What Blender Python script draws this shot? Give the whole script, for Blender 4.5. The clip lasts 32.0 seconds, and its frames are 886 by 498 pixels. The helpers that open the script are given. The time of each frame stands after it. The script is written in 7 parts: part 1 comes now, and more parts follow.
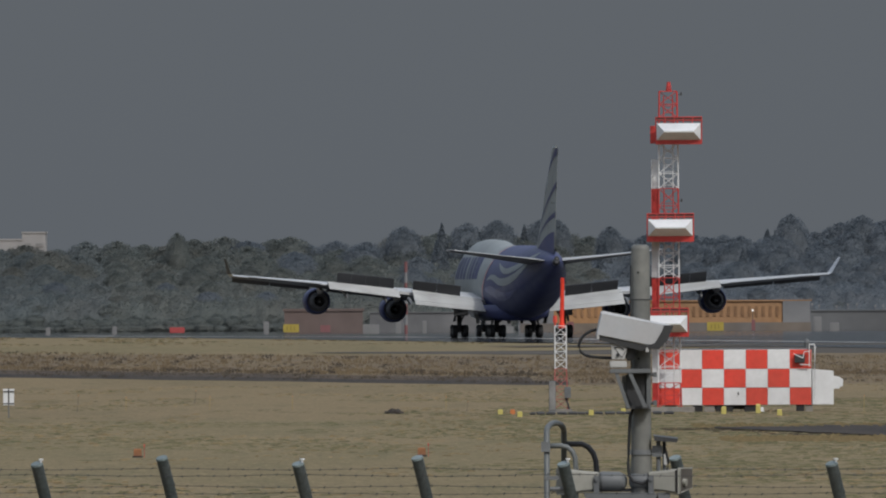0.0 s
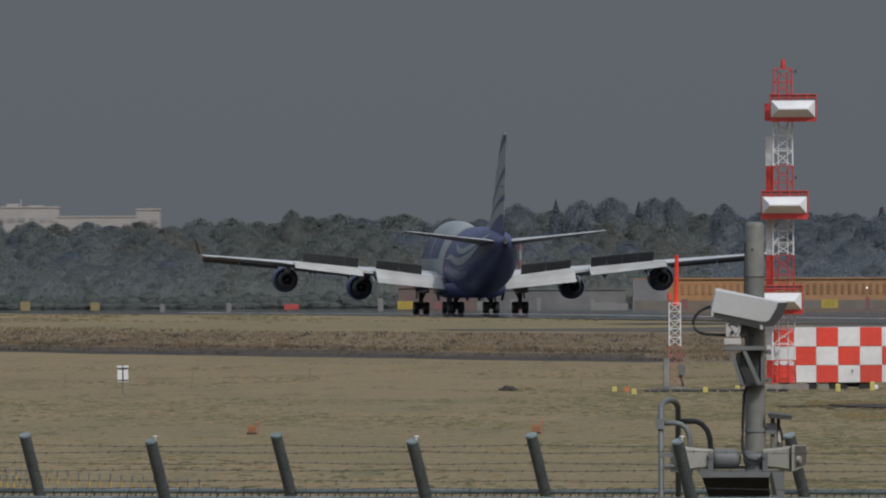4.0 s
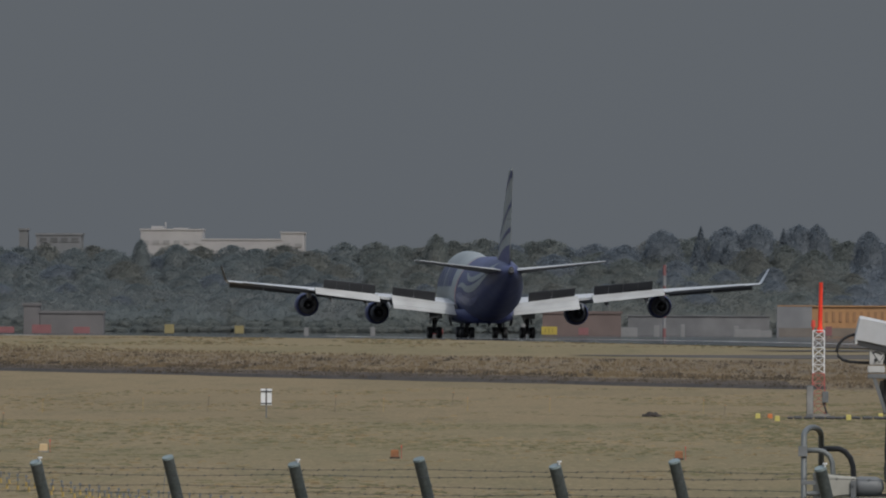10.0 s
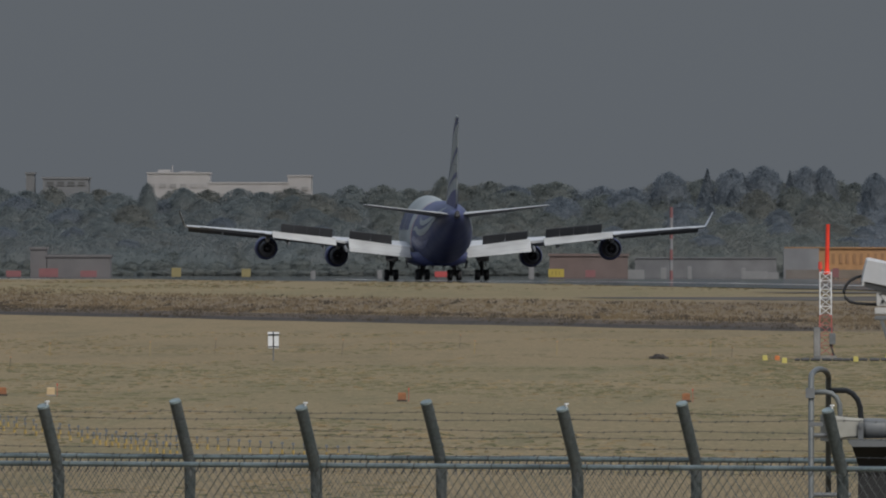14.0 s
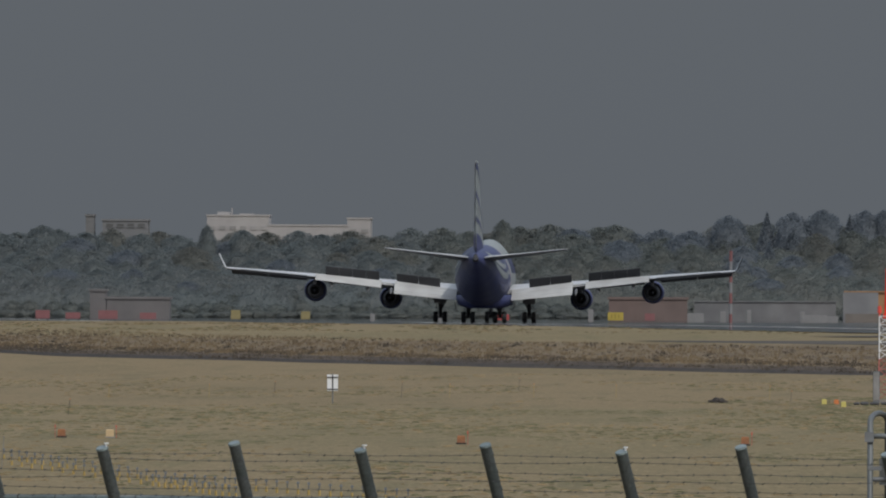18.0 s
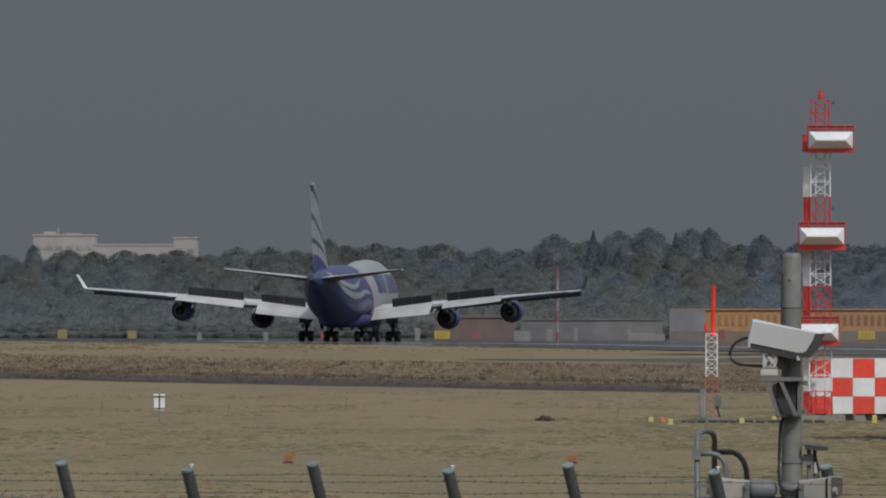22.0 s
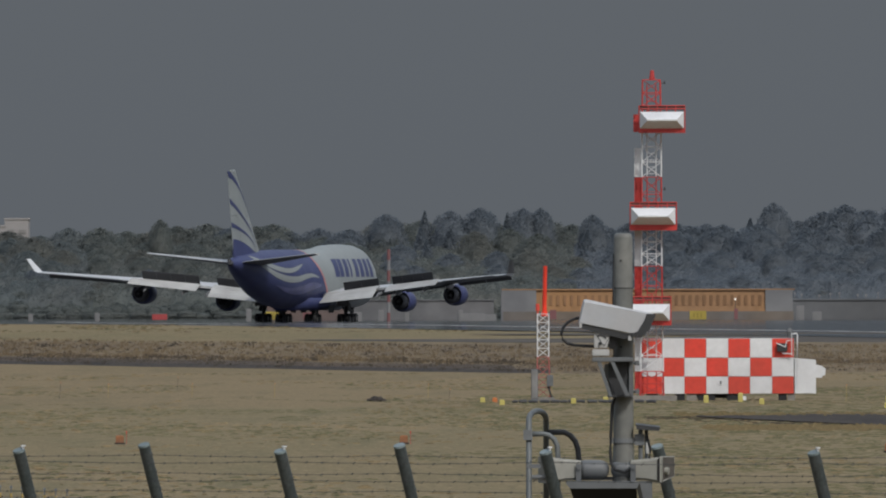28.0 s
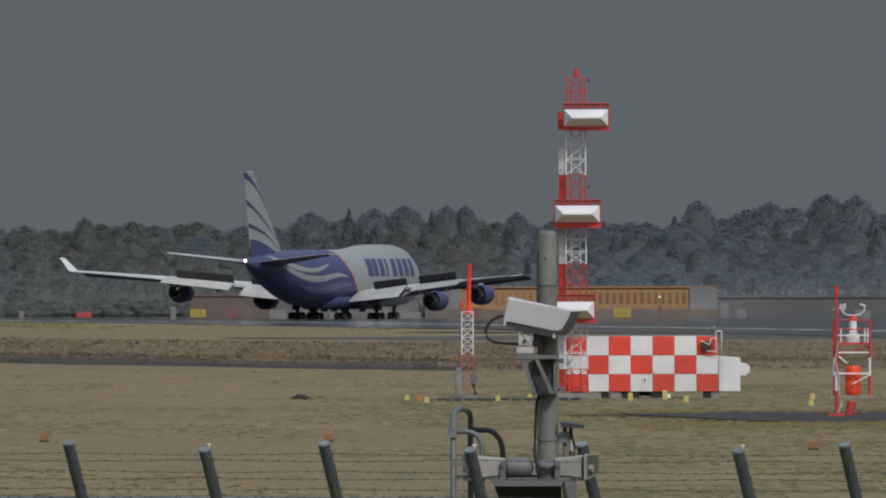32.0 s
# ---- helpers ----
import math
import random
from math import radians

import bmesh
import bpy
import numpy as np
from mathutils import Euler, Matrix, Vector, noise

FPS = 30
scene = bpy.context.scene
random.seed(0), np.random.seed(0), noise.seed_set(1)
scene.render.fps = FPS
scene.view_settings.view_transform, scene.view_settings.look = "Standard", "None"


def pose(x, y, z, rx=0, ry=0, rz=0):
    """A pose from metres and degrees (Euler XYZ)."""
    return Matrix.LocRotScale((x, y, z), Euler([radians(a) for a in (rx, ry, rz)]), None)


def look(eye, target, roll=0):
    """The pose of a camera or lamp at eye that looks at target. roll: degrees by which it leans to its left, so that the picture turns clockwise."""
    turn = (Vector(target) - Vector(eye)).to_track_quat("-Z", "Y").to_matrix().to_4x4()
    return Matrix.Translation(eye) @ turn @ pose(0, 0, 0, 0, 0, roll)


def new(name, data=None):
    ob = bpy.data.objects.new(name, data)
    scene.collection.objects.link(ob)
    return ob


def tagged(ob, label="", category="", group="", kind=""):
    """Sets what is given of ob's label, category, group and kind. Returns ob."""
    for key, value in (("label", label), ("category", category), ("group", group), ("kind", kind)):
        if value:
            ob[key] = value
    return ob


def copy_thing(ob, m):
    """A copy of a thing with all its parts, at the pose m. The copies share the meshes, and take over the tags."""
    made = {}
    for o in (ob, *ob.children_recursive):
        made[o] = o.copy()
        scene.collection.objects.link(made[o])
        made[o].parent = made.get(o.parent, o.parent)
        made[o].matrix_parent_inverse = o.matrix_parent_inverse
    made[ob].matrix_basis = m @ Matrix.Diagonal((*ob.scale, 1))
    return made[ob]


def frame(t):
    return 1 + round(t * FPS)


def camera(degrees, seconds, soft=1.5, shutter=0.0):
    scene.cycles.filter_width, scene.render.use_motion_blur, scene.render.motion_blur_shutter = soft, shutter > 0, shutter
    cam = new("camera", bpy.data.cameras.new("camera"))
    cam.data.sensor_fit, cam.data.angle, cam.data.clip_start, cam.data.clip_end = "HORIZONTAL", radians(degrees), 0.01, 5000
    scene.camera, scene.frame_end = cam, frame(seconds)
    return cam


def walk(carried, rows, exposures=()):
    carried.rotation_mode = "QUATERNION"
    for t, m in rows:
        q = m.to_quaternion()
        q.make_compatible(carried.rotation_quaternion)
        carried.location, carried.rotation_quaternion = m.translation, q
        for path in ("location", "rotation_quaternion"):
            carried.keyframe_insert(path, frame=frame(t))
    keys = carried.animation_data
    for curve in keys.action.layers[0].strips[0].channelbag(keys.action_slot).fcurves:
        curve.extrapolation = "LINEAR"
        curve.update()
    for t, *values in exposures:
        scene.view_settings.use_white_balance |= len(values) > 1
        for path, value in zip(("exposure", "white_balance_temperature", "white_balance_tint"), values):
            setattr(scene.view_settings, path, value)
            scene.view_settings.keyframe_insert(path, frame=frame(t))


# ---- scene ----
# A long lens from a raised bank beside the airfield: the eye stands still and pans.
cam = camera(2.0, 32.0, soft=2.0)
F = 784 / math.tan(radians(1.0))
EYE = Vector((0, 0, 5.6))
VH = -219.5

# seconds, pan and tilt in units of 1/F, roll in degrees
PAN = [
    (0, 90.4, -286.5, -0.30), (0.5, 59.8, -288.7, -0.28), (1, 41.2, -285.3, -0.30), (1.5, 25.8, -283.4, -0.29), (2, 2.6, -279.9, -0.25),
    (2.5, -30.3, -271.7, -0.29), (3, -64.4, -254.8, -0.29), (3.5, -94.2, -246.7, -0.26), (5.5, -202.1, -253.4, -0.16), (6, -235.1, -269.9, -0.03),
    (6.5, -266.0, -273.3, 0.00), (7, -277.5, -274.3, 0.06), (7.5, -292.8, -264.7, 0.03), (8, -304.9, -261.8, 0.04), (8.5, -332.7, -251.6, 0.10),
    (9, -357.6, -263.6, 0.14), (9.5, -368.5, -284.8, 0.16), (10, -367.7, -291.3, 0.19), (10.5, -372.1, -282.2, 0.18), (11, -381.2, -287.5, 0.21),
    (11.5, -389.4, -282.5, 0.25), (12, -383.0, -277.9, 0.19), (12.5, -385.0, -257.8, 0.16), (13, -385.2, -223.4, 0.05), (13.5, -378.3, -194.6, 0.04),
    (14, -379.5, -190.0, 0.03), (14.5, -441.9, -189.1, 0.12), (15, -499.6, -186.4, 0.06), (15.5, -505.2, -220.8, 0.07), (17.5, -502.1, -249.1, 0.11),
    (18, -485.0, -265.8, 0.19), (18.5, -452.2, -287.5, 0.14), (19, -413.5, -289.9, 0.14), (19.5, -372.5, -291.8, 0.19), (20, -327.8, -287.6, 0.10),
    (20.5, -293.8, -298.6, 0.12), (21, -259.6, -308.7, 0.07), (21.5, -204.4, -302.9, 0.04), (22, -177.7, -299.4, -0.00), (22.5, -156.8, -317.5, -0.03),
    (23, -146.2, -317.0, -0.03), (23.5, -139.1, -312.9, 0.03), (24, -103.2, -305.0, -0.01), (24.5, -53.4, -289.5, 0.01), (25, -33.5, -288.0, -0.02),
    (25.5, -13.4, -285.1, 0.02), (26, 29.9, -284.3, 0.09), (26.5, 61.7, -275.3, 0.03), (28.5, 124.5, -264.6, -0.11), (29, 159.7, -265.9, -0.07),
    (29.5, 180.7, -263.5, -0.04), (30, 202.4, -261.5, -0.09), (30.5, 216.9, -259.0, -0.10), (31, 219.6, -258.4, -0.16), (31.5, 232.6, -259.6, -0.17),
    (32, 254.7, -260.5, -0.12),
]


def aim(a, b, roll):
    az, el = a / F, -(b - VH) / F
    return look(EYE, EYE + 1000 * Vector((math.sin(az), math.cos(az), math.tan(el))), roll)


walk(cam, [(t, aim(a, b, r)) for t, a, b, r in PAN])

# ---- light ----
SUN_EL, SUN_AZ = radians(42), radians(150)      # high, behind the camera on its right
world = bpy.data.worlds.new("world")
scene.world = world
world.use_nodes = True
wn, wl = world.node_tree.nodes, world.node_tree.links
sky = wn.new("ShaderNodeTexSky")
sky.sky_type, sky.sun_disc = "NISHITA", False
sky.sun_elevation, sky.sun_rotation = SUN_EL, SUN_AZ
sky.dust_density = 4.0
haze = wn.new("ShaderNodeMixRGB")
haze.inputs[0].default_value = 0.82
haze.inputs[2].default_value = (1.345, 1.503, 1.715, 1)
wl.new(sky.outputs[0], haze.inputs[1])
# the hazy dome is brighter overhead than along the horizon
wc = wn.new("ShaderNodeTexCoord")
ws = wn.new("ShaderNodeSeparateXYZ")
wm = wn.new("ShaderNodeMapRange")
wm.interpolation_type = "SMOOTHSTEP"
wm.inputs[1].default_value, wm.inputs[2].default_value, wm.inputs[3].default_value, wm.inputs[4].default_value = 0.03, 0.55, 1.0, 3.85
lift = wn.new("ShaderNodeVectorMath")
lift.operation = "SCALE"
wl.new(wc.outputs["Generated"], ws.inputs[0])
wl.new(ws.outputs[2], wm.inputs[0])
wl.new(haze.outputs[0], lift.inputs[0])
wl.new(wm.outputs[0], lift.inputs["Scale"])
wl.new(lift.outputs[0], wn["Background"].inputs[0])
wn["Background"].inputs[1].default_value = 0.095
sun = new("sun", bpy.data.lights.new("sun", "SUN"))
sun.data.energy, sun.data.angle, sun.data.color = 1.8, radians(1.5), (1.0, 0.975, 0.93)
toward = Vector((math.sin(SUN_AZ) * math.cos(SUN_EL), math.cos(SUN_AZ) * math.cos(SUN_EL), math.sin(SUN_EL)))
sun.matrix_world = look(toward * 100, (0, 0, 0))
scene.view_settings.exposure = 0.0


# ---- materials ----
def paint(name, colour, rough=0.6, metal=0.0, scale=3.0, vary=0.12, bump=0.0, second=None, mix_scale=None, mix_at=0.5, coord="Object", spec=0.4):
    """Base colour with fine grain and broad blotches; second: a colour that shows in patches."""
    m = bpy.data.materials.new(name)
    m.use_nodes = True
    n, l = m.node_tree.nodes, m.node_tree.links
    b = n["Principled BSDF"]
    tc = n.new("ShaderNodeTexCoord")
    fine = n.new("ShaderNodeTexNoise")
    fine.inputs["Scale"].default_value, fine.inputs["Detail"].default_value = scale, 6
    l.new(tc.outputs[coord], fine.inputs["Vector"])
    broad = n.new("ShaderNodeTexNoise")
    broad.inputs["Scale"].default_value, broad.inputs["Detail"].default_value = mix_scale or scale / 8, 3
    l.new(tc.outputs[coord], broad.inputs["Vector"])
    base = n.new("ShaderNodeMixRGB")
    base.inputs[1].default_value, base.inputs[2].default_value = (*colour, 1), (*(second or [c * 0.75 for c in colour]), 1)
    ramp = n.new("ShaderNodeMapRange")
    ramp.inputs[1].default_value, ramp.inputs[2].default_value = mix_at - 0.12, mix_at + 0.12
    l.new(broad.outputs[0], ramp.inputs[0])
    l.new(ramp.outputs[0], base.inputs[0])
    grain = n.new("ShaderNodeMapRange")
    grain.inputs[1].default_value, grain.inputs[2].default_value = 0.3, 0.7
    grain.inputs[3].default_value, grain.inputs[4].default_value = 1 - vary, 1 + vary
    l.new(fine.outputs[0], grain.inputs[0])
    mul = n.new("ShaderNodeVectorMath")
    mul.operation = "SCALE"
    l.new(base.outputs[0], mul.inputs[0])
    l.new(grain.outputs[0], mul.inputs["Scale"])
    l.new(mul.outputs[0], b.inputs["Base Color"])
    rr = n.new("ShaderNodeMapRange")
    rr.inputs[3].default_value, rr.inputs[4].default_value = max(0.05, rough - 0.1), min(1, rough + 0.1)
    l.new(fine.outputs[0], rr.inputs[0])
    l.new(rr.outputs[0], b.inputs["Roughness"])
    b.inputs["Metallic"].default_value = metal
    b.inputs["Specular IOR Level"].default_value = spec
    if bump:
        bp = n.new("ShaderNodeBump")
        bp.inputs["Distance"].default_value = bump
        l.new(fine.outputs[0], bp.inputs["Height"])
        l.new(bp.outputs[0], b.inputs["Normal"])
    return m


WHITE = paint("white_paint", (0.655, 0.675, 0.69), 0.5, scale=4, vary=0.06, second=(0.57, 0.585, 0.60))
RED = paint("red_paint", (0.66, 0.060, 0.040), 0.5, scale=4, vary=0.1, second=(0.50, 0.06, 0.04))
ORANGE = paint("orange_paint", (0.52, 0.16, 0.04), 0.5, scale=4, second=(0.36, 0.13, 0.05))
PALE_YELLOW = paint("pale_yellow_plastic", (0.50, 0.44, 0.13), 0.5, scale=6)
GREY = paint("grey_paint", (0.135, 0.145, 0.152), 0.55, scale=20, vary=0.08)
LIGHT_GREY = paint("light_grey_paint", (0.46, 0.465, 0.46), 0.45, scale=30, vary=0.04)
POST = paint("dark_coated_steel", (0.042, 0.053, 0.054), 0.42, scale=50, vary=0.3, second=(0.057, 0.066, 0.067), bump=0.001)
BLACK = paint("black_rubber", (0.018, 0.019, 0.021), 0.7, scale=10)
DARK = paint("dark_steel", (0.05, 0.052, 0.055), 0.5, 0.2, scale=10)
CONCRETE = paint("concrete", (0.27, 0.255, 0.23), 0.85, scale=6, vary=0.15, second=(0.20, 0.19, 0.175), bump=0.01, spec=0.05)


# ---- building blocks ----
def turf(name, colour, second, third, spots=0.5, patch=0.5):
    """Mown winter grass: broad patches, streaks and single tufts, drawn out along the mower's runs."""
    m = bpy.data.materials.new(name)
    m.use_nodes = True
    n, l = m.node_tree.nodes, m.node_tree.links
    b = n["Principled BSDF"]
    tc = n.new("ShaderNodeTexCoord")
    cur = None
    for i, (sx, sy, lo, hi, c) in enumerate(((0.05, 0.0045, patch, patch + 0.16, second), (0.35, 0.018, 0.52, 0.68, third), (1.6, 0.09, spots + 0.05, spots + 0.25, [v * 0.72 for v in colour]), (2.4, 0.13, 0.53, 0.70, [min(1, v * 1.28) for v in colour]), (5.5, 0.30, 0.55, 0.66, [v * 0.66 for v in third]), (7.0, 0.22, 0.57, 0.68, [min(1, v * 1.35) for v in colour]))):
        mp = n.new("ShaderNodeMapping")
        mp.inputs["Scale"].default_value = (sx, sy, 1)
        mp.inputs["Location"].default_value = (3.7 * i, 1.9 * i, 0)
        l.new(tc.outputs["Object"], mp.inputs[0])
        nz = n.new("ShaderNodeTexNoise")
        nz.inputs["Scale"].default_value, nz.inputs["Detail"].default_value, nz.inputs["Roughness"].default_value = 1, 5, 0.65
        l.new(mp.outputs[0], nz.inputs["Vector"])
        mr = n.new("ShaderNodeMapRange")
        mr.inputs[1].default_value, mr.inputs[2].default_value = lo, hi
        mr.inputs[4].default_value = 0.85
        l.new(nz.outputs[0], mr.inputs[0])
        mix = n.new("ShaderNodeMixRGB")
        if cur is None:
            mix.inputs[1].default_value = (*colour, 1)
        else:
            l.new(cur, mix.inputs[1])
        mix.inputs[2].default_value = (*c, 1)
        l.new(mr.outputs[0], mix.inputs[0])
        cur = mix.outputs[0]
    l.new(cur, b.inputs["Base Color"])
    b.inputs["Roughness"].default_value = 0.95
    b.inputs["Specular IOR Level"].default_value = 0.1
    return m


def leafage(name, colour, second):
    """Foliage that lets as much light through as it sends back; every tree has a tone of its own."""
    m = paint(name, colour, 0.9, scale=0.5, vary=0.10, second=second, mix_scale=0.09)
    n, l = m.node_tree.nodes, m.node_tree.links
    b = n["Principled BSDF"]
    b.inputs["Specular IOR Level"].default_value = 0.0
    own, tone, mul = n.new("ShaderNodeObjectInfo"), n.new("ShaderNodeMapRange"), n.new("ShaderNodeVectorMath")
    tone.inputs[3].default_value, tone.inputs[4].default_value = 0.95, 1.05
    mul.operation = "SCALE"
    l.new(own.outputs["Random"], tone.inputs[0])
    l.new(b.inputs["Base Color"].links[0].from_socket, mul.inputs[0])
    l.new(tone.outputs[0], mul.inputs["Scale"])
    l.new(mul.outputs[0], b.inputs["Base Color"])
    tr = n.new("ShaderNodeBsdfTranslucent")
    mix = n.new("ShaderNodeMixShader")
    mix.inputs[0].default_value = 0.5
    l.new(mul.outputs[0], tr.inputs[0])
    l.new(b.outputs[0], mix.inputs[1])
    l.new(tr.outputs[0], mix.inputs[2])
    l.new(mix.outputs[0], n["Material Output"].inputs[0])
    return m


def quad(bm, *pts):
    return bm.faces.new([bm.verts.new(p) for p in pts])


def loft(bm, rings, cap=True, closed=True):
    """Skin a list of rings of equal length."""
    vs = [[bm.verts.new(p) for p in r] for r in rings]
    n = len(vs[0])
    for a, b in zip(vs, vs[1:]):
        for i in range(n if closed else n - 1):
            j = (i + 1) % n
            bm.faces.new((a[i], a[j], b[j], b[i]))
    if cap:
        bm.faces.new(vs[0][::-1])
        bm.faces.new(vs[-1])


def box(bm, c, s, m=None):
    """A box with its centre, its size and a turn of its own."""
    x, y, z = (v / 2 for v in s)
    m = m or Matrix()
    p = [m @ Vector(q) + Vector(c) for q in ((-x, -y, -z), (x, -y, -z), (x, y, -z), (-x, y, -z), (-x, -y, z), (x, -y, z), (x, y, z), (-x, y, z))]
    v = [bm.verts.new(q) for q in p]
    for f in ((3, 2, 1, 0), (4, 5, 6, 7), (0, 1, 5, 4), (1, 2, 6, 5), (2, 3, 7, 6), (3, 0, 4, 7)):
        bm.faces.new([v[i] for i in f])


def rod(bm, a, b, r0, r1=None, seg=8):
    """A round bar from a to b."""
    a, b = Vector(a), Vector(b)
    r1 = r0 if r1 is None else r1
    q = (b - a).to_track_quat("Z", "Y")
    ring = [q @ Vector((math.cos(2 * math.pi * i / seg), math.sin(2 * math.pi * i / seg), 0)) for i in range(seg)]
    loft(bm, [[a + v * r0 for v in ring], [b + v * r1 for v in ring]])


def pipe(bm, pts, r, seg=8):
    """A bent pipe through pts."""
    pts = [Vector(p) for p in pts]
    rings = []
    for i, p in enumerate(pts):
        d = (pts[min(i + 1, len(pts) - 1)] - pts[max(i - 1, 0)]).normalized()
        q = d.to_track_quat("Z", "Y")
        rings.append([p + q @ Vector((r * math.cos(2 * math.pi * k / seg), r * math.sin(2 * math.pi * k / seg), 0)) for k in range(seg)])
    loft(bm, rings)


def finish(name, bm, material, smooth=False, bevel=0.0):
    if bevel:
        bmesh.ops.bevel(bm, geom=bm.edges[:], offset=bevel, segments=2, affect="EDGES", clamp_overlap=True)
    bmesh.ops.recalc_face_normals(bm, faces=bm.faces[:])
    me = bpy.data.meshes.new(name)
    bm.to_mesh(me)
    bm.free()
    for mm in (material if isinstance(material, (list, tuple)) else [material]):
        me.materials.append(mm)
    if smooth:
        me.polygons.foreach_set("use_smooth", [True] * len(me.polygons))
    return me


def part(name, bm, material, parent=None, label="", smooth=False, bevel=0.0):
    """One mesh object under a thing or a part."""
    ob = new(name, finish(name, bm, material, smooth, bevel))
    ob.parent = parent
    return tagged(ob, label)


def made(fn, *args, **kw):
    bm = bmesh.new()
    fn(bm, *args, **kw)
    return bm


def thing(name, at, label, category, group="", kind="", turn=0):
    """An empty at the thing's base."""
    ob = new(name)
    ob.matrix_basis = pose(*at, 0, 0, turn)
    return tagged(ob, label, category, group, kind)


# ---- ground ----
def height(y):
    """The lie of the land along the line of sight."""
    pts = ((-60, 4.0), (0, 4.0), (60, 3.0), (110, 1.9), (150, 1.22), (161, 1.17), (180, 1.1), (320, 0.0), (1700, 0.0), (2100, 0.15), (2450, 0.30), (2650, 0.28), (2765, 0.19), (2870, 0.04), (2985, -0.11), (3087, -0.22), (3150, -0.23), (3222, -0.49), (3342, -1.0), (4300, -1.6), (4950, -1.7))
    for (a, p), (b, q) in zip(pts, pts[1:]):
        if y <= b:
            k = max(0.0, (y - a) / (b - a))
            return p + (q - p) * k
    return pts[-1][1]


DRY = turf("dry_grass", (0.186, 0.144, 0.084), (0.156, 0.124, 0.072), (0.121, 0.105, 0.060), patch=0.47)
MOWN = turf("mown_grass_with_green", (0.187, 0.148, 0.086), (0.157, 0.130, 0.073), (0.116, 0.107, 0.059), patch=0.42)
GREENISH = turf("thin_green_grass", (0.116, 0.107, 0.062), (0.099, 0.095, 0.053), (0.082, 0.083, 0.046), patch=0.42)
TALL = turf("tall_brown_grass", (0.150, 0.117, 0.075), (0.118, 0.092, 0.063), (0.086, 0.069, 0.052), patch=0.44)
SOIL = turf("dark_soil", (0.050, 0.044, 0.040), (0.066, 0.056, 0.046), (0.036, 0.033, 0.032))
ASPHALT = paint("asphalt", (0.060, 0.062, 0.066), 0.9, scale=0.8, vary=0.1, second=(0.05, 0.052, 0.056), mix_scale=0.02, spec=0.0)

FOOT = turf("blackened_grass_foot", (0.088, 0.070, 0.053), (0.058, 0.049, 0.041), (0.042, 0.038, 0.035), patch=0.44)


def bank(x):
    """Where the mown field meets the raised bank of tall grass."""
    pts = ((-700, 1900), (-60, 1850), (-50, 1790), (-45, 1729), (-18.6, 1577), (8.6, 1435), (33, 1441), (700, 1441))
    for (a, p), (b, q) in zip(pts, pts[1:]):
        if x <= b:
            return p + (q - p) * (x - a) / (b - a)
    return 1441


def build_ground():
    # bands across the view: (depth, share of the bank's run, rise, slot of the band behind the line, slot right of the middle)
    bm = bmesh.new()
    cuts = [(-3000, 0, 0, 1, 1), (-60, 0, 0, 1, 1), (60, 0, 0, 1, 1), (110, 0, 0, 1, 1), (150, 0, 0, 1, 1), (180, 0, 0, 1, 1), (320, 0, 0, 0, 0), (620, 0, 0, 1, 1), (905, 0, 0, 1, 1), (1075, 0, 0, 0, 0), (1250, 0, 0, 0, 0), (1441, 1, 0, 3, 2), (1446, 1, 0.20, 7, 2), (1484, 1, 0.30, 2, 2),
            (1870, 0.7, 0.3, 2, 2), (1925, 0.6, 0.28, 0, 0), (1955, 0.5, 0.25, 1, 1), (2075, 0.3, 0.2, 1, 1), (2150, 0.2, 0.2, 1, 1), (2230, 0, 0.15, 1, 1), (2330, 0, 0.1, 1, 1), (2500, 0, 0, 1, 1), (2650, 0, 0, 0, 0), (2765, 0, 0, 0, 0),
            (2870, 0, 0, 0, 0), (2985, 0, 0, 0, 0), (3087, 0, 0, 0, 0), (3150, 0, 0, 0, 0), (3222, 0, 0, 0, 0), (3342, 0, 0, 0, 4), (3700, 0, 0, 4, 4), (4130, 0, 0, 1, 1), (4950, 0, 0, 1, 1), (12000, 0, 0, 1, 1)]
    xs = [-5000, -700, -300, -150, -90, -75] + [-60 + 2.0 * i for i in range(61)] + [75, 90, 150, 300, 700, 5000]
    rows = []
    for y, share, rise, _, _ in cuts:
        row = []
        for x in xs:
            wob = noise.noise(Vector((x * 0.35, y * 0.01, 0))) * (9 if 1400 < y < 1530 else (14 if 860 < y < 1100 else 0)) + noise.noise(Vector((x * 1.7, y * 0.01, 4))) * (5 if 1400 < y < 1530 else 0)
            row.append(bm.verts.new((x, y + share * (bank(x) - 1441) + wob, height(y) + rise + (0.05 * noise.noise(Vector((x * 0.8, y, 2))) if rise else 0))))
        rows.append(row)
    for k, (a, b) in enumerate(zip(rows, rows[1:])):
        for i in range(len(xs) - 1):
            f = bm.faces.new((a[i], a[i + 1], b[i + 1], b[i]))
            f.material_index = cuts[k][4 if xs[i] > (9 + 6 * noise.noise(Vector((k, 0.5, 0.5))) if k < 20 else 0) else 3]
    me = finish("ground", bm, [DRY, MOWN, TALL, SOIL, ASPHALT, WORN, GREENISH, FOOT])
    ob = new("ground", me)
    tagged(ob, "dry winter grass of the airfield with brown banks", "ground", kind="structure")


WORN = paint("worn_service_road", (0.105, 0.098, 0.090), 0.9, scale=0.5, vary=0.15, second=(0.085, 0.080, 0.075), mix_scale=0.04, spec=0.0)
build_ground()


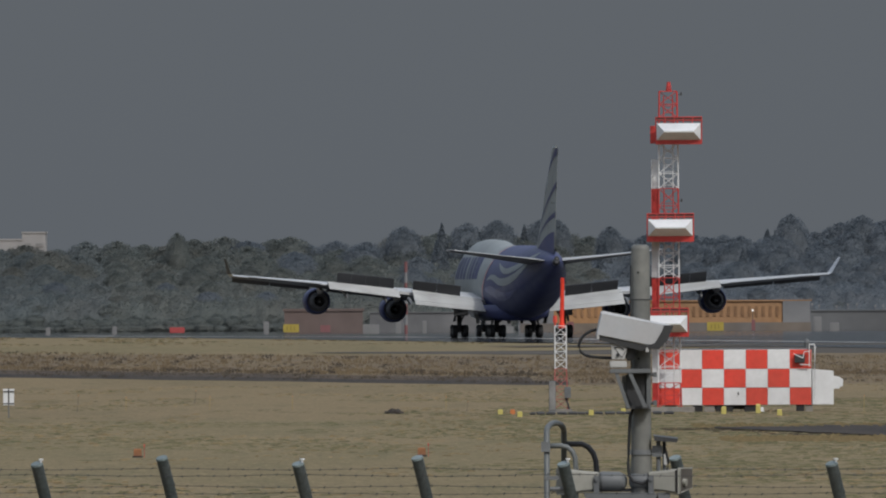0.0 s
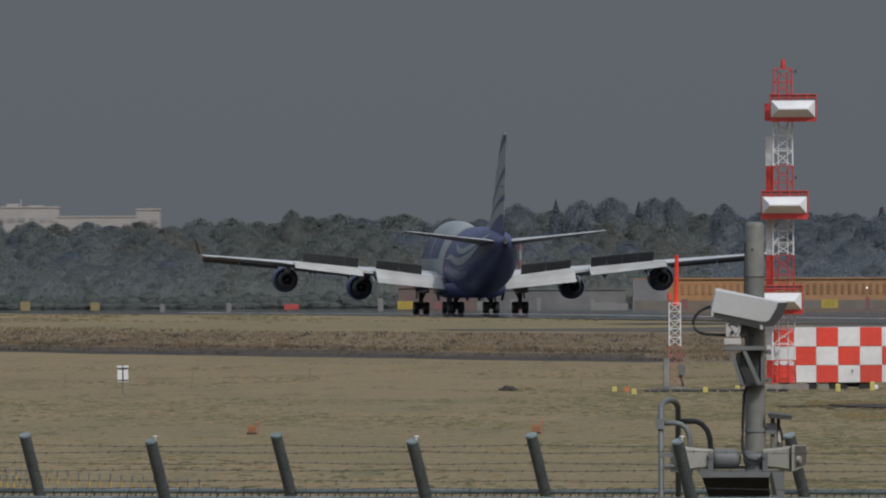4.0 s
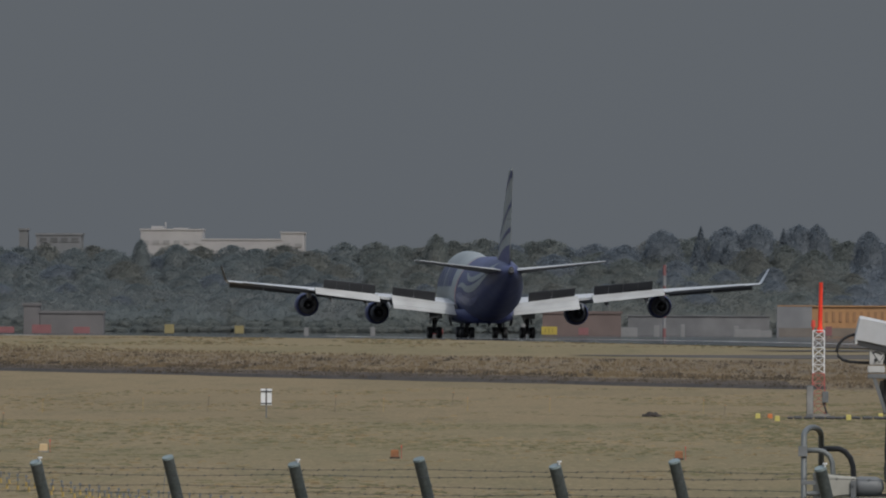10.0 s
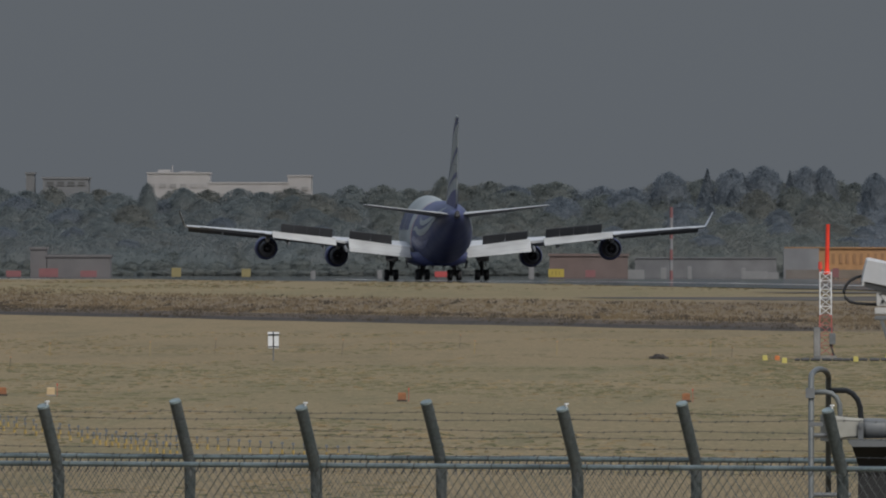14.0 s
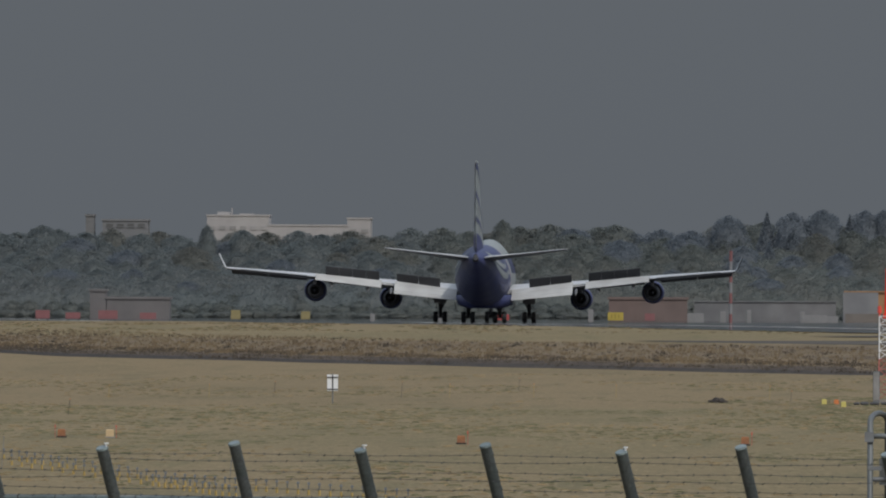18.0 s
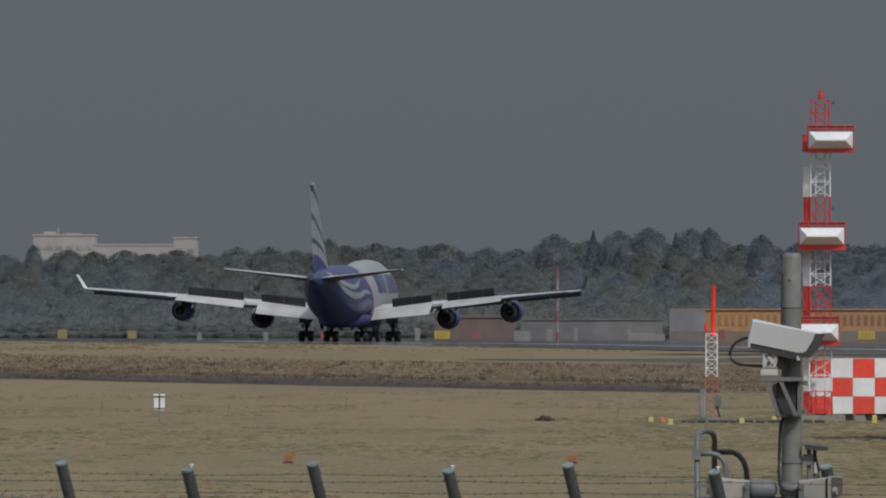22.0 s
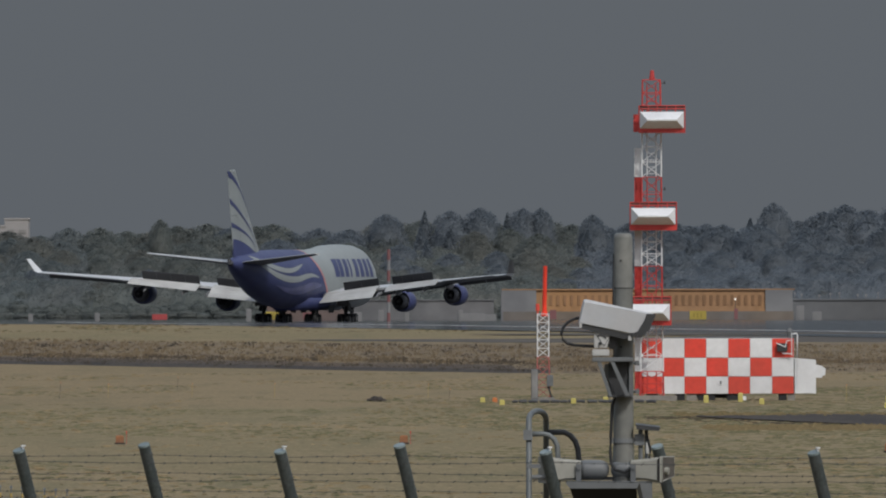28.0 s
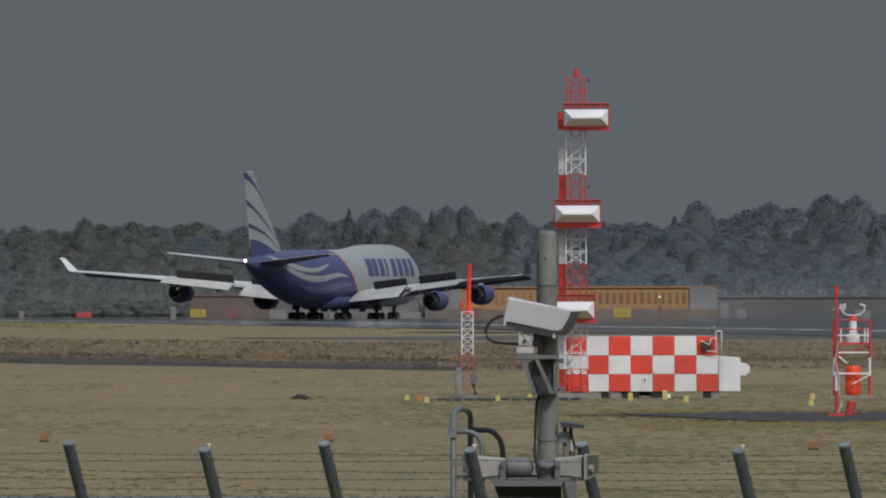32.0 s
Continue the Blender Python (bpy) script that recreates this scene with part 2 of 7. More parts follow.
def build_roads():
    """Two worn tracks that narrow out in the grass."""
    for x0, ya, yb, run in ((-7.0, 1955, 2075, 22), (7.5, 2150, 2230, 16)):
        bm = bmesh.new()
        xs = [x0 + 2.0 * i for i in range(60)]
        mid = (ya + yb) / 2 - (0.9 if ya < 2000 else 0.0) * 10
        lines = []
        for e in (-1, 1):
            row = []
            for x in xs:
                open_up = min(1.0, (x - x0) / run) ** 0.7
                y = mid + e * (yb - ya) / 2 * open_up * (1 + 0.22 * noise.noise(Vector((x * 0.5, ya, e))))
                if e > 0 and ya < 2000:
                    y += max(0.0, min(80.0, (x - 20) * 8))
                y += (0.4 if ya < 2000 else 0.1) * (bank(x) - 1441)
                row.append(bm.verts.new((x, y, height(y) + 0.26)))
            lines.append(row)
        for i in range(len(xs) - 1):
            bm.faces.new((lines[0][i], lines[0][i + 1], lines[1][i + 1], lines[1][i]))
        ob = new("service_road", finish("service_road", bm, WORN))
        tagged(ob, "worn grey service track through dry grass", "road", kind="structure")


build_roads()


SMOOTH = paint("polished_runway_asphalt", (0.052, 0.053, 0.056), 0.9, scale=0.8, vary=0.1, second=(0.045, 0.046, 0.05), mix_scale=0.02, spec=0.5)
sb = SMOOTH.node_tree.nodes["Principled BSDF"]
SMOOTH.node_tree.links.remove(sb.inputs["Roughness"].links[0])
sb.inputs["Roughness"].default_value = 0.045


def build_runway():
    bm = bmesh.new()
    ys = [1880, 1990, 2105, 2300, 2450, 2650, 2765, 2870, 2985, 3087, 3150, 3222, 3342, 3600, 3900, 4280]
    lift = lambda y: 0.30 if y < 2200 else (0.20 if y < 2400 else (0.05 if y < 2500 else 0.02))
    left = [bm.verts.new((36 - 0.0945 * (y - 2105), y, height(y) + lift(y))) for y in ys]
    right = [bm.verts.new((36 - 0.0945 * (y - 2105) + 320, y, height(y) + lift(y))) for y in ys]
    for i in range(len(ys) - 1):
        bm.faces.new((left[i], right[i], right[i + 1], left[i + 1]))
    ob = new("runway", finish("runway", bm, SMOOTH))
    tagged(ob, "dark asphalt runway with worn white edge lines", "runway", kind="structure")
    bm = bmesh.new()
    for a, b in zip(ys, ys[1:]):
        e = lambda y: 36 - 0.0945 * (y - 2105) + 22
        quad(bm, (e(a), a, height(a) + lift(a) + 0.01), (e(a) + 1.8, a, height(a) + lift(a) + 0.01), (e(b) + 1.8, b, height(b) + lift(b) + 0.01), (e(b), b, height(b) + lift(b) + 0.01))
    part("edge_line", bm, paint("worn_white_line", (0.60, 0.60, 0.59), 0.7, scale=0.6, vary=0.35, second=(0.22, 0.22, 0.22), mix_scale=0.12), ob, "worn white edge line")


build_runway()


BURNT = turf("burnt_grass", (0.062, 0.053, 0.043), (0.050, 0.044, 0.038), (0.080, 0.064, 0.048))


def build_tall_grass():
    """Tufts of dead grass on the bank."""
    rnd = random.Random(21)
    vs, fs, wet = [], [], []
    for i in range(20000):
        x = rnd.uniform(-75, 75)
        deep = 420 * rnd.random() ** 1.5 if i % 3 else 90 * rnd.random()
        y = bank(x) + 4 + deep
        p = Vector((x, y, height(y) + 0.10 + 0.2 * min(1.0, deep / 70)))
        dark = 1 if deep < (62 + 90 * noise.noise(Vector((x * 0.22, y * 0.004, 3)))) * rnd.uniform(0.4, 1.5) or noise.noise(Vector((x * 0.9, y * 0.012, 11))) > 0.27 else 0
        if x > 10 and rnd.random() < 0.75:
            dark = 0
        tall = rnd.uniform(0.08, 0.24) * (1 + 0.8 * max(0.0, noise.noise(Vector((x * 0.3, y * 0.02, 7)))))
        for k in range(4):
            n0 = len(vs)
            w = rnd.uniform(0.015, 0.05)
            o = p + Vector((rnd.uniform(-0.16, 0.16), rnd.uniform(-0.2, 0.2), 0))
            lean = Vector((rnd.uniform(-0.12, 0.12), rnd.uniform(-0.05, 0.05), tall * rnd.uniform(0.6, 1.1)))
            vs += [tuple(o - Vector((w, 0, 0))), tuple(o + Vector((w, 0, 0))), tuple(o + lean)]
            fs.append((n0, n0 + 1, n0 + 2))
            wet.append(dark)
    me = bpy.data.meshes.new("tall_grass")
    me.from_pydata(vs, [], fs)
    me.materials.append(TALL)
    me.materials.append(BURNT)
    me.polygons.foreach_set("material_index", wet)
    tagged(new("tall_grass", me), "tall dead brown grass on the bank", "grass", kind="stuff")


build_tall_grass()


def build_verge():
    """Rough grass between the bank and the runway."""
    rnd = random.Random(71)
    vs, fs, tone = [], [], []
    for i in range(9000):
        y = rnd.uniform(1900, 2850)
        x = rnd.uniform(-0.034, 0.030) * y
        if x > 35 - 0.0945 * (y - 2105):
            continue
        g = noise.noise(Vector((x * 0.10, y * 0.008, 5)))
        if g < -0.05 or (1940 < y < 2240 and x > -4):
            continue
        p = Vector((x, y, height(y) + 0.05))
        w, h = rnd.uniform(0.1, 0.5), rnd.uniform(0.03, 0.11)
        n0 = len(vs)
        vs += [tuple(p - Vector((w, 0, 0))), tuple(p + Vector((w, 0, 0))), tuple(p + Vector((rnd.uniform(-0.3, 0.3), 0, h)))]
        fs.append((n0, n0 + 1, n0 + 2))
        tone.append(rnd.choice((0, 0, 1, 2)))
    me = bpy.data.meshes.new("rough_grass")
    me.from_pydata(vs, [], fs)
    for m in (MOWN, TALL, TUSSOCK):
        me.materials.append(m)
    me.polygons.foreach_set("material_index", tone)
    tagged(new("rough_grass", me), "rough pale grass beside the runway", "grass", kind="stuff")


def build_streaks():
    """Low green growth in long flat streaks across the field."""
    rnd = random.Random(52)
    vs, fs, tone = [], [], []
    for i in range(26000):
        y = 600 + 660 * rnd.random()
        x = rnd.uniform(-0.031, 0.030) * y
        g = noise.noise(Vector((x * 0.09, y * 0.021, 9))) + 0.45 * noise.noise(Vector((x * 0.45, y * 0.06, 2)))
        band = 0.30 if 880 < y < 1075 else 0.0
        if g < (0.26 if y > 820 else 0.26 + (820 - y) * 0.002) - band - (min(0.55, 0.24 + 0.05 * (x - 4)) if x > 4 else -0.02):
            continue
        p = Vector((x, y, height(y) - 0.005))
        w, h = rnd.uniform(0.05, 0.40 if x > 4 else 0.28), rnd.uniform(0.010, 0.040 if x > 4 else 0.034)
        n0 = len(vs)
        a, b = rnd.uniform(0.2, 0.8), rnd.uniform(0.2, 0.8)
        vs += [tuple(p - Vector((w, 0, 0))), tuple(p + Vector((w, 0, 0))), tuple(p + Vector((w * a, 0.02, h))), tuple(p - Vector((w * b, -0.02, h * -0.8)))]
        fs.append((n0, n0 + 1, n0 + 2, n0 + 3))
        tone.append(0 if rnd.random() < 0.6 else 1)
    me = bpy.data.meshes.new("green_streaks")
    me.from_pydata(vs, [], fs)
    for m in (GREENISH, TUSSOCK):
        me.materials.append(m)
    me.polygons.foreach_set("material_index", tone)
    tagged(new("green_streaks", me), "thin green growth in streaks over dry grass", "grass", kind="stuff")


def build_fringe():
    """Dry grass that overhangs the edges of the turned earth."""
    rnd = random.Random(53)
    vs, fs = [], []
    for i in range(3800):
        x = rnd.uniform(12, 42)
        y = rnd.choice((916, 921, 926, 926, 1009)) + rnd.gauss(0, 6)
        o = Vector((x, y, height(y)))
        w, h = rnd.uniform(0.05, 0.3), rnd.uniform(0.03, 0.12)
        n0 = len(vs)
        vs += [tuple(o - Vector((w, 0, 0))), tuple(o + Vector((w, 0, 0))), tuple(o + Vector((rnd.uniform(-0.1, 0.1), 0, h)))]
        fs.append((n0, n0 + 1, n0 + 2))
    me = bpy.data.meshes.new("grass_fringe")
    me.from_pydata(vs, [], fs)
    me.materials.append(MOWN)
    tagged(new("grass_fringe", me), "dry grass fringe along the turned earth", "grass", kind="stuff")


def build_tufts():
    """Short tussocks that stand out of the mown field."""
    rnd = random.Random(33)
    for name, mat, count, label in (("dry_tussocks", DRY, 9000, "short dry tussocks over the mown field"), ("green_tussocks", TUSSOCK, 10000, "darker green tussocks over the mown field")):
        vs, fs = [], []
        for i in range(count):
            y = 520 + 920 * rnd.random()
            x = rnd.uniform(-0.031, 0.030) * y
            if y > bank(x) - 10:
                continue
            g = noise.noise(Vector((x * 0.12, y * 0.012, 0)))
            if g < (0.12 if name == "green_tussocks" else 0.0) - (0.12 if 860 < y < 1060 else 0.0):
                continue
            p = Vector((x, y, height(y) - 0.01))
            h, w = rnd.uniform(0.015, 0.055), rnd.uniform(0.05, 0.30)
            n0 = len(vs)
            q = rnd.uniform(-0.5, 0.5)
            d = Vector((math.cos(q), math.sin(q), 0)) * w
            lean = Vector((rnd.uniform(-0.04, 0.04), 0.02, h))
            vs += [tuple(p - d), tuple(p + d), tuple(p + d * 0.4 + lean), tuple(p - d * 0.5 + lean * 0.8)]
            fs.append((n0, n0 + 1, n0 + 2, n0 + 3))
        me = bpy.data.meshes.new(name)
        me.from_pydata(vs, [], fs)
        me.materials.append(mat)
        tagged(new(name, me), label, "grass", kind="stuff")


def build_dark_tufts():
    """Blackened stubble along the turned earth."""
    rnd = random.Random(44)
    vs, fs = [], []
    for i in range(5200):
        x = 10.5 + 32 * rnd.random()
        grow = min(1.0, max(0.0, (x - 12.0) / 6))
        y = 990 - 26 * grow + rnd.gauss(0, 1) * (7 + 22 * grow)
        if rnd.random() > 0.25 + grow:
            continue
        o = Vector((x, y, height(y)))
        w, h = rnd.uniform(0.08, 0.35), rnd.uniform(0.01, 0.035)
        n0 = len(vs)
        vs += [tuple(o - Vector((w, 0, 0))), tuple(o + Vector((w, 0, 0))), tuple(o + Vector((rnd.uniform(-0.05, 0.05), 0, h)))]
        fs.append((n0, n0 + 1, n0 + 2))
    me = bpy.data.meshes.new("blackened_stubble")
    me.from_pydata(vs, [], fs)
    me.materials.append(BURNT)
    tagged(new("blackened_stubble", me), "blackened stubble along the turned earth", "grass", kind="stuff")


build_dark_tufts()
TUSSOCK = turf("green_tussock", (0.105, 0.100, 0.060), (0.125, 0.110, 0.068), (0.085, 0.088, 0.052))
build_tufts()
build_verge()
build_streaks()
build_fringe()


# ---- the airliner ----
# white paint of hull and flaps greyed down for the haze
SKIN = paint("hazed_white_aircraft_paint", (0.215, 0.238, 0.240), 0.5, scale=0.6, vary=0.05, second=(0.19, 0.21, 0.212), mix_scale=0.15)
NAVY = paint("deep_blue_aircraft_paint", (0.036, 0.045, 0.122), 0.5, scale=0.6, vary=0.08, second=(0.032, 0.040, 0.108), mix_scale=0.15)
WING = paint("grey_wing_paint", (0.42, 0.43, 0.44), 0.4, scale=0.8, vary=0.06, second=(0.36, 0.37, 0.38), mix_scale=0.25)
# darker grey stands in for the shade under wings and tailplanes
WING_SHADED = paint("shaded_grey_underside", (0.115, 0.12, 0.125), 0.5, scale=0.8, vary=0.08, second=(0.09, 0.094, 0.10), mix_scale=0.25)
FLAP = paint("pale_flap_paint", (0.38, 0.385, 0.375), 0.5, scale=1.0, vary=0.14, second=(0.30, 0.30, 0.29), mix_scale=0.5)
SHADE = paint("dark_grey_and_shade", (0.082, 0.085, 0.090), 0.6, scale=1.5)
METAL = paint("bare_metal", (0.22, 0.215, 0.21), 0.45, 0.6, scale=3)
# base colour raised a step to stand in for haze
HOT = paint("hazed_exhaust_metal", (0.085, 0.087, 0.096), 0.6, 0.2, scale=3)
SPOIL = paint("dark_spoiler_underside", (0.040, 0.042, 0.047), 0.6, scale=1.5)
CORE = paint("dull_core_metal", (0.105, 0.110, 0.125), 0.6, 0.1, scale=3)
GLASS = paint("cockpit_glass", (0.01, 0.012, 0.015), 0.08, scale=3, vary=0.0)

# station from the nose, belly height, crown height, half width
HULL = [(0.0, 4.75, 4.95, 0.05), (0.4, 4.1, 5.55, 0.62), (1.2, 3.45, 6.35, 1.2), (2.6, 2.85, 7.6, 1.85), (4.2, 2.45, 8.9, 2.4), (6.0, 2.2, 9.75, 2.82),
        (8.5, 2.05, 10.15, 3.1), (12, 2.0, 10.3, 3.25), (22, 2.0, 10.28, 3.25), (25, 2.0, 10.1, 3.25), (28, 2.0, 9.75, 3.25), (31, 2.0, 9.6, 3.25), (44, 2.0, 9.6, 3.25),
        (49, 2.35, 9.58, 3.17), (54, 3.2, 9.5, 2.85), (58, 4.2, 9.38, 2.4), (62, 5.3, 9.15, 1.8), (65, 6.2, 8.9, 1.28), (67.4, 6.95, 8.6, 0.8), (68.6, 7.4, 8.25, 0.4)]


def hull(s):
    for a, b in zip(HULL, HULL[1:]):
        if s <= b[0]:
            k = (s - a[0]) / (b[0] - a[0])
            return [p + (q - p) * k for p, q in zip(a[1:], b[1:])]
    return list(HULL[-1][1:])


def hull_point(s, th, out=0.0):
    """A point of the skin at station s, at the angle th from the crown."""
    zb, zt, hw = hull(s)
    zc = zb + min(3.35, (zt - zb) * 0.46)
    c, d = math.cos(th), math.sin(th)
    up = zt - zc
    narrow = 1.0 - 0.16 * max(0.0, c) ** 1.5 * max(0.0, min(1.0, (up - 3.9) / 0.7))
    return Vector((d * (hw + out) * narrow, 33.3 - s, zc + c * ((up if c > 0 else zc - zb) + out)))


def angle_at(s, z):
    zb, zt, hw = hull(s)
    zc = zb + min(3.35, (zt - zb) * 0.46)
    k = (z - zc) / ((zt - zc) if z > zc else (zc - zb))
    return math.acos(max(-1, min(1, k)))


def sweep_line(th):
    """Station at which the white of the nose meets the blue of the tail."""
    c = math.cos(th)
    return 34.0 + (3.5 * c if c > 0 else 5.0 * c)


def ribbon_on_hull(bm, mids, side, out=0.03, steps=28):
    """A painted stripe along the hull through (station, height, half width)."""
    pts = smooth_line(mids, steps)
    top = [bm.verts.new(hull_point(s, side * angle_at(s, z + w), out)) for s, z, w in pts]
    mid = [bm.verts.new(hull_point(s, side * angle_at(s, z), out)) for s, z, w in pts]
    low = [bm.verts.new(hull_point(s, side * angle_at(s, z - w), out)) for s, z, w in pts]
    for a, b in ((top, mid), (mid, low)):
        for i in range(len(pts) - 1):
            bm.faces.new((a[i], a[i + 1], b[i + 1], b[i]))


def smooth_line(p, steps):
    """Catmull-Rom through p."""
    out = []
    q = [p[0]] + list(p) + [p[-1]]
    per = max(1, steps // (len(p) - 1))
    for i in range(len(p) - 1):
        a, b, c, d = (Vector(v) for v in q[i:i + 4])
        for k in range(per + (i == len(p) - 2)):
            t = k / per
            out.append(0.5 * (2 * b + (c - a) * t + (2 * a - 5 * b + 4 * c - d) * t * t + (3 * b - a - 3 * c + d) * t ** 3))
    return out


def wing_z(x):
    return 3.55 + 0.113 * (x - 3) - 0.00050 * (x - 3) ** 2


def wing_le(x):
    return 33.3 - (19.8 + 0.885 * (x - 3))


def wing_te(x):
    s = 35.6 + (x - 3) * 0.267 if x < 12 else 38.0 + (x - 12) * 0.56
    return 33.3 - s


def foil(le, te, z, thick, x, cut=1.0, drop=0.0):
    """A closed section across the wing; cut: how far aft it goes."""
    c = le - te
    prof = [(0, 0), (0.03, 0.28), (0.12, 0.46), (0.35, 0.5), (0.65, 0.36), (1, 0.04), (1, -0.04), (0.65, -0.30), (0.35, -0.5), (0.12, -0.42), (0.03, -0.24)]
    return [Vector((x, le - c * u * cut, z - drop * u + c * thick * (w if u < 1 else w + (1 - cut) * (0.9 if w > 0 else -0.6) * 0.5))) for u, w in prof]


def mirror(v, side):
    return Vector((v[0] * side, v[1], v[2]))


def nacelle(parent, x, y, z, side):
    """An engine: cowl, core, exhaust cone, dark duct plug, pylon."""
    eng = part("engine", made(ring_shell, x * side, y, z, [(0, 1.12), (-0.25, 1.27), (-1.2, 1.40), (-2.6, 1.38), (-3.4, 1.22)], [(-3.4, 1.12), (-2.0, 1.2), (-0.4, 1.12), (0, 1.12)]), NAVY, parent, "blue engine cowl", smooth=True)
    part("lip", made(ring_shell, x * side, y, z, [(0.02, 1.14), (0.12, 1.2), (-0.02, 1.29), (-0.24, 1.3)], [(-0.24, 1.28), (0.0, 1.12)]), METAL, eng, "polished intake lip", smooth=True)
    part("core_cowl", made(ring_shell, x * side, y, z, [(-2.2, 1.0), (-3.4, 0.92), (-4.6, 0.66)], [(-4.6, 0.58), (-3.0, 0.6)]), CORE, eng, "dull core cowl", smooth=True)
    bm = bmesh.new()
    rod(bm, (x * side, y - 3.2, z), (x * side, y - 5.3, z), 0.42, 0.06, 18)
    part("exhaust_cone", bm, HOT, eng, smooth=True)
    # solid dark plug stands in for the shade inside the duct
    bm = bmesh.new()
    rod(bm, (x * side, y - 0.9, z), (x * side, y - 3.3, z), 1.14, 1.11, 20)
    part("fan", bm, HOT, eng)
    bm = bmesh.new()
    zt = wing_z(x) - 0.25
    hx = 0.17
    prof = [(y - 0.6, z + 1.25), (y - 1.8, zt + 0.15), (wing_le(x) - 1.0, zt + 0.15), (wing_le(x) - 4.0, zt - 0.2), (y - 4.8, z + 0.75), (y - 2.4, z + 1.2)]
    loft(bm, [[Vector((x * side - hx, p, q)) for p, q in prof], [Vector((x * side + hx, p, q)) for p, q in prof]])
    part("pylon", bm, WING, eng)
    return eng


def ring_shell(bm, x, y, z, outer, inner, seg=28):
    """A body of revolution along y, open in the middle."""
    prof = list(outer) + list(inner)
    rings = []
    for d, r in prof:
        rings.append([Vector((x + r * math.sin(2 * math.pi * k / seg), y + d, z + r * math.cos(2 * math.pi * k / seg))) for k in range(seg)])
    loft(bm, rings + [rings[0]], cap=False)
    bmesh.ops.remove_doubles(bm, verts=bm.verts[:], dist=0.0005)


def shade_below(ob, low):
    """Put shade into the colour of the faces that look down."""
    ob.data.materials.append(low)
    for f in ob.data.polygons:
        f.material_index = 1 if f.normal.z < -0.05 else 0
    return ob


def wheel(parent, x, y, r, w):
    ty = bmesh.new()
    prof = [(-w / 2, r * 0.62), (-w / 2, r * 0.86), (-w * 0.38, r * 0.97), (0, r), (w * 0.38, r * 0.97), (w / 2, r * 0.86), (w / 2, r * 0.62)]
    seg = 20
    rings = [[Vector((x + d, y + q * math.sin(2 * math.pi * k / seg), r + q * math.cos(2 * math.pi * k / seg))) for k in range(seg)] for d, q in prof]
    loft(ty, rings)
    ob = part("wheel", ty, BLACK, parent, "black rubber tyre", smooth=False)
    hb = bmesh.new()
    rod(hb, (x - w * 0.52, y, r), (x + w * 0.52, y, r), r * 0.45, r * 0.45, 12)
    part("rim", hb, METAL, ob)


def bogie(parent, x, y, wheels=4, top=3.6):
    gear = part("landing_gear", made(rod, (x, y, 0.65), (x, y + 0.3, top), 0.22, 0.30, 10), DARK, parent, "main landing gear leg")
    bm = bmesh.new()
    if wheels == 4:
        rod(bm, (x, y - 0.95, 0.62), (x, y + 0.95, 0.62), 0.13)
    for dy in ((-0.74, 0.74) if wheels == 4 else (0,)):
        rod(bm, (x - 0.5, y + dy, 0.62), (x + 0.5, y + dy, 0.62), 0.09)
    part("bogie_beam", bm, DARK, gear)
    bm = bmesh.new()
    rod(bm, (x, y + 0.1, 1.6), (x, y + 1.7, top - 0.3), 0.08)
    rod(bm, (x, y - 0.3, 1.1), (x, y - 0.55, 1.9), 0.06)
    part("drag_brace", bm, DARK, gear)
    if wheels == 4:
        out = 1 if x > 0 else -1
        bm = bmesh.new()
        rod(bm, (x, y, 1.35), (x - out * 0.95, y + 0.1, top - 0.25), 0.10, 0.12, 8)
        rod(bm, (x - out * 0.2, y - 0.1, 0.95), (x + out * 0.16, y - 0.1, 1.75), 0.09, 0.09, 8)
        part("side_brace", bm, DARK, gear)
        bm = bmesh.new()
        box(bm, (x + out * 0.42, y + 0.2, min(top - 0.75, 2.2)), (0.07, 1.5, 1.1), pose(0, 0, 0, 0, -out * 9, 0).to_3x3())
        part("leg_door", bm, SHADE, gear, "dark door on the gear leg")
    for dy in ((-0.74, 0.74) if wheels == 4 else (0,)):
        for dx in (-0.56, 0.56):
            wheel(gear, x + dx * (1 if wheels == 4 else 0.85), y + dy, 0.67, 0.52)
    return gear


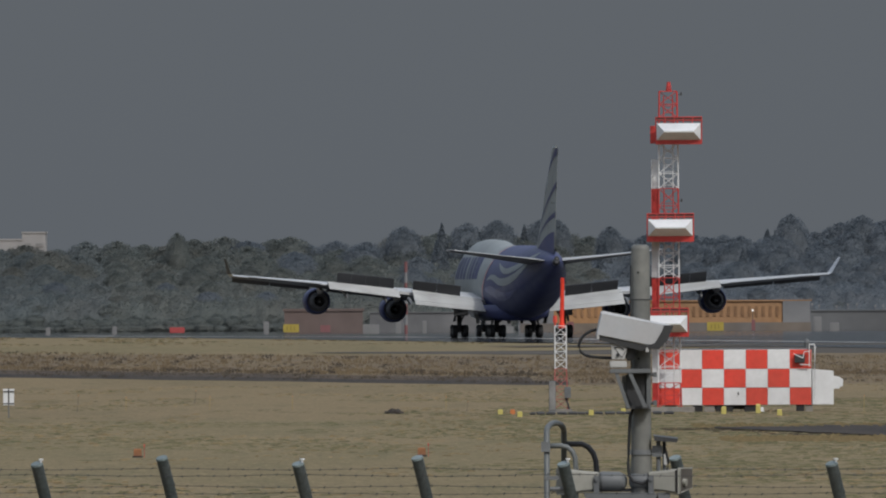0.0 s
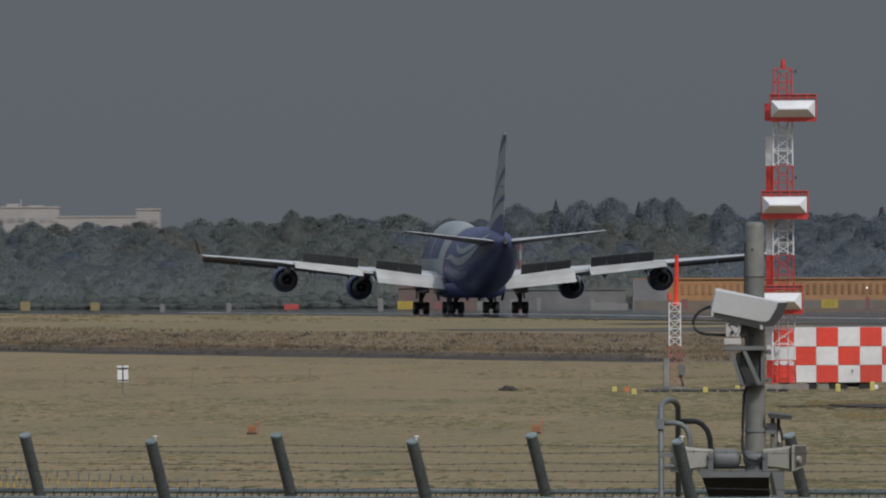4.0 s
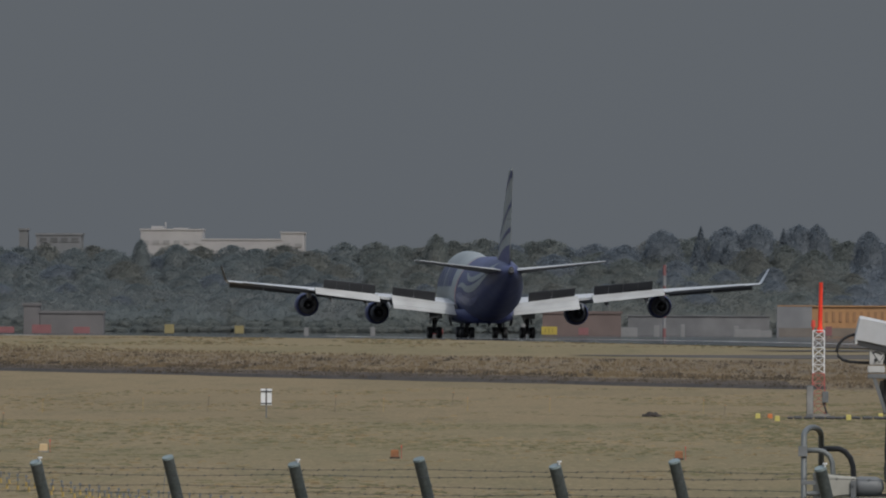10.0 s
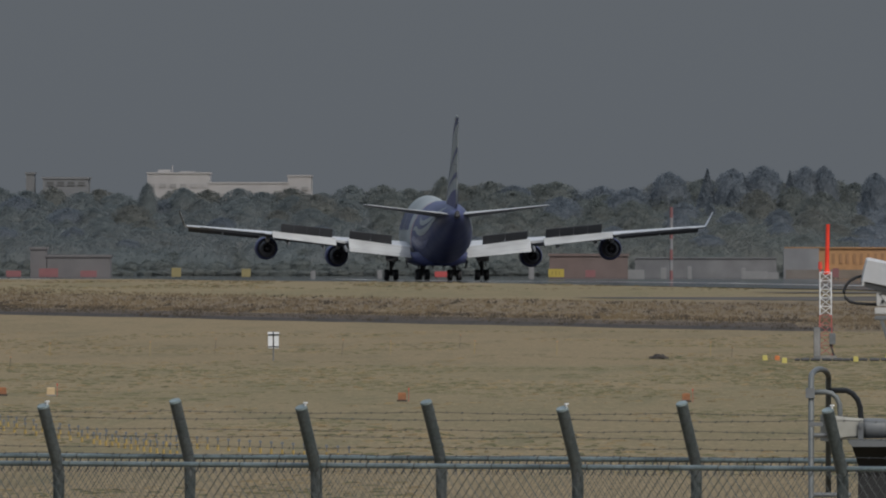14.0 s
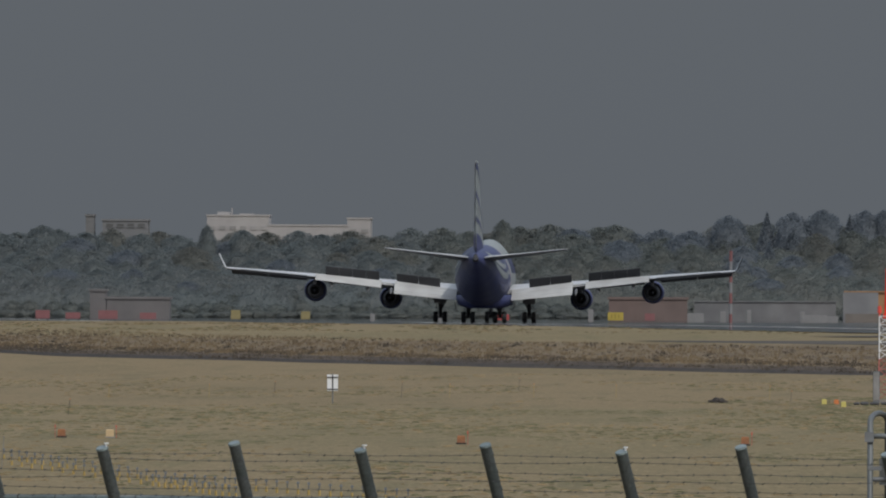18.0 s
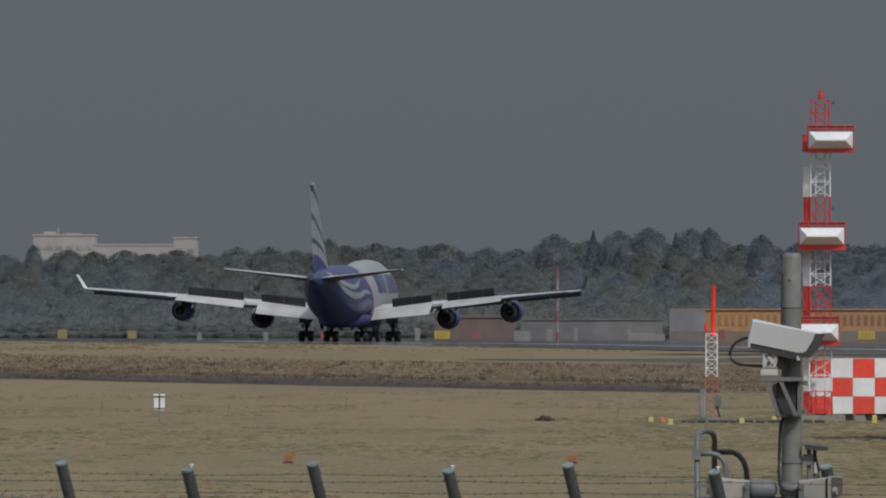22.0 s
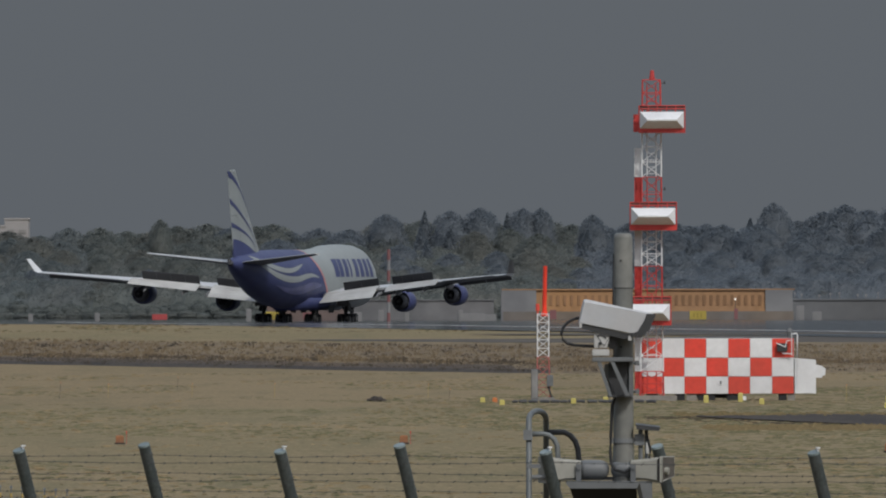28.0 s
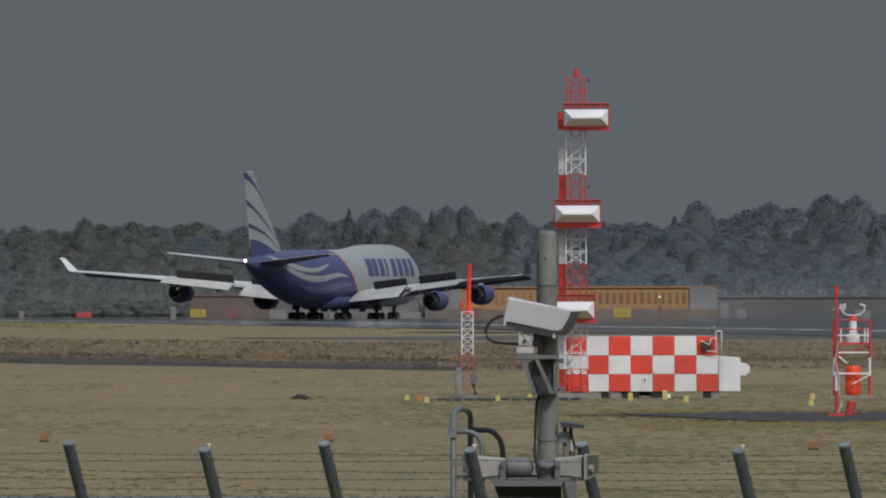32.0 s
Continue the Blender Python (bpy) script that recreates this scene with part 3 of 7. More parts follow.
def build_airliner():
    a = thing("airliner", (0, 0, 0), "four-engined jumbo jet, white with blue tail, spoilers raised", "aircraft")
    seg = 40
    ths = [2 * math.pi * k / seg for k in range(seg)]
    # hull: white in front of the sweep line, blue behind it
    ks = [0, 0.006, 0.012, 0.035, 0.075, 0.12, 0.175, 0.25, 0.36, 0.5, 0.64, 0.73, 0.82, 0.9, 1]
    bm = bmesh.new()
    loft(bm, [[hull_point(sweep_line(t) * k, t) for t in ths] for k in ks], cap=False)
    part("forward_fuselage", bm, SKIN, a, "white forward fuselage with upper deck", smooth=True)
    bm = bmesh.new()
    loft(bm, [[hull_point(sweep_line(t) + (68.6 - sweep_line(t)) * k / 16, t) for t in ths] for k in range(17)], cap=False)
    part("rear_fuselage", bm, NAVY, a, "deep blue rear fuselage", smooth=True)
    bm = bmesh.new()
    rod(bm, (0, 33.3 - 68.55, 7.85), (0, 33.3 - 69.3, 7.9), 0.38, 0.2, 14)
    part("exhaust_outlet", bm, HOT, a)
    bm = bmesh.new()
    rod(bm, (0, 33.3 - 69.2, 8.15), (0, 33.3 - 69.45, 8.15), 0.12, 0.08, 10)
    part("tail_light", bm, METAL, a)
    # red pinstripe along the sweep line, bars for the title, waves on the tail
    bm = bmesh.new()
    for side in (1, -1):
        line = [hull_point(sweep_line(t) - d, side * t, 0.03) for d in (0.0, 0.55) for t in [0.02 + 2.0 * k / 24 for k in range(25)]]
        vs = [bm.verts.new(p) for p in line]
        for i in range(24):
            bm.faces.new((vs[i], vs[i + 1], vs[26 + i], vs[25 + i]))
    part("pinstripe", bm, paint("faded_red_stripe", (0.45, 0.16, 0.16), 0.4), a, "faded red line along the blue")
    for side in (1, -1):
        for k in range(8):
            bm = bmesh.new()
            s0 = 27.4 - k * 2.55
            wdt = 2.2 if k == 0 else (0.85 if k == 3 else 1.75)
            ribs = []
            for j in range(5):
                z = 6.1 + 2.3 * j / 4
                s1 = s0 + (0.6 * (1 - j / 4))
                ribs.append((bm.verts.new(hull_point(s1, side * angle_at(s1, z), 0.03)), bm.verts.new(hull_point(s1 - wdt, side * angle_at(s1 - wdt, z), 0.03))))
            for p, q in zip(ribs, ribs[1:]):
                bm.faces.new((p[0], p[1], q[1], q[0]))
            part("title_bar", bm, NAVY, a, "blue bar of the title")
    for side in (1, -1):
        bm = bmesh.new()
        ribbon_on_hull(bm, [(62.5, 8.3, 0.12), (59, 7.2, 0.27), (55.5, 6.35, 0.36), (51.5, 5.85, 0.40), (47, 5.8, 0.37), (43, 6.15, 0.32), (39.5, 6.3, 0.22), (36.5, 6.0, 0.06)], side)
        part("wave_stripe", bm, SKIN, a, "white wave across the blue")
        bm = bmesh.new()
        ribbon_on_hull(bm, [(63, 8.7, 0.12), (59.5, 7.95, 0.26), (55.5, 7.25, 0.32), (51, 6.9, 0.30), (47, 7.15, 0.24), (43, 7.7, 0.06)], side)
        part("wave_stripe", bm, SKIN, a)
        bm = bmesh.new()
        ribbon_on_hull(bm, [(55, 5.0, 0.06), (50, 4.35, 0.35), (45, 4.4, 0.55), (40, 4.9, 0.5), (35.5, 5.0, 0.15)], side)
        part("wave_stripe", bm, paint("dull_wave_paint", (0.085, 0.092, 0.19), 0.45), a)
    # nose: cockpit windows
    for side in (1, -1):
        for k in range(3):
            bm = bmesh.new()
            c0 = [(3.9 + 0.75 * k, 0.20 + 0.30 * k), (3.95 + 0.75 * k, 0.46 + 0.30 * k), (4.6 + 0.75 * k, 0.46 + 0.28 * k), (4.5 + 0.75 * k, 0.22 + 0.28 * k)]
            quad(bm, *[hull_point(s, side * t, 0.03) for s, t in c0])
            part("cockpit_window", bm, GLASS, a)
    belly = ((-1, 3.4), (-0.95, 2.2), (-0.6, 1.75), (0.6, 1.75), (0.95, 2.2), (1, 3.4))
    for cut, mat, words in (((19, 1.6), (22, 3.3), (26, 3.45), (29, 3.6)), WING, "grey wing root fairing"), (((29, 3.6), (32, 3.58), (37, 3.4), (42, 1.8)), NAVY, "blue rear of the wing root fairing"):
        bm = bmesh.new()
        loft(bm, [[Vector((x * w, 33.3 - s, z)) for x, z in belly] for s, w in cut])
        part("belly_fairing", bm, mat, a, words, smooth=True)
    # fin and rudder
    def fin_ring(z):
        k = (z - 9.0) / (19.3 - 9.0)
        le, te = 33.3 - (54.6 + 11.6 * k), 33.3 - (67.4 + 2.9 * k)
        return le, te, 0.62 * (1 - k) + 0.2 * k
    bm = bmesh.new()
    zs = [8.9, 11, 13.5, 16, 18.7, 19.6, 19.85]
    rings = []
    for z in zs:
        le, te, w = fin_ring(min(z, 19.6))
        tip = 1.0 if z < 19.75 else 0.3
        te = te + (le - te) * 0.3
        rings.append([Vector((w * tip * q, le + (te - le) * u, z)) for u, q in ((0, 0), (0.1, 0.62), (0.35, 1), (0.7, 0.85), (1, 0.6), (1, -0.6), (0.7, -0.85), (0.35, -1), (0.1, -0.62))])
    loft(bm, rings)
    fin = part("fin", bm, SKIN, a, "white fin with blue feather stripes", smooth=False)
    for z0, z1 in ((9.2, 13.9), (13.95, 19.3)):
        bm = bmesh.new()
        rr = []
        for z in (z0, z1):
            le, te, w = fin_ring(z)
            h = te + (le - te) * 0.295
            rr.append([Vector((w * q, h + (te - h) * u, z)) for u, q in ((0, 0.58), (1, 0.04), (1, -0.04), (0, -0.58))])
        loft(bm, rr)
        part("rudder", bm, SKIN, fin)
    def on_fin(y, z, out=0.03):
        le, te, w = fin_ring(z)
        u = max(0.0, min(1.0, (le - y) / (le - te)))
        prof = ((0, 0), (0.07, 0.62), (0.25, 1), (0.5, 0.85), (0.7, 0.6), (1, 0.04))
        for p, q in zip(prof, prof[1:]):
            if u <= q[0]:
                return w * (p[1] + (q[1] - p[1]) * (u - p[0]) / (q[0] - p[0])) + out
        return out
    def fin_patch(bm, cols, side):
        vs = [[bm.verts.new((side * on_fin(y, z), y, z)) for y, z in c] for c in cols]
        for p, q in zip(vs, vs[1:]):
            for i in range(len(p) - 1):
                bm.faces.new((p[i], p[i + 1], q[i + 1], q[i]))
    for side in (1, -1):
        # the feathers: from the trailing edge, forward and down to the root of the leading edge
        for zt, w, end, rise in ((19.5, 1.3, 0.03, 0.0), (15.8, 0.75, 0.16, 0.0), (12.75, 0.65, 0.26, 0.0)):
            bm = bmesh.new()
            cols = []
            for i in range(15):
                k = i / 14
                z = zt + (9.75 - zt) * k ** 1.15
                le, te, _ = fin_ring(min(z, 19.6))
                pos = 1 - (1 - end) * (1 - (1 - k) ** (5.0 if zt > 19 else 2.1))
                ww = w * (1 - 0.85 * k ** (0.35 if zt > 19 else 0.7))
                y0 = le + (te - le) * pos
                cols.append([(max(te, y0 - 0.25 * ww), min(19.65, z + ww * 0.5)), (min(le, y0 + 0.25 * ww), max(9.2, z - ww * 0.5))])
            fin_patch(bm, cols, side)
            part("feather_stripe", bm, NAVY, fin, "blue feather stripe")
        bm = bmesh.new()
        cols = []
        for i in range(11):
            k = i / 10
            le, te, _ = fin_ring(9.6)
            ztop = 10.95 - 1.9 * k ** 1.6
            y = 33.3 - 67.6 + 9.5 * k
            cols.append([(y, 8.7), (y, max(9.0, ztop))])
        fin_patch(bm, cols, side)
        part("fin_root_paint", bm, NAVY, fin, "blue root of the fin")
    # tailplanes
    for side in (1, -1):
        bm = bmesh.new()
        rings = []
        for x, s0, s1, z, th in ((0.8, 57.6, 66.4, 7.95, 0.085), (5.5, 61.4, 67.6, 8.45, 0.075), (11.1, 66.1, 68.9, 9.1, 0.07)):
            rings.append([mirror(v, side) for v in foil(33.3 - s0, 33.3 - s1, z - 0.2 * (s1 - s0) / 8, th, x, 1.0, -0.22 * (s1 - s0) / 8)])
        loft(bm, rings)
        tp = shade_below(part("tailplane", bm, WING, a, "grey swept tailplane", smooth=False), WING_SHADED)
        for x0, x1 in ((1.6, 5.4), (5.5, 10.7)):
            bm = bmesh.new()
            rr = []
            for x in (x0, x1):
                s1 = 66.4 + (x - 0.8) * 0.243
                z = 7.95 + (x - 0.8) * 0.111 + 0.02 * (8.8 - (x - 0.8) * 0.583) / 8
                rr.append([mirror(Vector((x, 33.3 - s1 - d, z + h)), side) for d, h in ((0.02, 0.07), (1.0, 0.02), (1.0, -0.02), (0.02, -0.07))])
            loft(bm, rr)
            shade_below(part("elevator", bm, WING, tp), WING_SHADED)
    # wings
    for side in (1, -1):
        bm = bmesh.new()
        rings = []
        for x, cut in ((1.5, 0.8), (3, 0.8), (8, 0.79), (12, 0.78), (16, 0.78), (20.6, 0.78), (20.7, 0.98), (26, 0.98), (31.2, 0.98)):
            th = 0.125 - 0.04 * (x - 3) / 29
            rings.append([mirror(v, side) for v in foil(wing_le(x), wing_te(x), wing_z(x) + 0.15, th, x, cut)])
        loft(bm, rings)
        w = shade_below(part("wing", bm, WING, a, "grey swept wing with high-lift flaps out", smooth=False), WING_SHADED)
        bm = bmesh.new()
        rings = []
        for dx, dz, c0, c1 in ((0, 0, 0.0, 1.0), (0.25, 0.12, 0.15, 1.05), (0.95, 1.75, 0.95, 1.45)):
            le = wing_le(31.2) - 4.0 * c0
            te = wing_le(31.2) - 4.0 * c1
            z = wing_z(31.2) + 0.2 + dz
            rings.append([mirror(Vector((31.2 + dx + o, y, z)), side) for y, o in ((le, 0), ((le + te) / 2, 0.09), (te, 0), ((le + te) / 2, -0.09))])
        loft(bm, rings)
        wt = part("winglet", bm, WHITE, w, "white raked winglet")
        bm = bmesh.new()
        e = [Vector(c.co) for c in wt.data.vertices]
        quad(bm, *[p + Vector((side * 0.03, 0, 0)) for p in (e[4], e[5], e[9], e[8])])
        quad(bm, *[p + Vector((side * 0.03, 0, 0)) for p in (e[5], e[6], e[10], e[9])])
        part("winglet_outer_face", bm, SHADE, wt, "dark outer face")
        # flaps: fore and aft vane of each, hanging behind the rear spar
        for x0, x1, top0, top1, low0, low1 in ((3.4, 11.0, 4.0, 5.0, 2.72, 3.48), (12.6, 20.55, 5.05, 5.85, 4.2, 5.15)):
            fl = None
            for f0, f1, thk in ((0.0, 0.30, 0.2), (0.33, 0.78, 0.3), (0.81, 1.0, 0.14)):
                bm = bmesh.new()
                rings = []
                for i in range(5):
                    k = i / 4
                    x = x0 + (x1 - x0) * k
                    ya = wing_le(x) - (wing_le(x) - wing_te(x)) * 0.80
                    yb = wing_te(x) - (1.5 if x < 12 else 0.9)
                    za, zb = top0 + (top1 - top0) * k, low0 + (low1 - low0) * k
                    pa = Vector((x, ya + (yb - ya) * f0, za + (zb - za) * f0 ** 1.25))
                    pb = Vector((x, ya + (yb - ya) * f1, za + (zb - za) * f1 ** 1.25))
                    nrm = Vector((0, -(pb - pa).z, (pb - pa).y)).normalized() * (-1)
                    rings.append([mirror(p, side) for p in (pa + nrm * 0.05, pa.lerp(pb, 0.3) + nrm * thk * 0.6, pb + nrm * 0.02, pb - nrm * 0.02, pa.lerp(pb, 0.3) - nrm * thk * 0.4, pa - nrm * 0.06)])
                loft(bm, rings)
                if fl is None:
                    fl = part("flap", bm, FLAP, w, "pale slotted trailing-edge flap")
                else:
                    part("flap_vane", bm, FLAP, fl)
        # drooped leading-edge flaps, coloured dark for their shaded backs
        for x0, x1 in ((4.2, 10.8), (12.6, 19.8), (21.8, 26.4), (26.5, 30.8)):
            bm = bmesh.new()
            rr = []
            for x in (x0, (x0 + x1) / 2, x1):
                y, z = wing_le(x), wing_z(x) + 0.15
                rr.append([mirror(Vector((x, y + d, z + h)), side) for d, h in ((-0.25, -0.12), (0.2, -0.02), (0.62, -0.42), (0.60, -0.62), (0.45, -0.55))])
            loft(bm, rr)
            part("leading_edge_flap", bm, SHADE, w, "drooped leading-edge flap, dark for its shaded back")
        # raised spoilers
        for x0, x1, n in ((5.5, 10.8, 2), (12.9, 19.4, 4)):
            for i in range(n):
                bm = bmesh.new()
                u0, u1 = x0 + (x1 - x0) * i / n + 0.015, x0 + (x1 - x0) * (i + 1) / n - 0.015
                rr = []
                for x in (u0, u1):
                    y = wing_le(x) - (wing_le(x) - wing_te(x)) * 0.72
                    z = wing_z(x) + 0.42
                    rr.append([mirror(Vector((x, y - d, z + h)), side) for d, h in ((0, 0), (0.1, -0.02), (0.88, 1.12), (0.80, 1.16))])
                loft(bm, rr)
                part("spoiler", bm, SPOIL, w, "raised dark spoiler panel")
        # flap track fairings
        for x in (6.8, 11.4, 14.2, 18.6):
            bm = bmesh.new()
            y0 = wing_te(x) + 2.6
            z0 = wing_z(x) - 0.45
            rings = []
            for d, r, dz in ((0, 0.05, 0), (0.8, 0.24, 0), (2.0, 0.28, -0.12), (3.0, 0.2, -0.35), (3.7, 0.04, -0.6)):
                rings.append([mirror(Vector((x + r * 0.8 * math.sin(q), y0 - d, z0 + dz + r * math.cos(q))), side) for q in [2 * math.pi * j / 10 for j in range(10)]])
            loft(bm, rings)
            part("flap_fairing", bm, WING_SHADED, w, smooth=True)
        bm = bmesh.new()
        rr = []
        for x in (21.5, 29.5):
            rr.append([mirror(Vector((x, wing_te(x) + d, wing_z(x) + 0.2 + h)), side) for d, h in ((0.05, 0.06), (-0.9, 0.02), (-0.9, -0.02), (0.05, -0.06))])
        loft(bm, rr)
        shade_below(part("aileron", bm, WING, w), WING_SHADED)
        nacelle(a, 11.8, wing_le(11.8) + 3.3, 2.98, side)
        nacelle(a, 20.83, wing_le(20.83) + 3.1, 3.85, side)
        bogie(a, side * 5.5, 1.5)
        bogie(a, side * 1.95, -1.6, top=2.6)
        for x, y, sx in ((3.6, 1.6, 0.06), (0.75, -1.6, 0.06)):
            bm = bmesh.new()
            box(bm, (side * x, y, 1.95), (sx, 2.6, 1.0), pose(0, 0, 0, 0, side * 12, 0).to_3x3())
            part("gear_door", bm, SHADE, a, "dark open wheel-well door")
        bm = bmesh.new()
        box(bm, (side * 5.5, 0.2, 2.75), (1.5, 0.12, 0.9))
        part("gear_door", bm, SHADE, a, "dark open wheel-well door")
    bogie(a, 0, 25.3, wheels=2, top=2.6)
    return a


airliner = build_airliner()


def build_tail_strobe():
    """Tail strobe as a made-up turning cup: dark, with a bright lens on one side."""
    bm = bmesh.new()
    rod(bm, (0, 0.0, 0), (0, 0.17, 0), 0.25, 0.27, 16)
    b = part("beacon", bm, DARK, airliner, "dark cup of the tail light")
    bm = bmesh.new()
    loft(bm, [[Vector((r * math.cos(q), y, r * math.sin(q))) for q in [2 * math.pi * k / 16 for k in range(16)]] for y, r in ((0.15, 0.2), (0.2, 0.2), (0.23, 0.12), (0.24, 0.03))])
    part("lens", bm, FLASH, b, "bright white lens", smooth=True)
    return b


FLASH = bpy.data.materials.new("white_flash")
FLASH.use_nodes = True
FLASH.node_tree.nodes["Principled BSDF"].inputs["Emission Color"].default_value = (1, 0.97, 0.94, 1)
FLASH.node_tree.nodes["Principled BSDF"].inputs["Emission Strength"].default_value = 3.0
beacon = build_tail_strobe()


# ---- glide path antenna tower ----
TOWER_RED = paint("tower_red_paint", (0.50, 0.042, 0.036), 0.5, scale=4, vary=0.15, second=(0.38, 0.04, 0.036))
def lattice(bm, cx, cy, z0, z1, w0, w1, bays, r=0.03, ring=True):
    """Four corner bars with cross bracing between z0 and z1."""
    def at(k, i):
        w = (w0 + (w1 - w0) * k) / 2
        return Vector((cx + (w if i in (1, 2) else -w), cy + (w if i in (2, 3) else -w), z0 + (z1 - z0) * k))
    for i in range(4):
        rod(bm, at(0, i), at(1, i), r, r, 6)
    for b in range(bays):
        k0, k1 = b / bays, (b + 1) / bays
        for i in range(4):
            j = (i + 1) % 4
            rod(bm, at(k0, i), at(k1, j) if b % 2 else at(k1, j), r * 0.55, r * 0.55, 5)
            if b % 2 == 0:
                rod(bm, at(k0, j), at(k1, i), r * 0.5, r * 0.5, 5)
            if ring:
                rod(bm, at(k1, i), at(k1, j), r * 0.6, r * 0.6, 5)


CRIMSON = paint("dark_red_paint", (0.36, 0.030, 0.034), 0.5, scale=6, vary=0.12, second=(0.46, 0.05, 0.04))


def radome(bm, x0, x1, y, z0, z1, deep=0.6):
    """A hipped white cover whose ridge points at the approach."""
    zm = z0 + (z1 - z0) * 0.5
    b = [Vector((x0, y, z0)), Vector((x1, y, z0)), Vector((x1, y, z1)), Vector((x0, y, z1))]
    e = 0.31
    f = [Vector((x0 + e, y - deep, zm - 0.03)), Vector((x1 - e, y - deep, zm - 0.03)), Vector((x1 - e, y - deep, zm + 0.03)), Vector((x0 + e, y - deep, zm + 0.03))]
    h = [p + Vector((0, 0.12, 0)) for p in b]
    loft(bm, [h, b, f])


def build_tower():
    t = thing("antenna_tower", (12.25, 1123, 0), "red and white lattice glide path antenna tower", "antenna tower")
    c = 12.25
    off = Vector((-12.25, -1123, 0))

    def add(name, bm, m, label="", parent=t, **kw):
        bmesh.ops.translate(bm, vec=off, verts=bm.verts[:])
        return part(name, bm, m, parent, label, **kw)
    y = 1123
    add("base_slab", made(box, (c + 0.1, y, 0.08), (2.0, 1.8, 0.3)), CONCRETE, "weathered concrete footing")
    for k, (z0, z1, m, w0, w1, bays) in enumerate(((0.2, 1.3, TOWER_RED, 1.05, 1.0, 2), (1.3, 3.4, WHITE, 1.0, 0.95, 3), (3.4, 5.95, TOWER_RED, 0.95, 0.9, 3), (5.95, 7.6, WHITE, 0.9, 0.88, 3),
                                                  (7.6, 9.9, TOWER_RED, 0.88, 0.86, 3), (9.9, 11.9, WHITE, 0.86, 0.84, 3), (11.9, 14.2, TOWER_RED, 0.84, 0.78, 4))):
        add("lattice_section", made(lattice, c, y, z0, z1, w0, w1, bays, 0.032), m, "red lattice section" if m is TOWER_RED else "white lattice section")
    # climbing ladder inside
    for z0, z1, m in ((0.3, 1.3, TOWER_RED), (1.3, 3.4, WHITE), (3.4, 5.95, TOWER_RED), (5.95, 7.6, WHITE), (7.6, 9.9, TOWER_RED), (9.9, 11.9, WHITE), (11.9, 14.0, TOWER_RED)):
        bm = bmesh.new()
        for x in (-0.2, 0.2):
            rod(bm, (c + x, y - 0.2, z0), (c + x, y - 0.2, z1), 0.025, 0.025, 6)
        n = int((z1 - z0) / 0.3)
        for i in range(n):
            rod(bm, (c - 0.2, y - 0.2, z0 + 0.15 + 0.3 * i), (c + 0.2, y - 0.2, z0 + 0.15 + 0.3 * i), 0.014, 0.014, 5)
        add("ladder", bm, m)
        if z0 > 11.5:
            continue
        if z0 > 9.5:
            z1 = z0 + 1.3
        bm = bmesh.new()
        box(bm, (c - 0.60, y + 0.1, (z0 + z1) / 2), (0.30, 0.08, z1 - z0 - 0.02))
        box(bm, (c - 0.74, y + 0.06, (z0 + z1) / 2), (0.03, 0.14, z1 - z0 - 0.02))
        box(bm, (c - 0.46, y + 0.06, (z0 + z1) / 2), (0.03, 0.14, z1 - z0 - 0.02))
        add("cable_duct", bm, m, "cable duct painted in the tower's bands")
    for x0, x1, zt, zf, r1, r0 in ((11.70, 13.72, 13.05, 11.86, 12.78, 12.08), (11.30, 13.34, 8.78, 7.55, 8.53, 7.83), (11.05, 13.09, 4.60, 3.35, 4.28, 3.58)):
        pl = add("platform", made(box, ((x0 + x1) / 2, y - 0.45, zf + 0.03), (x1 - x0, 1.5, 0.08)), TOWER_RED, "red steel antenna platform")
        bm = bmesh.new()
        box(bm, ((x0 + x1) / 2, y - 1.16, zf + 0.14), (x1 - x0, 0.04, 0.2))
        add("toe_board", bm, TOWER_RED, parent=pl)
        for z in (zt, zt - 0.14):
            for ya in (y - 1.15, y + 0.28):
                add("guard_rail", made(rod, (x0, ya, z), (x1, ya, z), 0.024, 0.024, 6), TOWER_RED, parent=pl)
            for xa in (x0, x1):
                add("guard_rail", made(rod, (xa, y - 1.15, z), (xa, y + 0.28, z), 0.024, 0.024, 6), TOWER_RED, parent=pl)
        n = 6
        for i in range(n):
            x = x0 + (x1 - x0) * i / (n - 1)
            for ya in (y - 1.15, y + 0.28):
                add("rail_post", made(rod, (x, ya, zf if ya > y or i in (0, n - 1) else zt - 0.3), (x, ya, zt), 0.02, 0.02, 6), TOWER_RED, parent=pl)
        add("mesh_panel", made(box, ((x0 + x1) / 2, y - 1.12, zt - 0.10), (x1 - x0 - 0.02, 0.012, 0.17)), paint("dark_red_mesh", (0.11, 0.05, 0.048), 0.7), parent=pl)
        add("radome", made(radome, x0 + 0.03, x1 - 0.05, y - 1.2, r0 - 0.04, r1), WHITE, "white hipped antenna radome", parent=pl)
    add("junction_box", made(box, (11.56, y - 0.3, 12.28), (0.22, 0.3, 0.78)), TOWER_RED, "red junction box", bevel=0.015)
    bm = bmesh.new()
    rod(bm, (c + 0.03, y, 14.18), (c + 0.03, y, 14.3), 0.13, 0.13, 10)
    rod(bm, (c + 0.03, y, 14.3), (c + 0.03, y, 14.62), 0.12, 0.08, 10)
    add("obstruction_light", bm, CRIMSON, "red obstruction light")
    for z in (14.05, 9.35, 5.1):
        bm = bmesh.new()
        rod(bm, (c + 0.4, y - 0.2, z), (c + 0.62, y - 0.2, z), 0.015)
        rod(bm, (c + 0.58, y - 0.2, z - 0.04), (c + 0.58, y - 0.2, z + 0.1), 0.03)
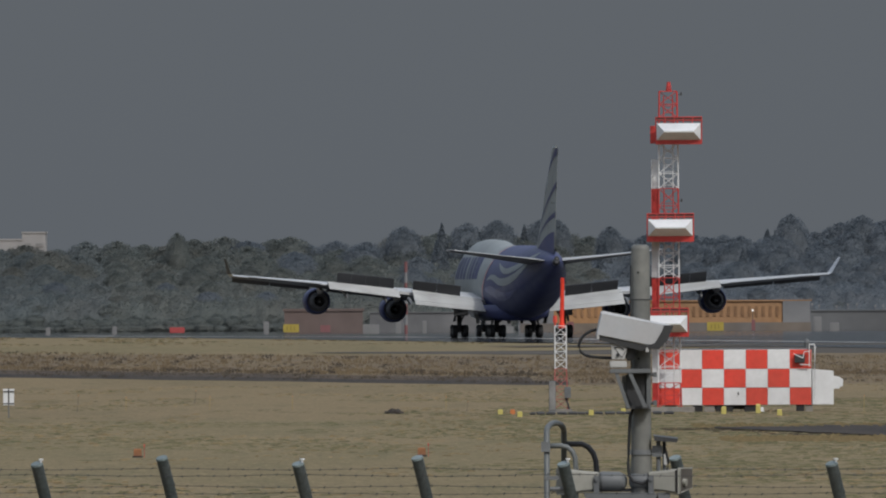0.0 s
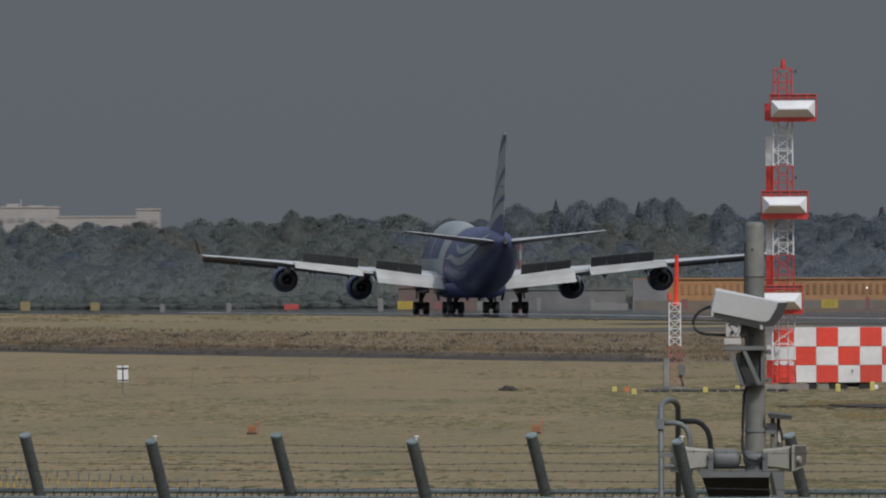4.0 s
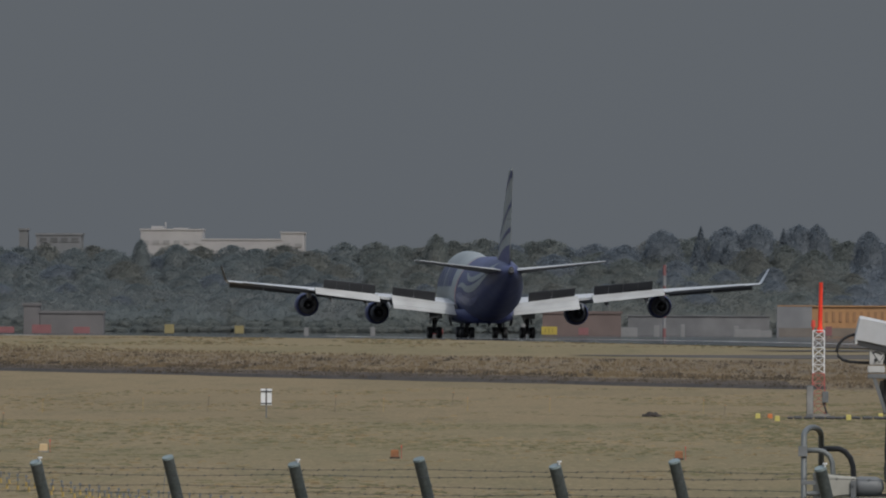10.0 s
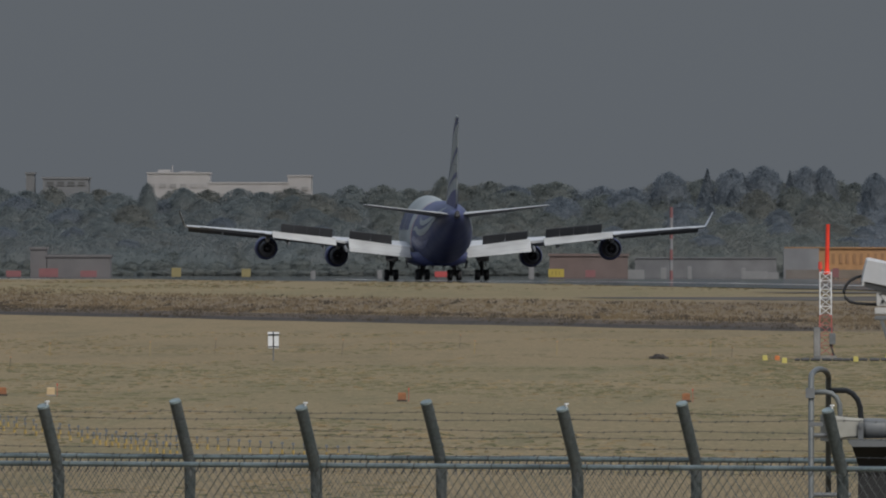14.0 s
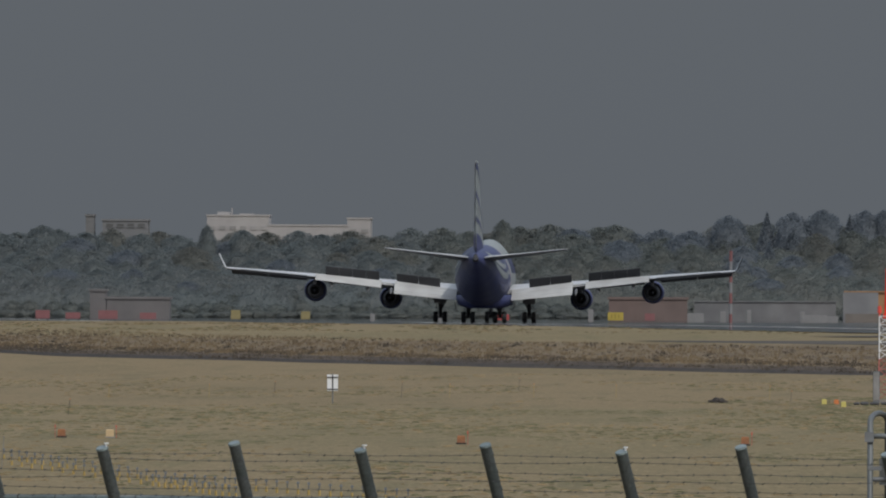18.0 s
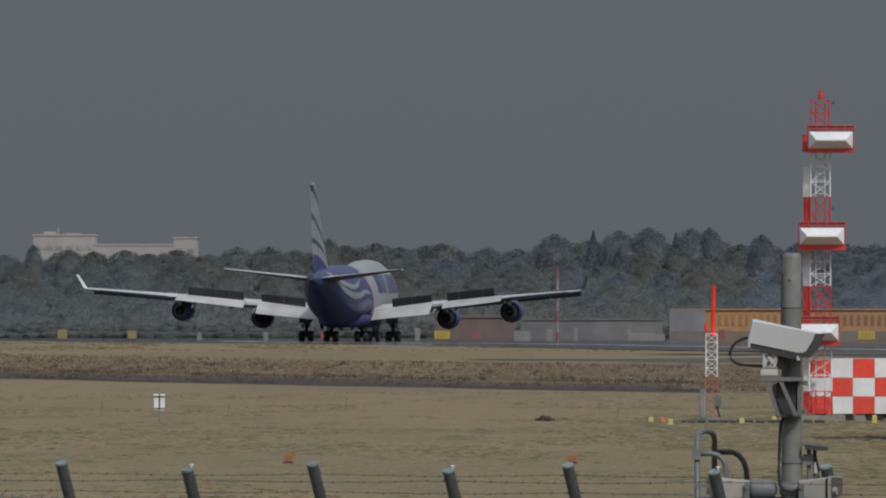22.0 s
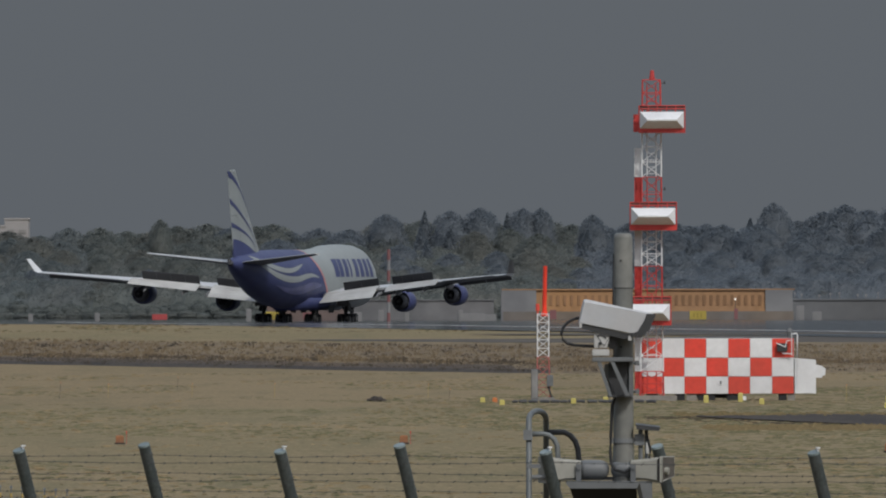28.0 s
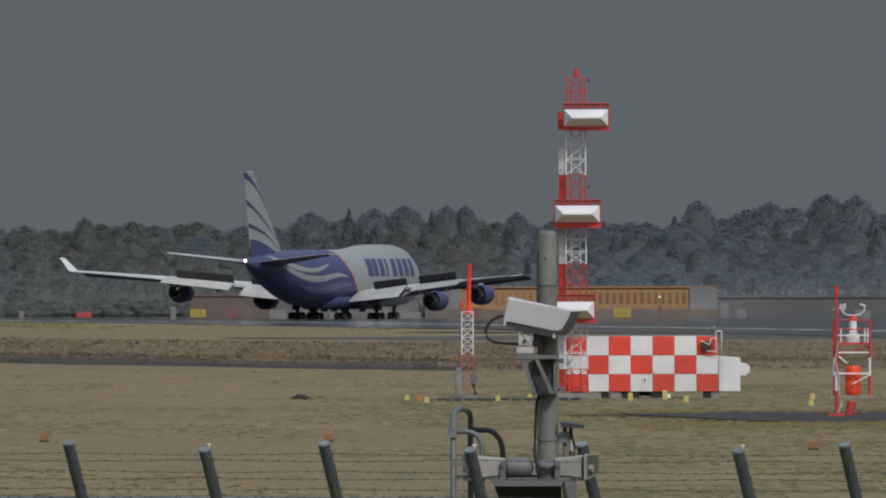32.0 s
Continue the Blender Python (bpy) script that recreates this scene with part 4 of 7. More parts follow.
        add("side_light", bm, DARK)


build_tower()


# ---- equipment shelter with red and white checks ----
def build_shelter():
    x0, x1, y0, y1, z0, z1 = 11.77, 18.57, 1125.0, 1127.5, 0.29, 2.75
    sh = thing("equipment_shelter", ((x0 + x1) / 2, (y0 + y1) / 2, 0), "red and white chequered equipment shelter on low feet", "shelter")
    off = Vector((-(x0 + x1) / 2, -(y0 + y1) / 2, 0))

    def add(name, bm, m, label="", parent=sh, **kw):
        bmesh.ops.translate(bm, vec=off, verts=bm.verts[:])
        return part(name, bm, m, parent, label, **kw)
    body = add("body", made(box, ((x0 + x1) / 2, (y0 + y1) / 2, (z0 + z1) / 2), (x1 - x0, y1 - y0, z1 - z0)), WHITE, "steel box body")
    add("roof_edge", made(box, ((x0 + x1) / 2, (y0 + y1) / 2, z1 + 0.025), (x1 - x0 - 0.04, y1 - y0 - 0.04, 0.05)), GREY)
    w, h = (x1 - x0) / 7, 0.86
    levels = (0.29, 1.06, 1.89, 2.75)
    for i in range(7):
        for j in range(3):
            m = RED if (i + j) % 2 == 0 else WHITE
            if i == 6 and j == 2:
                continue
            bm = bmesh.new()
            box(bm, (x0 + (i + 0.5) * w, y0 - 0.015, (levels[j] + levels[j + 1]) / 2), (w - 0.02, 0.03, levels[j + 1] - levels[j] - 0.02))
            add("panel", bm, m, parent=body, bevel=0.006)
    # the open top corner with a railing and a black device
    add("recess_panel", made(box, (x1 - w / 2, y0 - 0.01, z1 - h / 2), (w - 0.02, 0.02, h - 0.02)), RED)
    bm = bmesh.new()
    rod(bm, (x1 - w + 0.18, y0 - 0.25, 2.55), (x1 - 0.38, y0 - 0.25, 2.36), 0.02)
    rod(bm, (x1 - 0.38, y0 - 0.25, 2.36), (x1 - 0.33, y0 - 0.25, 2.62), 0.02)
    rod(bm, (x1 - 0.34, y0 - 0.25, 2.64), (x1 - 0.06, y0 - 0.25, 2.66), 0.02)
    rod(bm, (x1 - w + 0.45, y0 - 0.25, 2.08), (x1 - 0.06, y0 - 0.25, 2.06), 0.02)
    rod(bm, (x1 - 0.1, y0 - 0.25, 1.98), (x1 - 0.1, y0 - 0.25, 3.0), 0.02)
    add("railing", bm, WHITE, "white pipe railing")
    add("device", made(box, (x1 - 0.52, y0 - 0.15, 2.34), (0.46, 0.2, 0.38)), DARK, "black box beside the railing", bevel=0.02)
    bm = bmesh.new()
    rod(bm, (x1 - 0.2, y0 + 0.2, z1), (x1 - 0.2, y0 + 0.2, z1 + 0.3), 0.1, 0.13, 10)
    rod(bm, (x1 - 0.2, y0 + 0.2, z1 + 0.3), (x1 - 0.2, y0 + 0.2, z1 + 0.46), 0.15, 0.06, 10)
    add("roof_vent", bm, GREY, "grey roof vent", smooth=False)
    bm = bmesh.new()
    pipe(bm, [(x1 - 0.05, y0 - 0.2, 2.95), (x1 + 0.12, y0 - 0.2, 2.97), (x1 + 0.15, y0 - 0.2, 2.85), (x1 + 0.13, y0 - 0.2, 0.5)], 0.035)
    add("downpipe", bm, WHITE, "white bent pipe on the end wall")
    bm = bmesh.new()
    prof = [(18.60, 0.29), (19.55, 0.29), (19.55, 1.79), (18.60, 1.87)]
    loft(bm, [[Vector((p, y0 + 0.1, q)) for p, q in prof], [Vector((p, y1 - 0.3, q)) for p, q in prof]])
    ac = add("air_conditioner", bm, WHITE, "white air-conditioning unit", bevel=0.02)
    bm = bmesh.new()
    prof = [(19.55, 1.0), (19.82, 1.0), (19.84, 1.09), (19.96, 1.1), (19.98, 1.4), (19.82, 1.52), (19.55, 1.58)]
    loft(bm, [[Vector((p, y0 + 0.3, q)) for p, q in prof], [Vector((p, y1 - 0.6, q)) for p, q in prof]])
    add("hood", bm, WHITE, parent=ac)
    for x, wd, m in ((13.52, 0.44, BLACK), (14.04, 0.46, CONCRETE), (14.7, 0.75, BLACK), (15.85, 0.5, BLACK), (18.07, 0.36, BLACK), (12.3, 0.5, CONCRETE), (18.46, 0.32, CONCRETE)):
        add("foot", made(box, (x, y0 + 0.35, 0.09), (wd, 0.6, 0.42)), m, bevel=0.02)
    add("underframe", made(box, (15.2, y0 + 0.6, 0.20), (1.9, 0.3, 0.20)), BLACK, "dark panel under the shelter")
    bm = bmesh.new()
    box(bm, (15.30, y0 - 0.04, 0.80), (0.16, 0.02, 0.24))
    pl = add("notice_plate", bm, WHITE, "small pale plate", parent=body)
    add("mark", made(box, (15.32, y0 - 0.055, 0.80), (0.06, 0.01, 0.13)), DARK, parent=pl)


build_shelter()


# ---- monitor mast ----
def build_mast():
    c, y = 7.44, 1123
    m = thing("monitor_mast", (c, y, 0), "slim red and white lattice mast with a red whip aerial", "antenna mast")
    part("base_slab", made(box, (0, 0, 0.06), (1.0, 0.9, 0.2)), CONCRETE, m)
    bm = bmesh.new()
    lattice(bm, 0, 0, 0.15, 1.95, 0.62, 0.5, 4, 0.026)
    part("lattice_section", bm, paint("faded_mast_red", (0.36, 0.10, 0.09), 0.6, scale=6, vary=0.2), m, "faded red lattice foot")
    bm = bmesh.new()
    lattice(bm, 0, 0, 1.95, 3.85, 0.5, 0.5, 5, 0.026)
    part("lattice_section", bm, WHITE, m, "white lattice section")
    bm = bmesh.new()
    rod(bm, (0.06, 0, 3.8), (0.1, 0, 5.97), 0.1, 0.085, 12)
    rod(bm, (0.06, 0, 3.75), (0.06, 0, 3.95), 0.16, 0.14, 12)
    part("aerial", bm, paint("bright_red_plastic", (0.75, 0.05, 0.025), 0.4, scale=3), m, "bright red tube aerial", smooth=False)
    bm = bmesh.new()
    rod(bm, (-0.24, -0.1, 3.85), (-0.24, -0.1, 4.0), 0.04, 0.04, 8)
    rod(bm, (-0.24, -0.1, 4.0), (-0.24, -0.1, 4.3), 0.1, 0.08, 10)
    part("lamp", bm, RED, m, "red obstruction lamp")
    cb = part("cabinet", made(box, (-0.38, -0.35, 0.72), (0.3, 0.3, 1.4)), GREY, m, "grey electrical cabinet", bevel=0.02)
    part("cabinet_door", made(box, (-0.38, -0.512, 0.75), (0.25, 0.02, 1.2)), paint("grey_cabinet_door", (0.22, 0.222, 0.22), 0.5, scale=12), cb)
    part("small_cabinet", made(box, (0.3, -0.35, 0.9), (0.28, 0.25, 0.5)), GREY, m, bevel=0.02)
    bm = bmesh.new()
    pipe(bm, [(0.2, -0.35, 0.7), (0.3, -0.35, 0.4), (0.42, -0.35, 0.05)], 0.04)
    part("conduit", bm, DARK, m)


build_mast()




DULL_ORANGE = paint("faded_orange_plastic", (0.25, 0.10, 0.038), 0.6, scale=8, vary=0.2, second=(0.18, 0.085, 0.045))


# ---- instrument stand and striped pole at the far end of the shelter ----
def build_stand():
    x0, x1, y = 23.55, 25.1, 1117.0
    s = thing("instrument_stand", ((x0 + x1) / 2, y, 0), "red and white pipe stand with a weather instrument", "instrument stand")
    w = (x1 - x0) / 2
    part("base_slab", made(box, (0, 0, 0.05), (2.0, 2.0, 0.18)), CONCRETE, s)
    for sx in (-1, 1):
        for sy in (-1, 1):
            bm = bmesh.new()
            rod(bm, (sx * w, sy * 0.7, 0.1), (sx * w, sy * 0.7, 1.0), 0.05, 0.05, 8)
            rod(bm, (sx * w, sy * 0.7, 1.8), (sx * w, sy * 0.7, 3.45), 0.05, 0.042, 8)
            leg = part("leg", bm, CRIMSON, s)
            bm = bmesh.new()
            rod(bm, (sx * w, sy * 0.7, 1.0), (sx * w, sy * 0.7, 1.8), 0.05, 0.05, 8)
            part("white_band", bm, WHITE, leg)
    for p, q, r in (((-w, -0.7, 2.02), (w, -0.7, 2.02), 0.035), ((-w, -0.7, 1.1), (w, -0.7, 1.1), 0.035), ((-w, 0.7, 1.1), (w, 0.7, 1.1), 0.035), ((-w, -0.7, 2.0), (-w + 0.55, -0.7, 1.55), 0.03), ((w, -0.7, 1.05), (w - 0.75, -0.7, 0.65), 0.03)):
        part("brace", made(rod, p, q, r), WHITE, s, "white pipe brace")
    part("deck", made(box, (0, 0, 2.42), (x1 - x0 + 0.1, 1.5, 0.1)), CRIMSON, s, "red grating deck")
    bm = bmesh.new()
    for z in (3.05, 3.45):
        for sy in (-0.7, 0.7):
            rod(bm, (-w, sy, z), (w, sy, z), 0.03)
        for sx in (-w, w):
            rod(bm, (sx, -0.7, z), (sx, 0.7, z), 0.03)
    rod(bm, (-w, -0.7, 1.85), (w, -0.6, 2.3), 0.035)
    part("railing", bm, CRIMSON, s, "dark red railing")
    bm = bmesh.new()
    for x in (-0.5, 0.1, 0.55, 0.68):
        rod(bm, (x, -0.7, 2.45), (x, -0.7, 3.1), 0.03)
    rod(bm, (-w, -0.72, 2.78), (w, -0.72, 2.78), 0.03)
    part("upright", bm, WHITE, s)
    bm = bmesh.new()
    rod(bm, (0.05, 0, 2.45), (0.05, 0, 2.85), 0.3, 0.28, 14)
    rod(bm, (0.05, 0, 2.85), (0.05, 0, 3.45), 0.17, 0.15, 14)
    inst = part("instrument", bm, WHITE, s, "white instrument housing")
    part("cap", made(rod, (0.05, 0, 3.45), (0.05, 0, 3.65), 0.18, 0.15, 12), RED, inst, "red cap")
    bm = bmesh.new()
    for sx in (-1, 1):
        pipe(bm, [(0.05, 0, 3.66), (0.05 + sx * 0.32, 0, 3.70), (0.05 + sx * 0.50, 0, 3.88), (0.05 + sx * 0.52, 0, 4.12)], 0.024)
        box(bm, (0.05 + sx * 0.43, 0, 4.12), (0.26, 0.1, 0.07), pose(0, 0, 0, 0, sx * 20, 0).to_3x3())
    part("sensor_arm", bm, WHITE, inst, "white forked sensor arms")
    bm = bmesh.new()
    prof = ((0.28, 0.0), (0.34, 0.12), (0.36, 0.4), (0.33, 0.62), (0.36, 0.9), (0.34, 1.2), (0.28, 1.3))
    loft(bm, [[Vector((r * math.cos(q), r * math.sin(q), z)) for q in [2 * math.pi * k / 16 for k in range(16)]] for r, z in prof])
    d = new("buoy_drum", finish("buoy_drum", bm, paint("orange_red_plastic", (0.74, 0.065, 0.025), 0.45, scale=3)))
    d.matrix_basis = pose(24.36, y - 0.2, 0.14)
    tagged(d, "orange-red ribbed plastic drum under the stand", "drum")

    p = thing("striped_pole", (20.68, 977, 0), "red and white striped pole with a red lamp", "pole")
    for k, (z0, z1, m) in enumerate(((0.1, 1.0, CRIMSON), (1.0, 1.75, WHITE), (1.75, 2.85, CRIMSON), (2.85, 3.6, CRIMSON), (3.6, 4.7, CRIMSON))):
        part("pole_band", made(rod, (0, 0, z0), (0, 0, z1), 0.075 if k < 3 else 0.055, 0.07 if k < 3 else 0.05, 10), m, p)
    part("lamp", made(rod, (0, 0, 4.7), (0, 0, 5.05), 0.1, 0.09, 10), CRIMSON, p, "red lamp glass")
    part("foot_plate", made(box, (0, 0, 0.06), (0.6, 0.5, 0.14)), CRIMSON, p)
    bm = bmesh.new()
    rod(bm, (-0.12, 0, 4.12), (0.25, 0, 4.15), 0.025)
    box(bm, (0.24, 0, 4.22), (0.26, 0.14, 0.2), pose(0, 0, 0, 0, 15, 0).to_3x3())
    part("floodlight", bm, LIGHT_GREY, p, "small pale floodlight")
    bm = bmesh.new()
    rod(bm, (0, -0.08, 2.0), (0.06, -0.08, 1.4), 0.02)
    pipe(bm, [(0.06, -0.08, 2.9), (-0.05, -0.1, 2.2), (0.08, -0.1, 1.5), (0.1, -0.1, 0.9), (0.2, -0.1, 0.5), (0.05, -0.1, 0.15)], 0.03)
    part("cable", bm, LIGHT_GREY, p)
    bm = bmesh.new()
    rod(bm, (0.48, 0, 0.1), (0.58, 0, 0.62), 0.17, 0.17, 12)
    b = new("siren_horn", finish("siren_horn", bm, CRIMSON))
    b.matrix_basis = pose(20.68, 976.9, -0.02)
    tagged(b, "small red horn at the foot of the pole", "horn")


build_stand()


# ---- loose things on the grass ----
OCHRE = paint("weathered_yellow_plastic", (0.32, 0.23, 0.07), 0.6, scale=5)

def put_markers():
    for x, y, h, m in ((4.7, 1108, 0.30, 0), (5.25, 1112, 0.26, 1), (5.45, 1088, 0.30, 0), (8.6, 1100, 0.3, 0), (10.1, 1112, 0.3, 0), (14.4, 1104, 0.42, 0), (16.0, 1111, 0.5, 0), (16.55, 1086, 0.36, 0),
                       (21.3, 1056, 0.3, 0), (22.4, 1108, 0.34, 0), (24.7, 1052, 0.3, 0), (16.3, 1122, 0.25, 2)):
        bm = bmesh.new()
        loft(bm, [[Vector((sx * w, sy * w * 0.8, z)) for sx, sy in ((-1, -1), (1, -1), (1, 1), (-1, 1))] for z, w in ((0, 0.108), (h * 0.7, 0.103), (h * 0.8, 0.08))])
        ob = new("cable_marker", finish("cable_marker", bm, (PALE_YELLOW, ORANGE, WHITE)[m], bevel=0.008))
        ob.matrix_basis = pose(x, y, height(y))
        tagged(ob, ("pale yellow plastic cable marker on the grass", "orange plastic cable marker on the grass", "small white cable marker on the grass")[m], "marker", "cable markers on the grass")
    # thin yellow stakes
    for x, y, h, m in ((20.7, 1115, 0.7, 0), (26.1, 1100, 0.7, 0), (8.0, 1150, 0.7, 0), (10.9, 1140, 0.7, 0), (-4.6, 1160, 0.6, 0), (-8.4, 1165, 0.6, 0), (2.4, 1150, 0.6, 0), (-12.2, 1160, 0.6, 0),
                       (-23.0, 1150, 0.6, 0), (-27.3, 1140, 0.6, 0), (-20.2, 1158, 0.7, 1), (-14.3, 1150, 0.72, 1), (-25.8, 1010, 0.6, 1), (3.3, 1135, 0.45, 1), (-9.6, 1230, 0.6, 1), (-20.7, 735, 0.85, 2), (-13.1, 683, 0.75, 2)):
        bm = bmesh.new()
        rod(bm, (0, 0, 0), (0.02 if m == 0 else 0.06, 0, h), 0.011, 0.010, 6)
        ob = thing("stake", (x, y, height(y)), ("thin yellow stake in the grass", "thin dark stake in the grass", "thin pale grey stake in the grass")[m], "stake", "stakes in the grass")
        part("shaft", bm, (OCHRE, DARK, GREY)[m], ob)
        part("tip", made(rod, (0.02 if m == 0 else 0.06, 0, h), (0.02 if m == 0 else 0.06, 0, h + 0.05), 0.014, 0.012, 6), GREY if m == 2 else ORANGE, ob)
    # orange boxes with a little flag beside them
    for x, y, m, flag in ((-8.45, 840, 0, 1), (0.95, 838, 0, 1), (-22.4, 868, 0, -1), (-20.7, 866, 1, 1), (16.1, 795, 0, 1)):
        b = thing("light_fitting", (x, y, 0), "small orange ground light fitting on a dark plate" if m == 0 else "small tan ground light fitting on a plate", "ground light", "ground light fittings")
        part("plate", made(box, (0, 0, 0.03), (0.34, 0.36, 0.06)), SOIL if m == 0 else CONCRETE, b)
        bm = bmesh.new()
        loft(bm, [[Vector((sx * w, sy * w, z)) for sx, sy in ((-1, -1), (1, -1), (1, 1), (-1, 1))] for z, w in ((0.06, 0.135), (0.27, 0.13), (0.30, 0.10))])
        part("housing", bm, DULL_ORANGE if m == 0 else paint("tan_plastic", (0.50, 0.37, 0.21), 0.6), b)
        bm = bmesh.new()
        rod(bm, (flag * 0.22, 0, 0), (flag * 0.22, 0, 0.42), 0.008, 0.008, 6)
        box(bm, (flag * 0.22, 0, 0.40), (0.035, 0.02, 0.09))
        part("flag", bm, CRIMSON, b, "little red flag")
    # earth heap
    bm = bmesh.new()
    bmesh.ops.create_icosphere(bm, subdivisions=3, radius=1)
    for v in bm.verts:
        n = noise.noise(v.co * 2.2) * 0.35 + noise.noise(v.co * 6) * 0.15
        v.co = Vector((v.co.x * 0.42 * (1 + n), v.co.y * 0.4 * (1 + n), max(-0.05, v.co.z * 0.21 * (1 + 1.6 * n))))
    ob = new("earth_heap", finish("earth_heap", bm, SOIL))
    ob.matrix_basis = pose(0.05, 1121, 0.0)
    tagged(ob, "small heap of dark earth on the dry grass", "earth heap")
    # dark cable hose along the foot of the mast and tower
    for i in range(15):
        x = 6.1 + i * 0.42 + 0.08 * math.sin(i * 5.1)
        bm = bmesh.new()
        hl = 0.12 + 0.09 * abs(math.sin(i * 3.7))
        pipe(bm, [(-hl, 0, 0.06), (-hl * 0.7, 0, 0.075), (0, 0.02, 0.085), (hl * 0.7, 0, 0.075), (hl, 0, 0.06)], 0.06 + 0.025 * abs(math.sin(i * 1.3)), 8)
        ob = new("sandbag", finish("sandbag", bm, DARK, smooth=True))
        ob.matrix_basis = pose(x, 1106 + 0.4 * math.sin(i * 2.1), -0.02, 0, 0, 8 * math.sin(i * 1.7))
        tagged(ob, "dark sausage-shaped sandbag lying on the grass", "sandbag", "row of dark sandbags")
    # white two-leaf sign
    s = thing("field_sign", (-16.72, 1105, -0.13), "white two-leaf board on a thin post", "sign")
    part("post", made(rod, (0, 0, 0), (0, 0, 1.42), 0.03, 0.03, 8), GREY, s)
    for sx in (-1, 1):
        bm = bmesh.new()
        box(bm, (sx * 0.135, -0.04, 1.0), (0.2, 0.03, 0.5))
        leaf = part("leaf", bm, WHITE, s, "white leaf of the board")
        bm = bmesh.new()
        box(bm, (sx * 0.14, -0.05, 1.34), (0.22, 0.03, 0.09))
        part("top_strip", bm, WHITE, leaf)
        bm = bmesh.new()
        box(bm, (sx * 0.13, -0.05, 0.70), (0.22, 0.03, 0.05))
        part("bottom_strip", bm, WHITE, leaf)
    bm = bmesh.new()
    box(bm, (0, -0.075, 1.27), (0.48, 0.02, 0.055))
    box(bm, (0, -0.075, 0.745), (0.48, 0.02, 0.05))
    box(bm, (0, -0.05, 1.0), (0.05, 0.03, 0.6))
    part("dark_frame", bm, DARK, s)


put_markers()


def build_approach_lights():
    """Two rows of low frangible lights, yellow below and grey above."""
    first = None
    for line, n in ((((-21.9, 772), (-14.2, 672), (-7.6, 626)), 44), (((-20.6, 742), (-14.9, 671), (-12.0, 634)), 27)):
        for i in range(n):
            k = 2 * i / (n - 1)
            p, q = (line[0], line[1]) if k < 1 else (line[1], line[2])
            k = k if k < 1 else k - 1
            x, y = p[0] + (q[0] - p[0]) * k, p[1] + (q[1] - p[1]) * k
            if first is None:
                first = thing("approach_light", (x, y, 0), "low approach light, yellow stem under a grey head", "approach light", "rows of approach lights")
                part("stem", made(rod, (0, 0, 0), (0, 0, 0.14), 0.042, 0.026, 8), OCHRE, first)
                bm = bmesh.new()
                rod(bm, (0, 0, 0.14), (0, 0, 0.26), 0.018, 0.018, 6)
                rod(bm, (0, -0.06, 0.29), (0, 0.08, 0.29), 0.042, 0.034, 8)
                part("head", bm, GREY, first, "grey lamp head")
            else:
                copy_thing(first, pose(x, y, 0))


build_approach_lights()


def build_dark_strip():
    """A strip of dark, freshly turned earth beside the shelter."""
    bm = bmesh.new()
    n = 160
    near, far = [], []
    for i in range(n + 1):
        k = i / n
        x = 12.6 + 40 * k
        grow = min(1.0, k * 6)
        wob = [noise.noise(Vector((x * 0.5, e, 0))) * 9 + noise.noise(Vector((x * 2.3, e, 5))) * 7 + noise.noise(Vector((x * 6.0, e, 8))) * 4 for e in (3.1, 7.7)]
        near.append(bm.verts.new((x, 992 - 68 * grow + wob[0] * (0.3 + grow), 0.04)))
        far.append(bm.verts.new((x, 999 + 11 * grow + wob[1] * 0.6 - 6 * k, 0.04)))
    for i in range(n):
        bm.faces.new((near[i], near[i + 1], far[i + 1], far[i]))
    ob = new("turned_earth", finish("turned_earth", bm, SOIL))
    tagged(ob, "strip of dark turned earth in the grass", "earth", kind="structure")


build_dark_strip()


# ---- double airfield fence ----
def strand(j, lean, top):
    """Where the j-th barbed strand meets the bent arm."""
    down = 0.062 + 0.115 * j
    return lean * (1 - down / 0.385) + Vector((0, 0, top - down))


MESHWIRE = paint("dull_mesh_wire", (0.080, 0.088, 0.082), 0.6, 0.2, scale=20)
RAIL = paint("weathered_rail_steel", (0.175, 0.218, 0.222), 0.5, 0.15, scale=40, vary=0.2, second=(0.125, 0.158, 0.160))


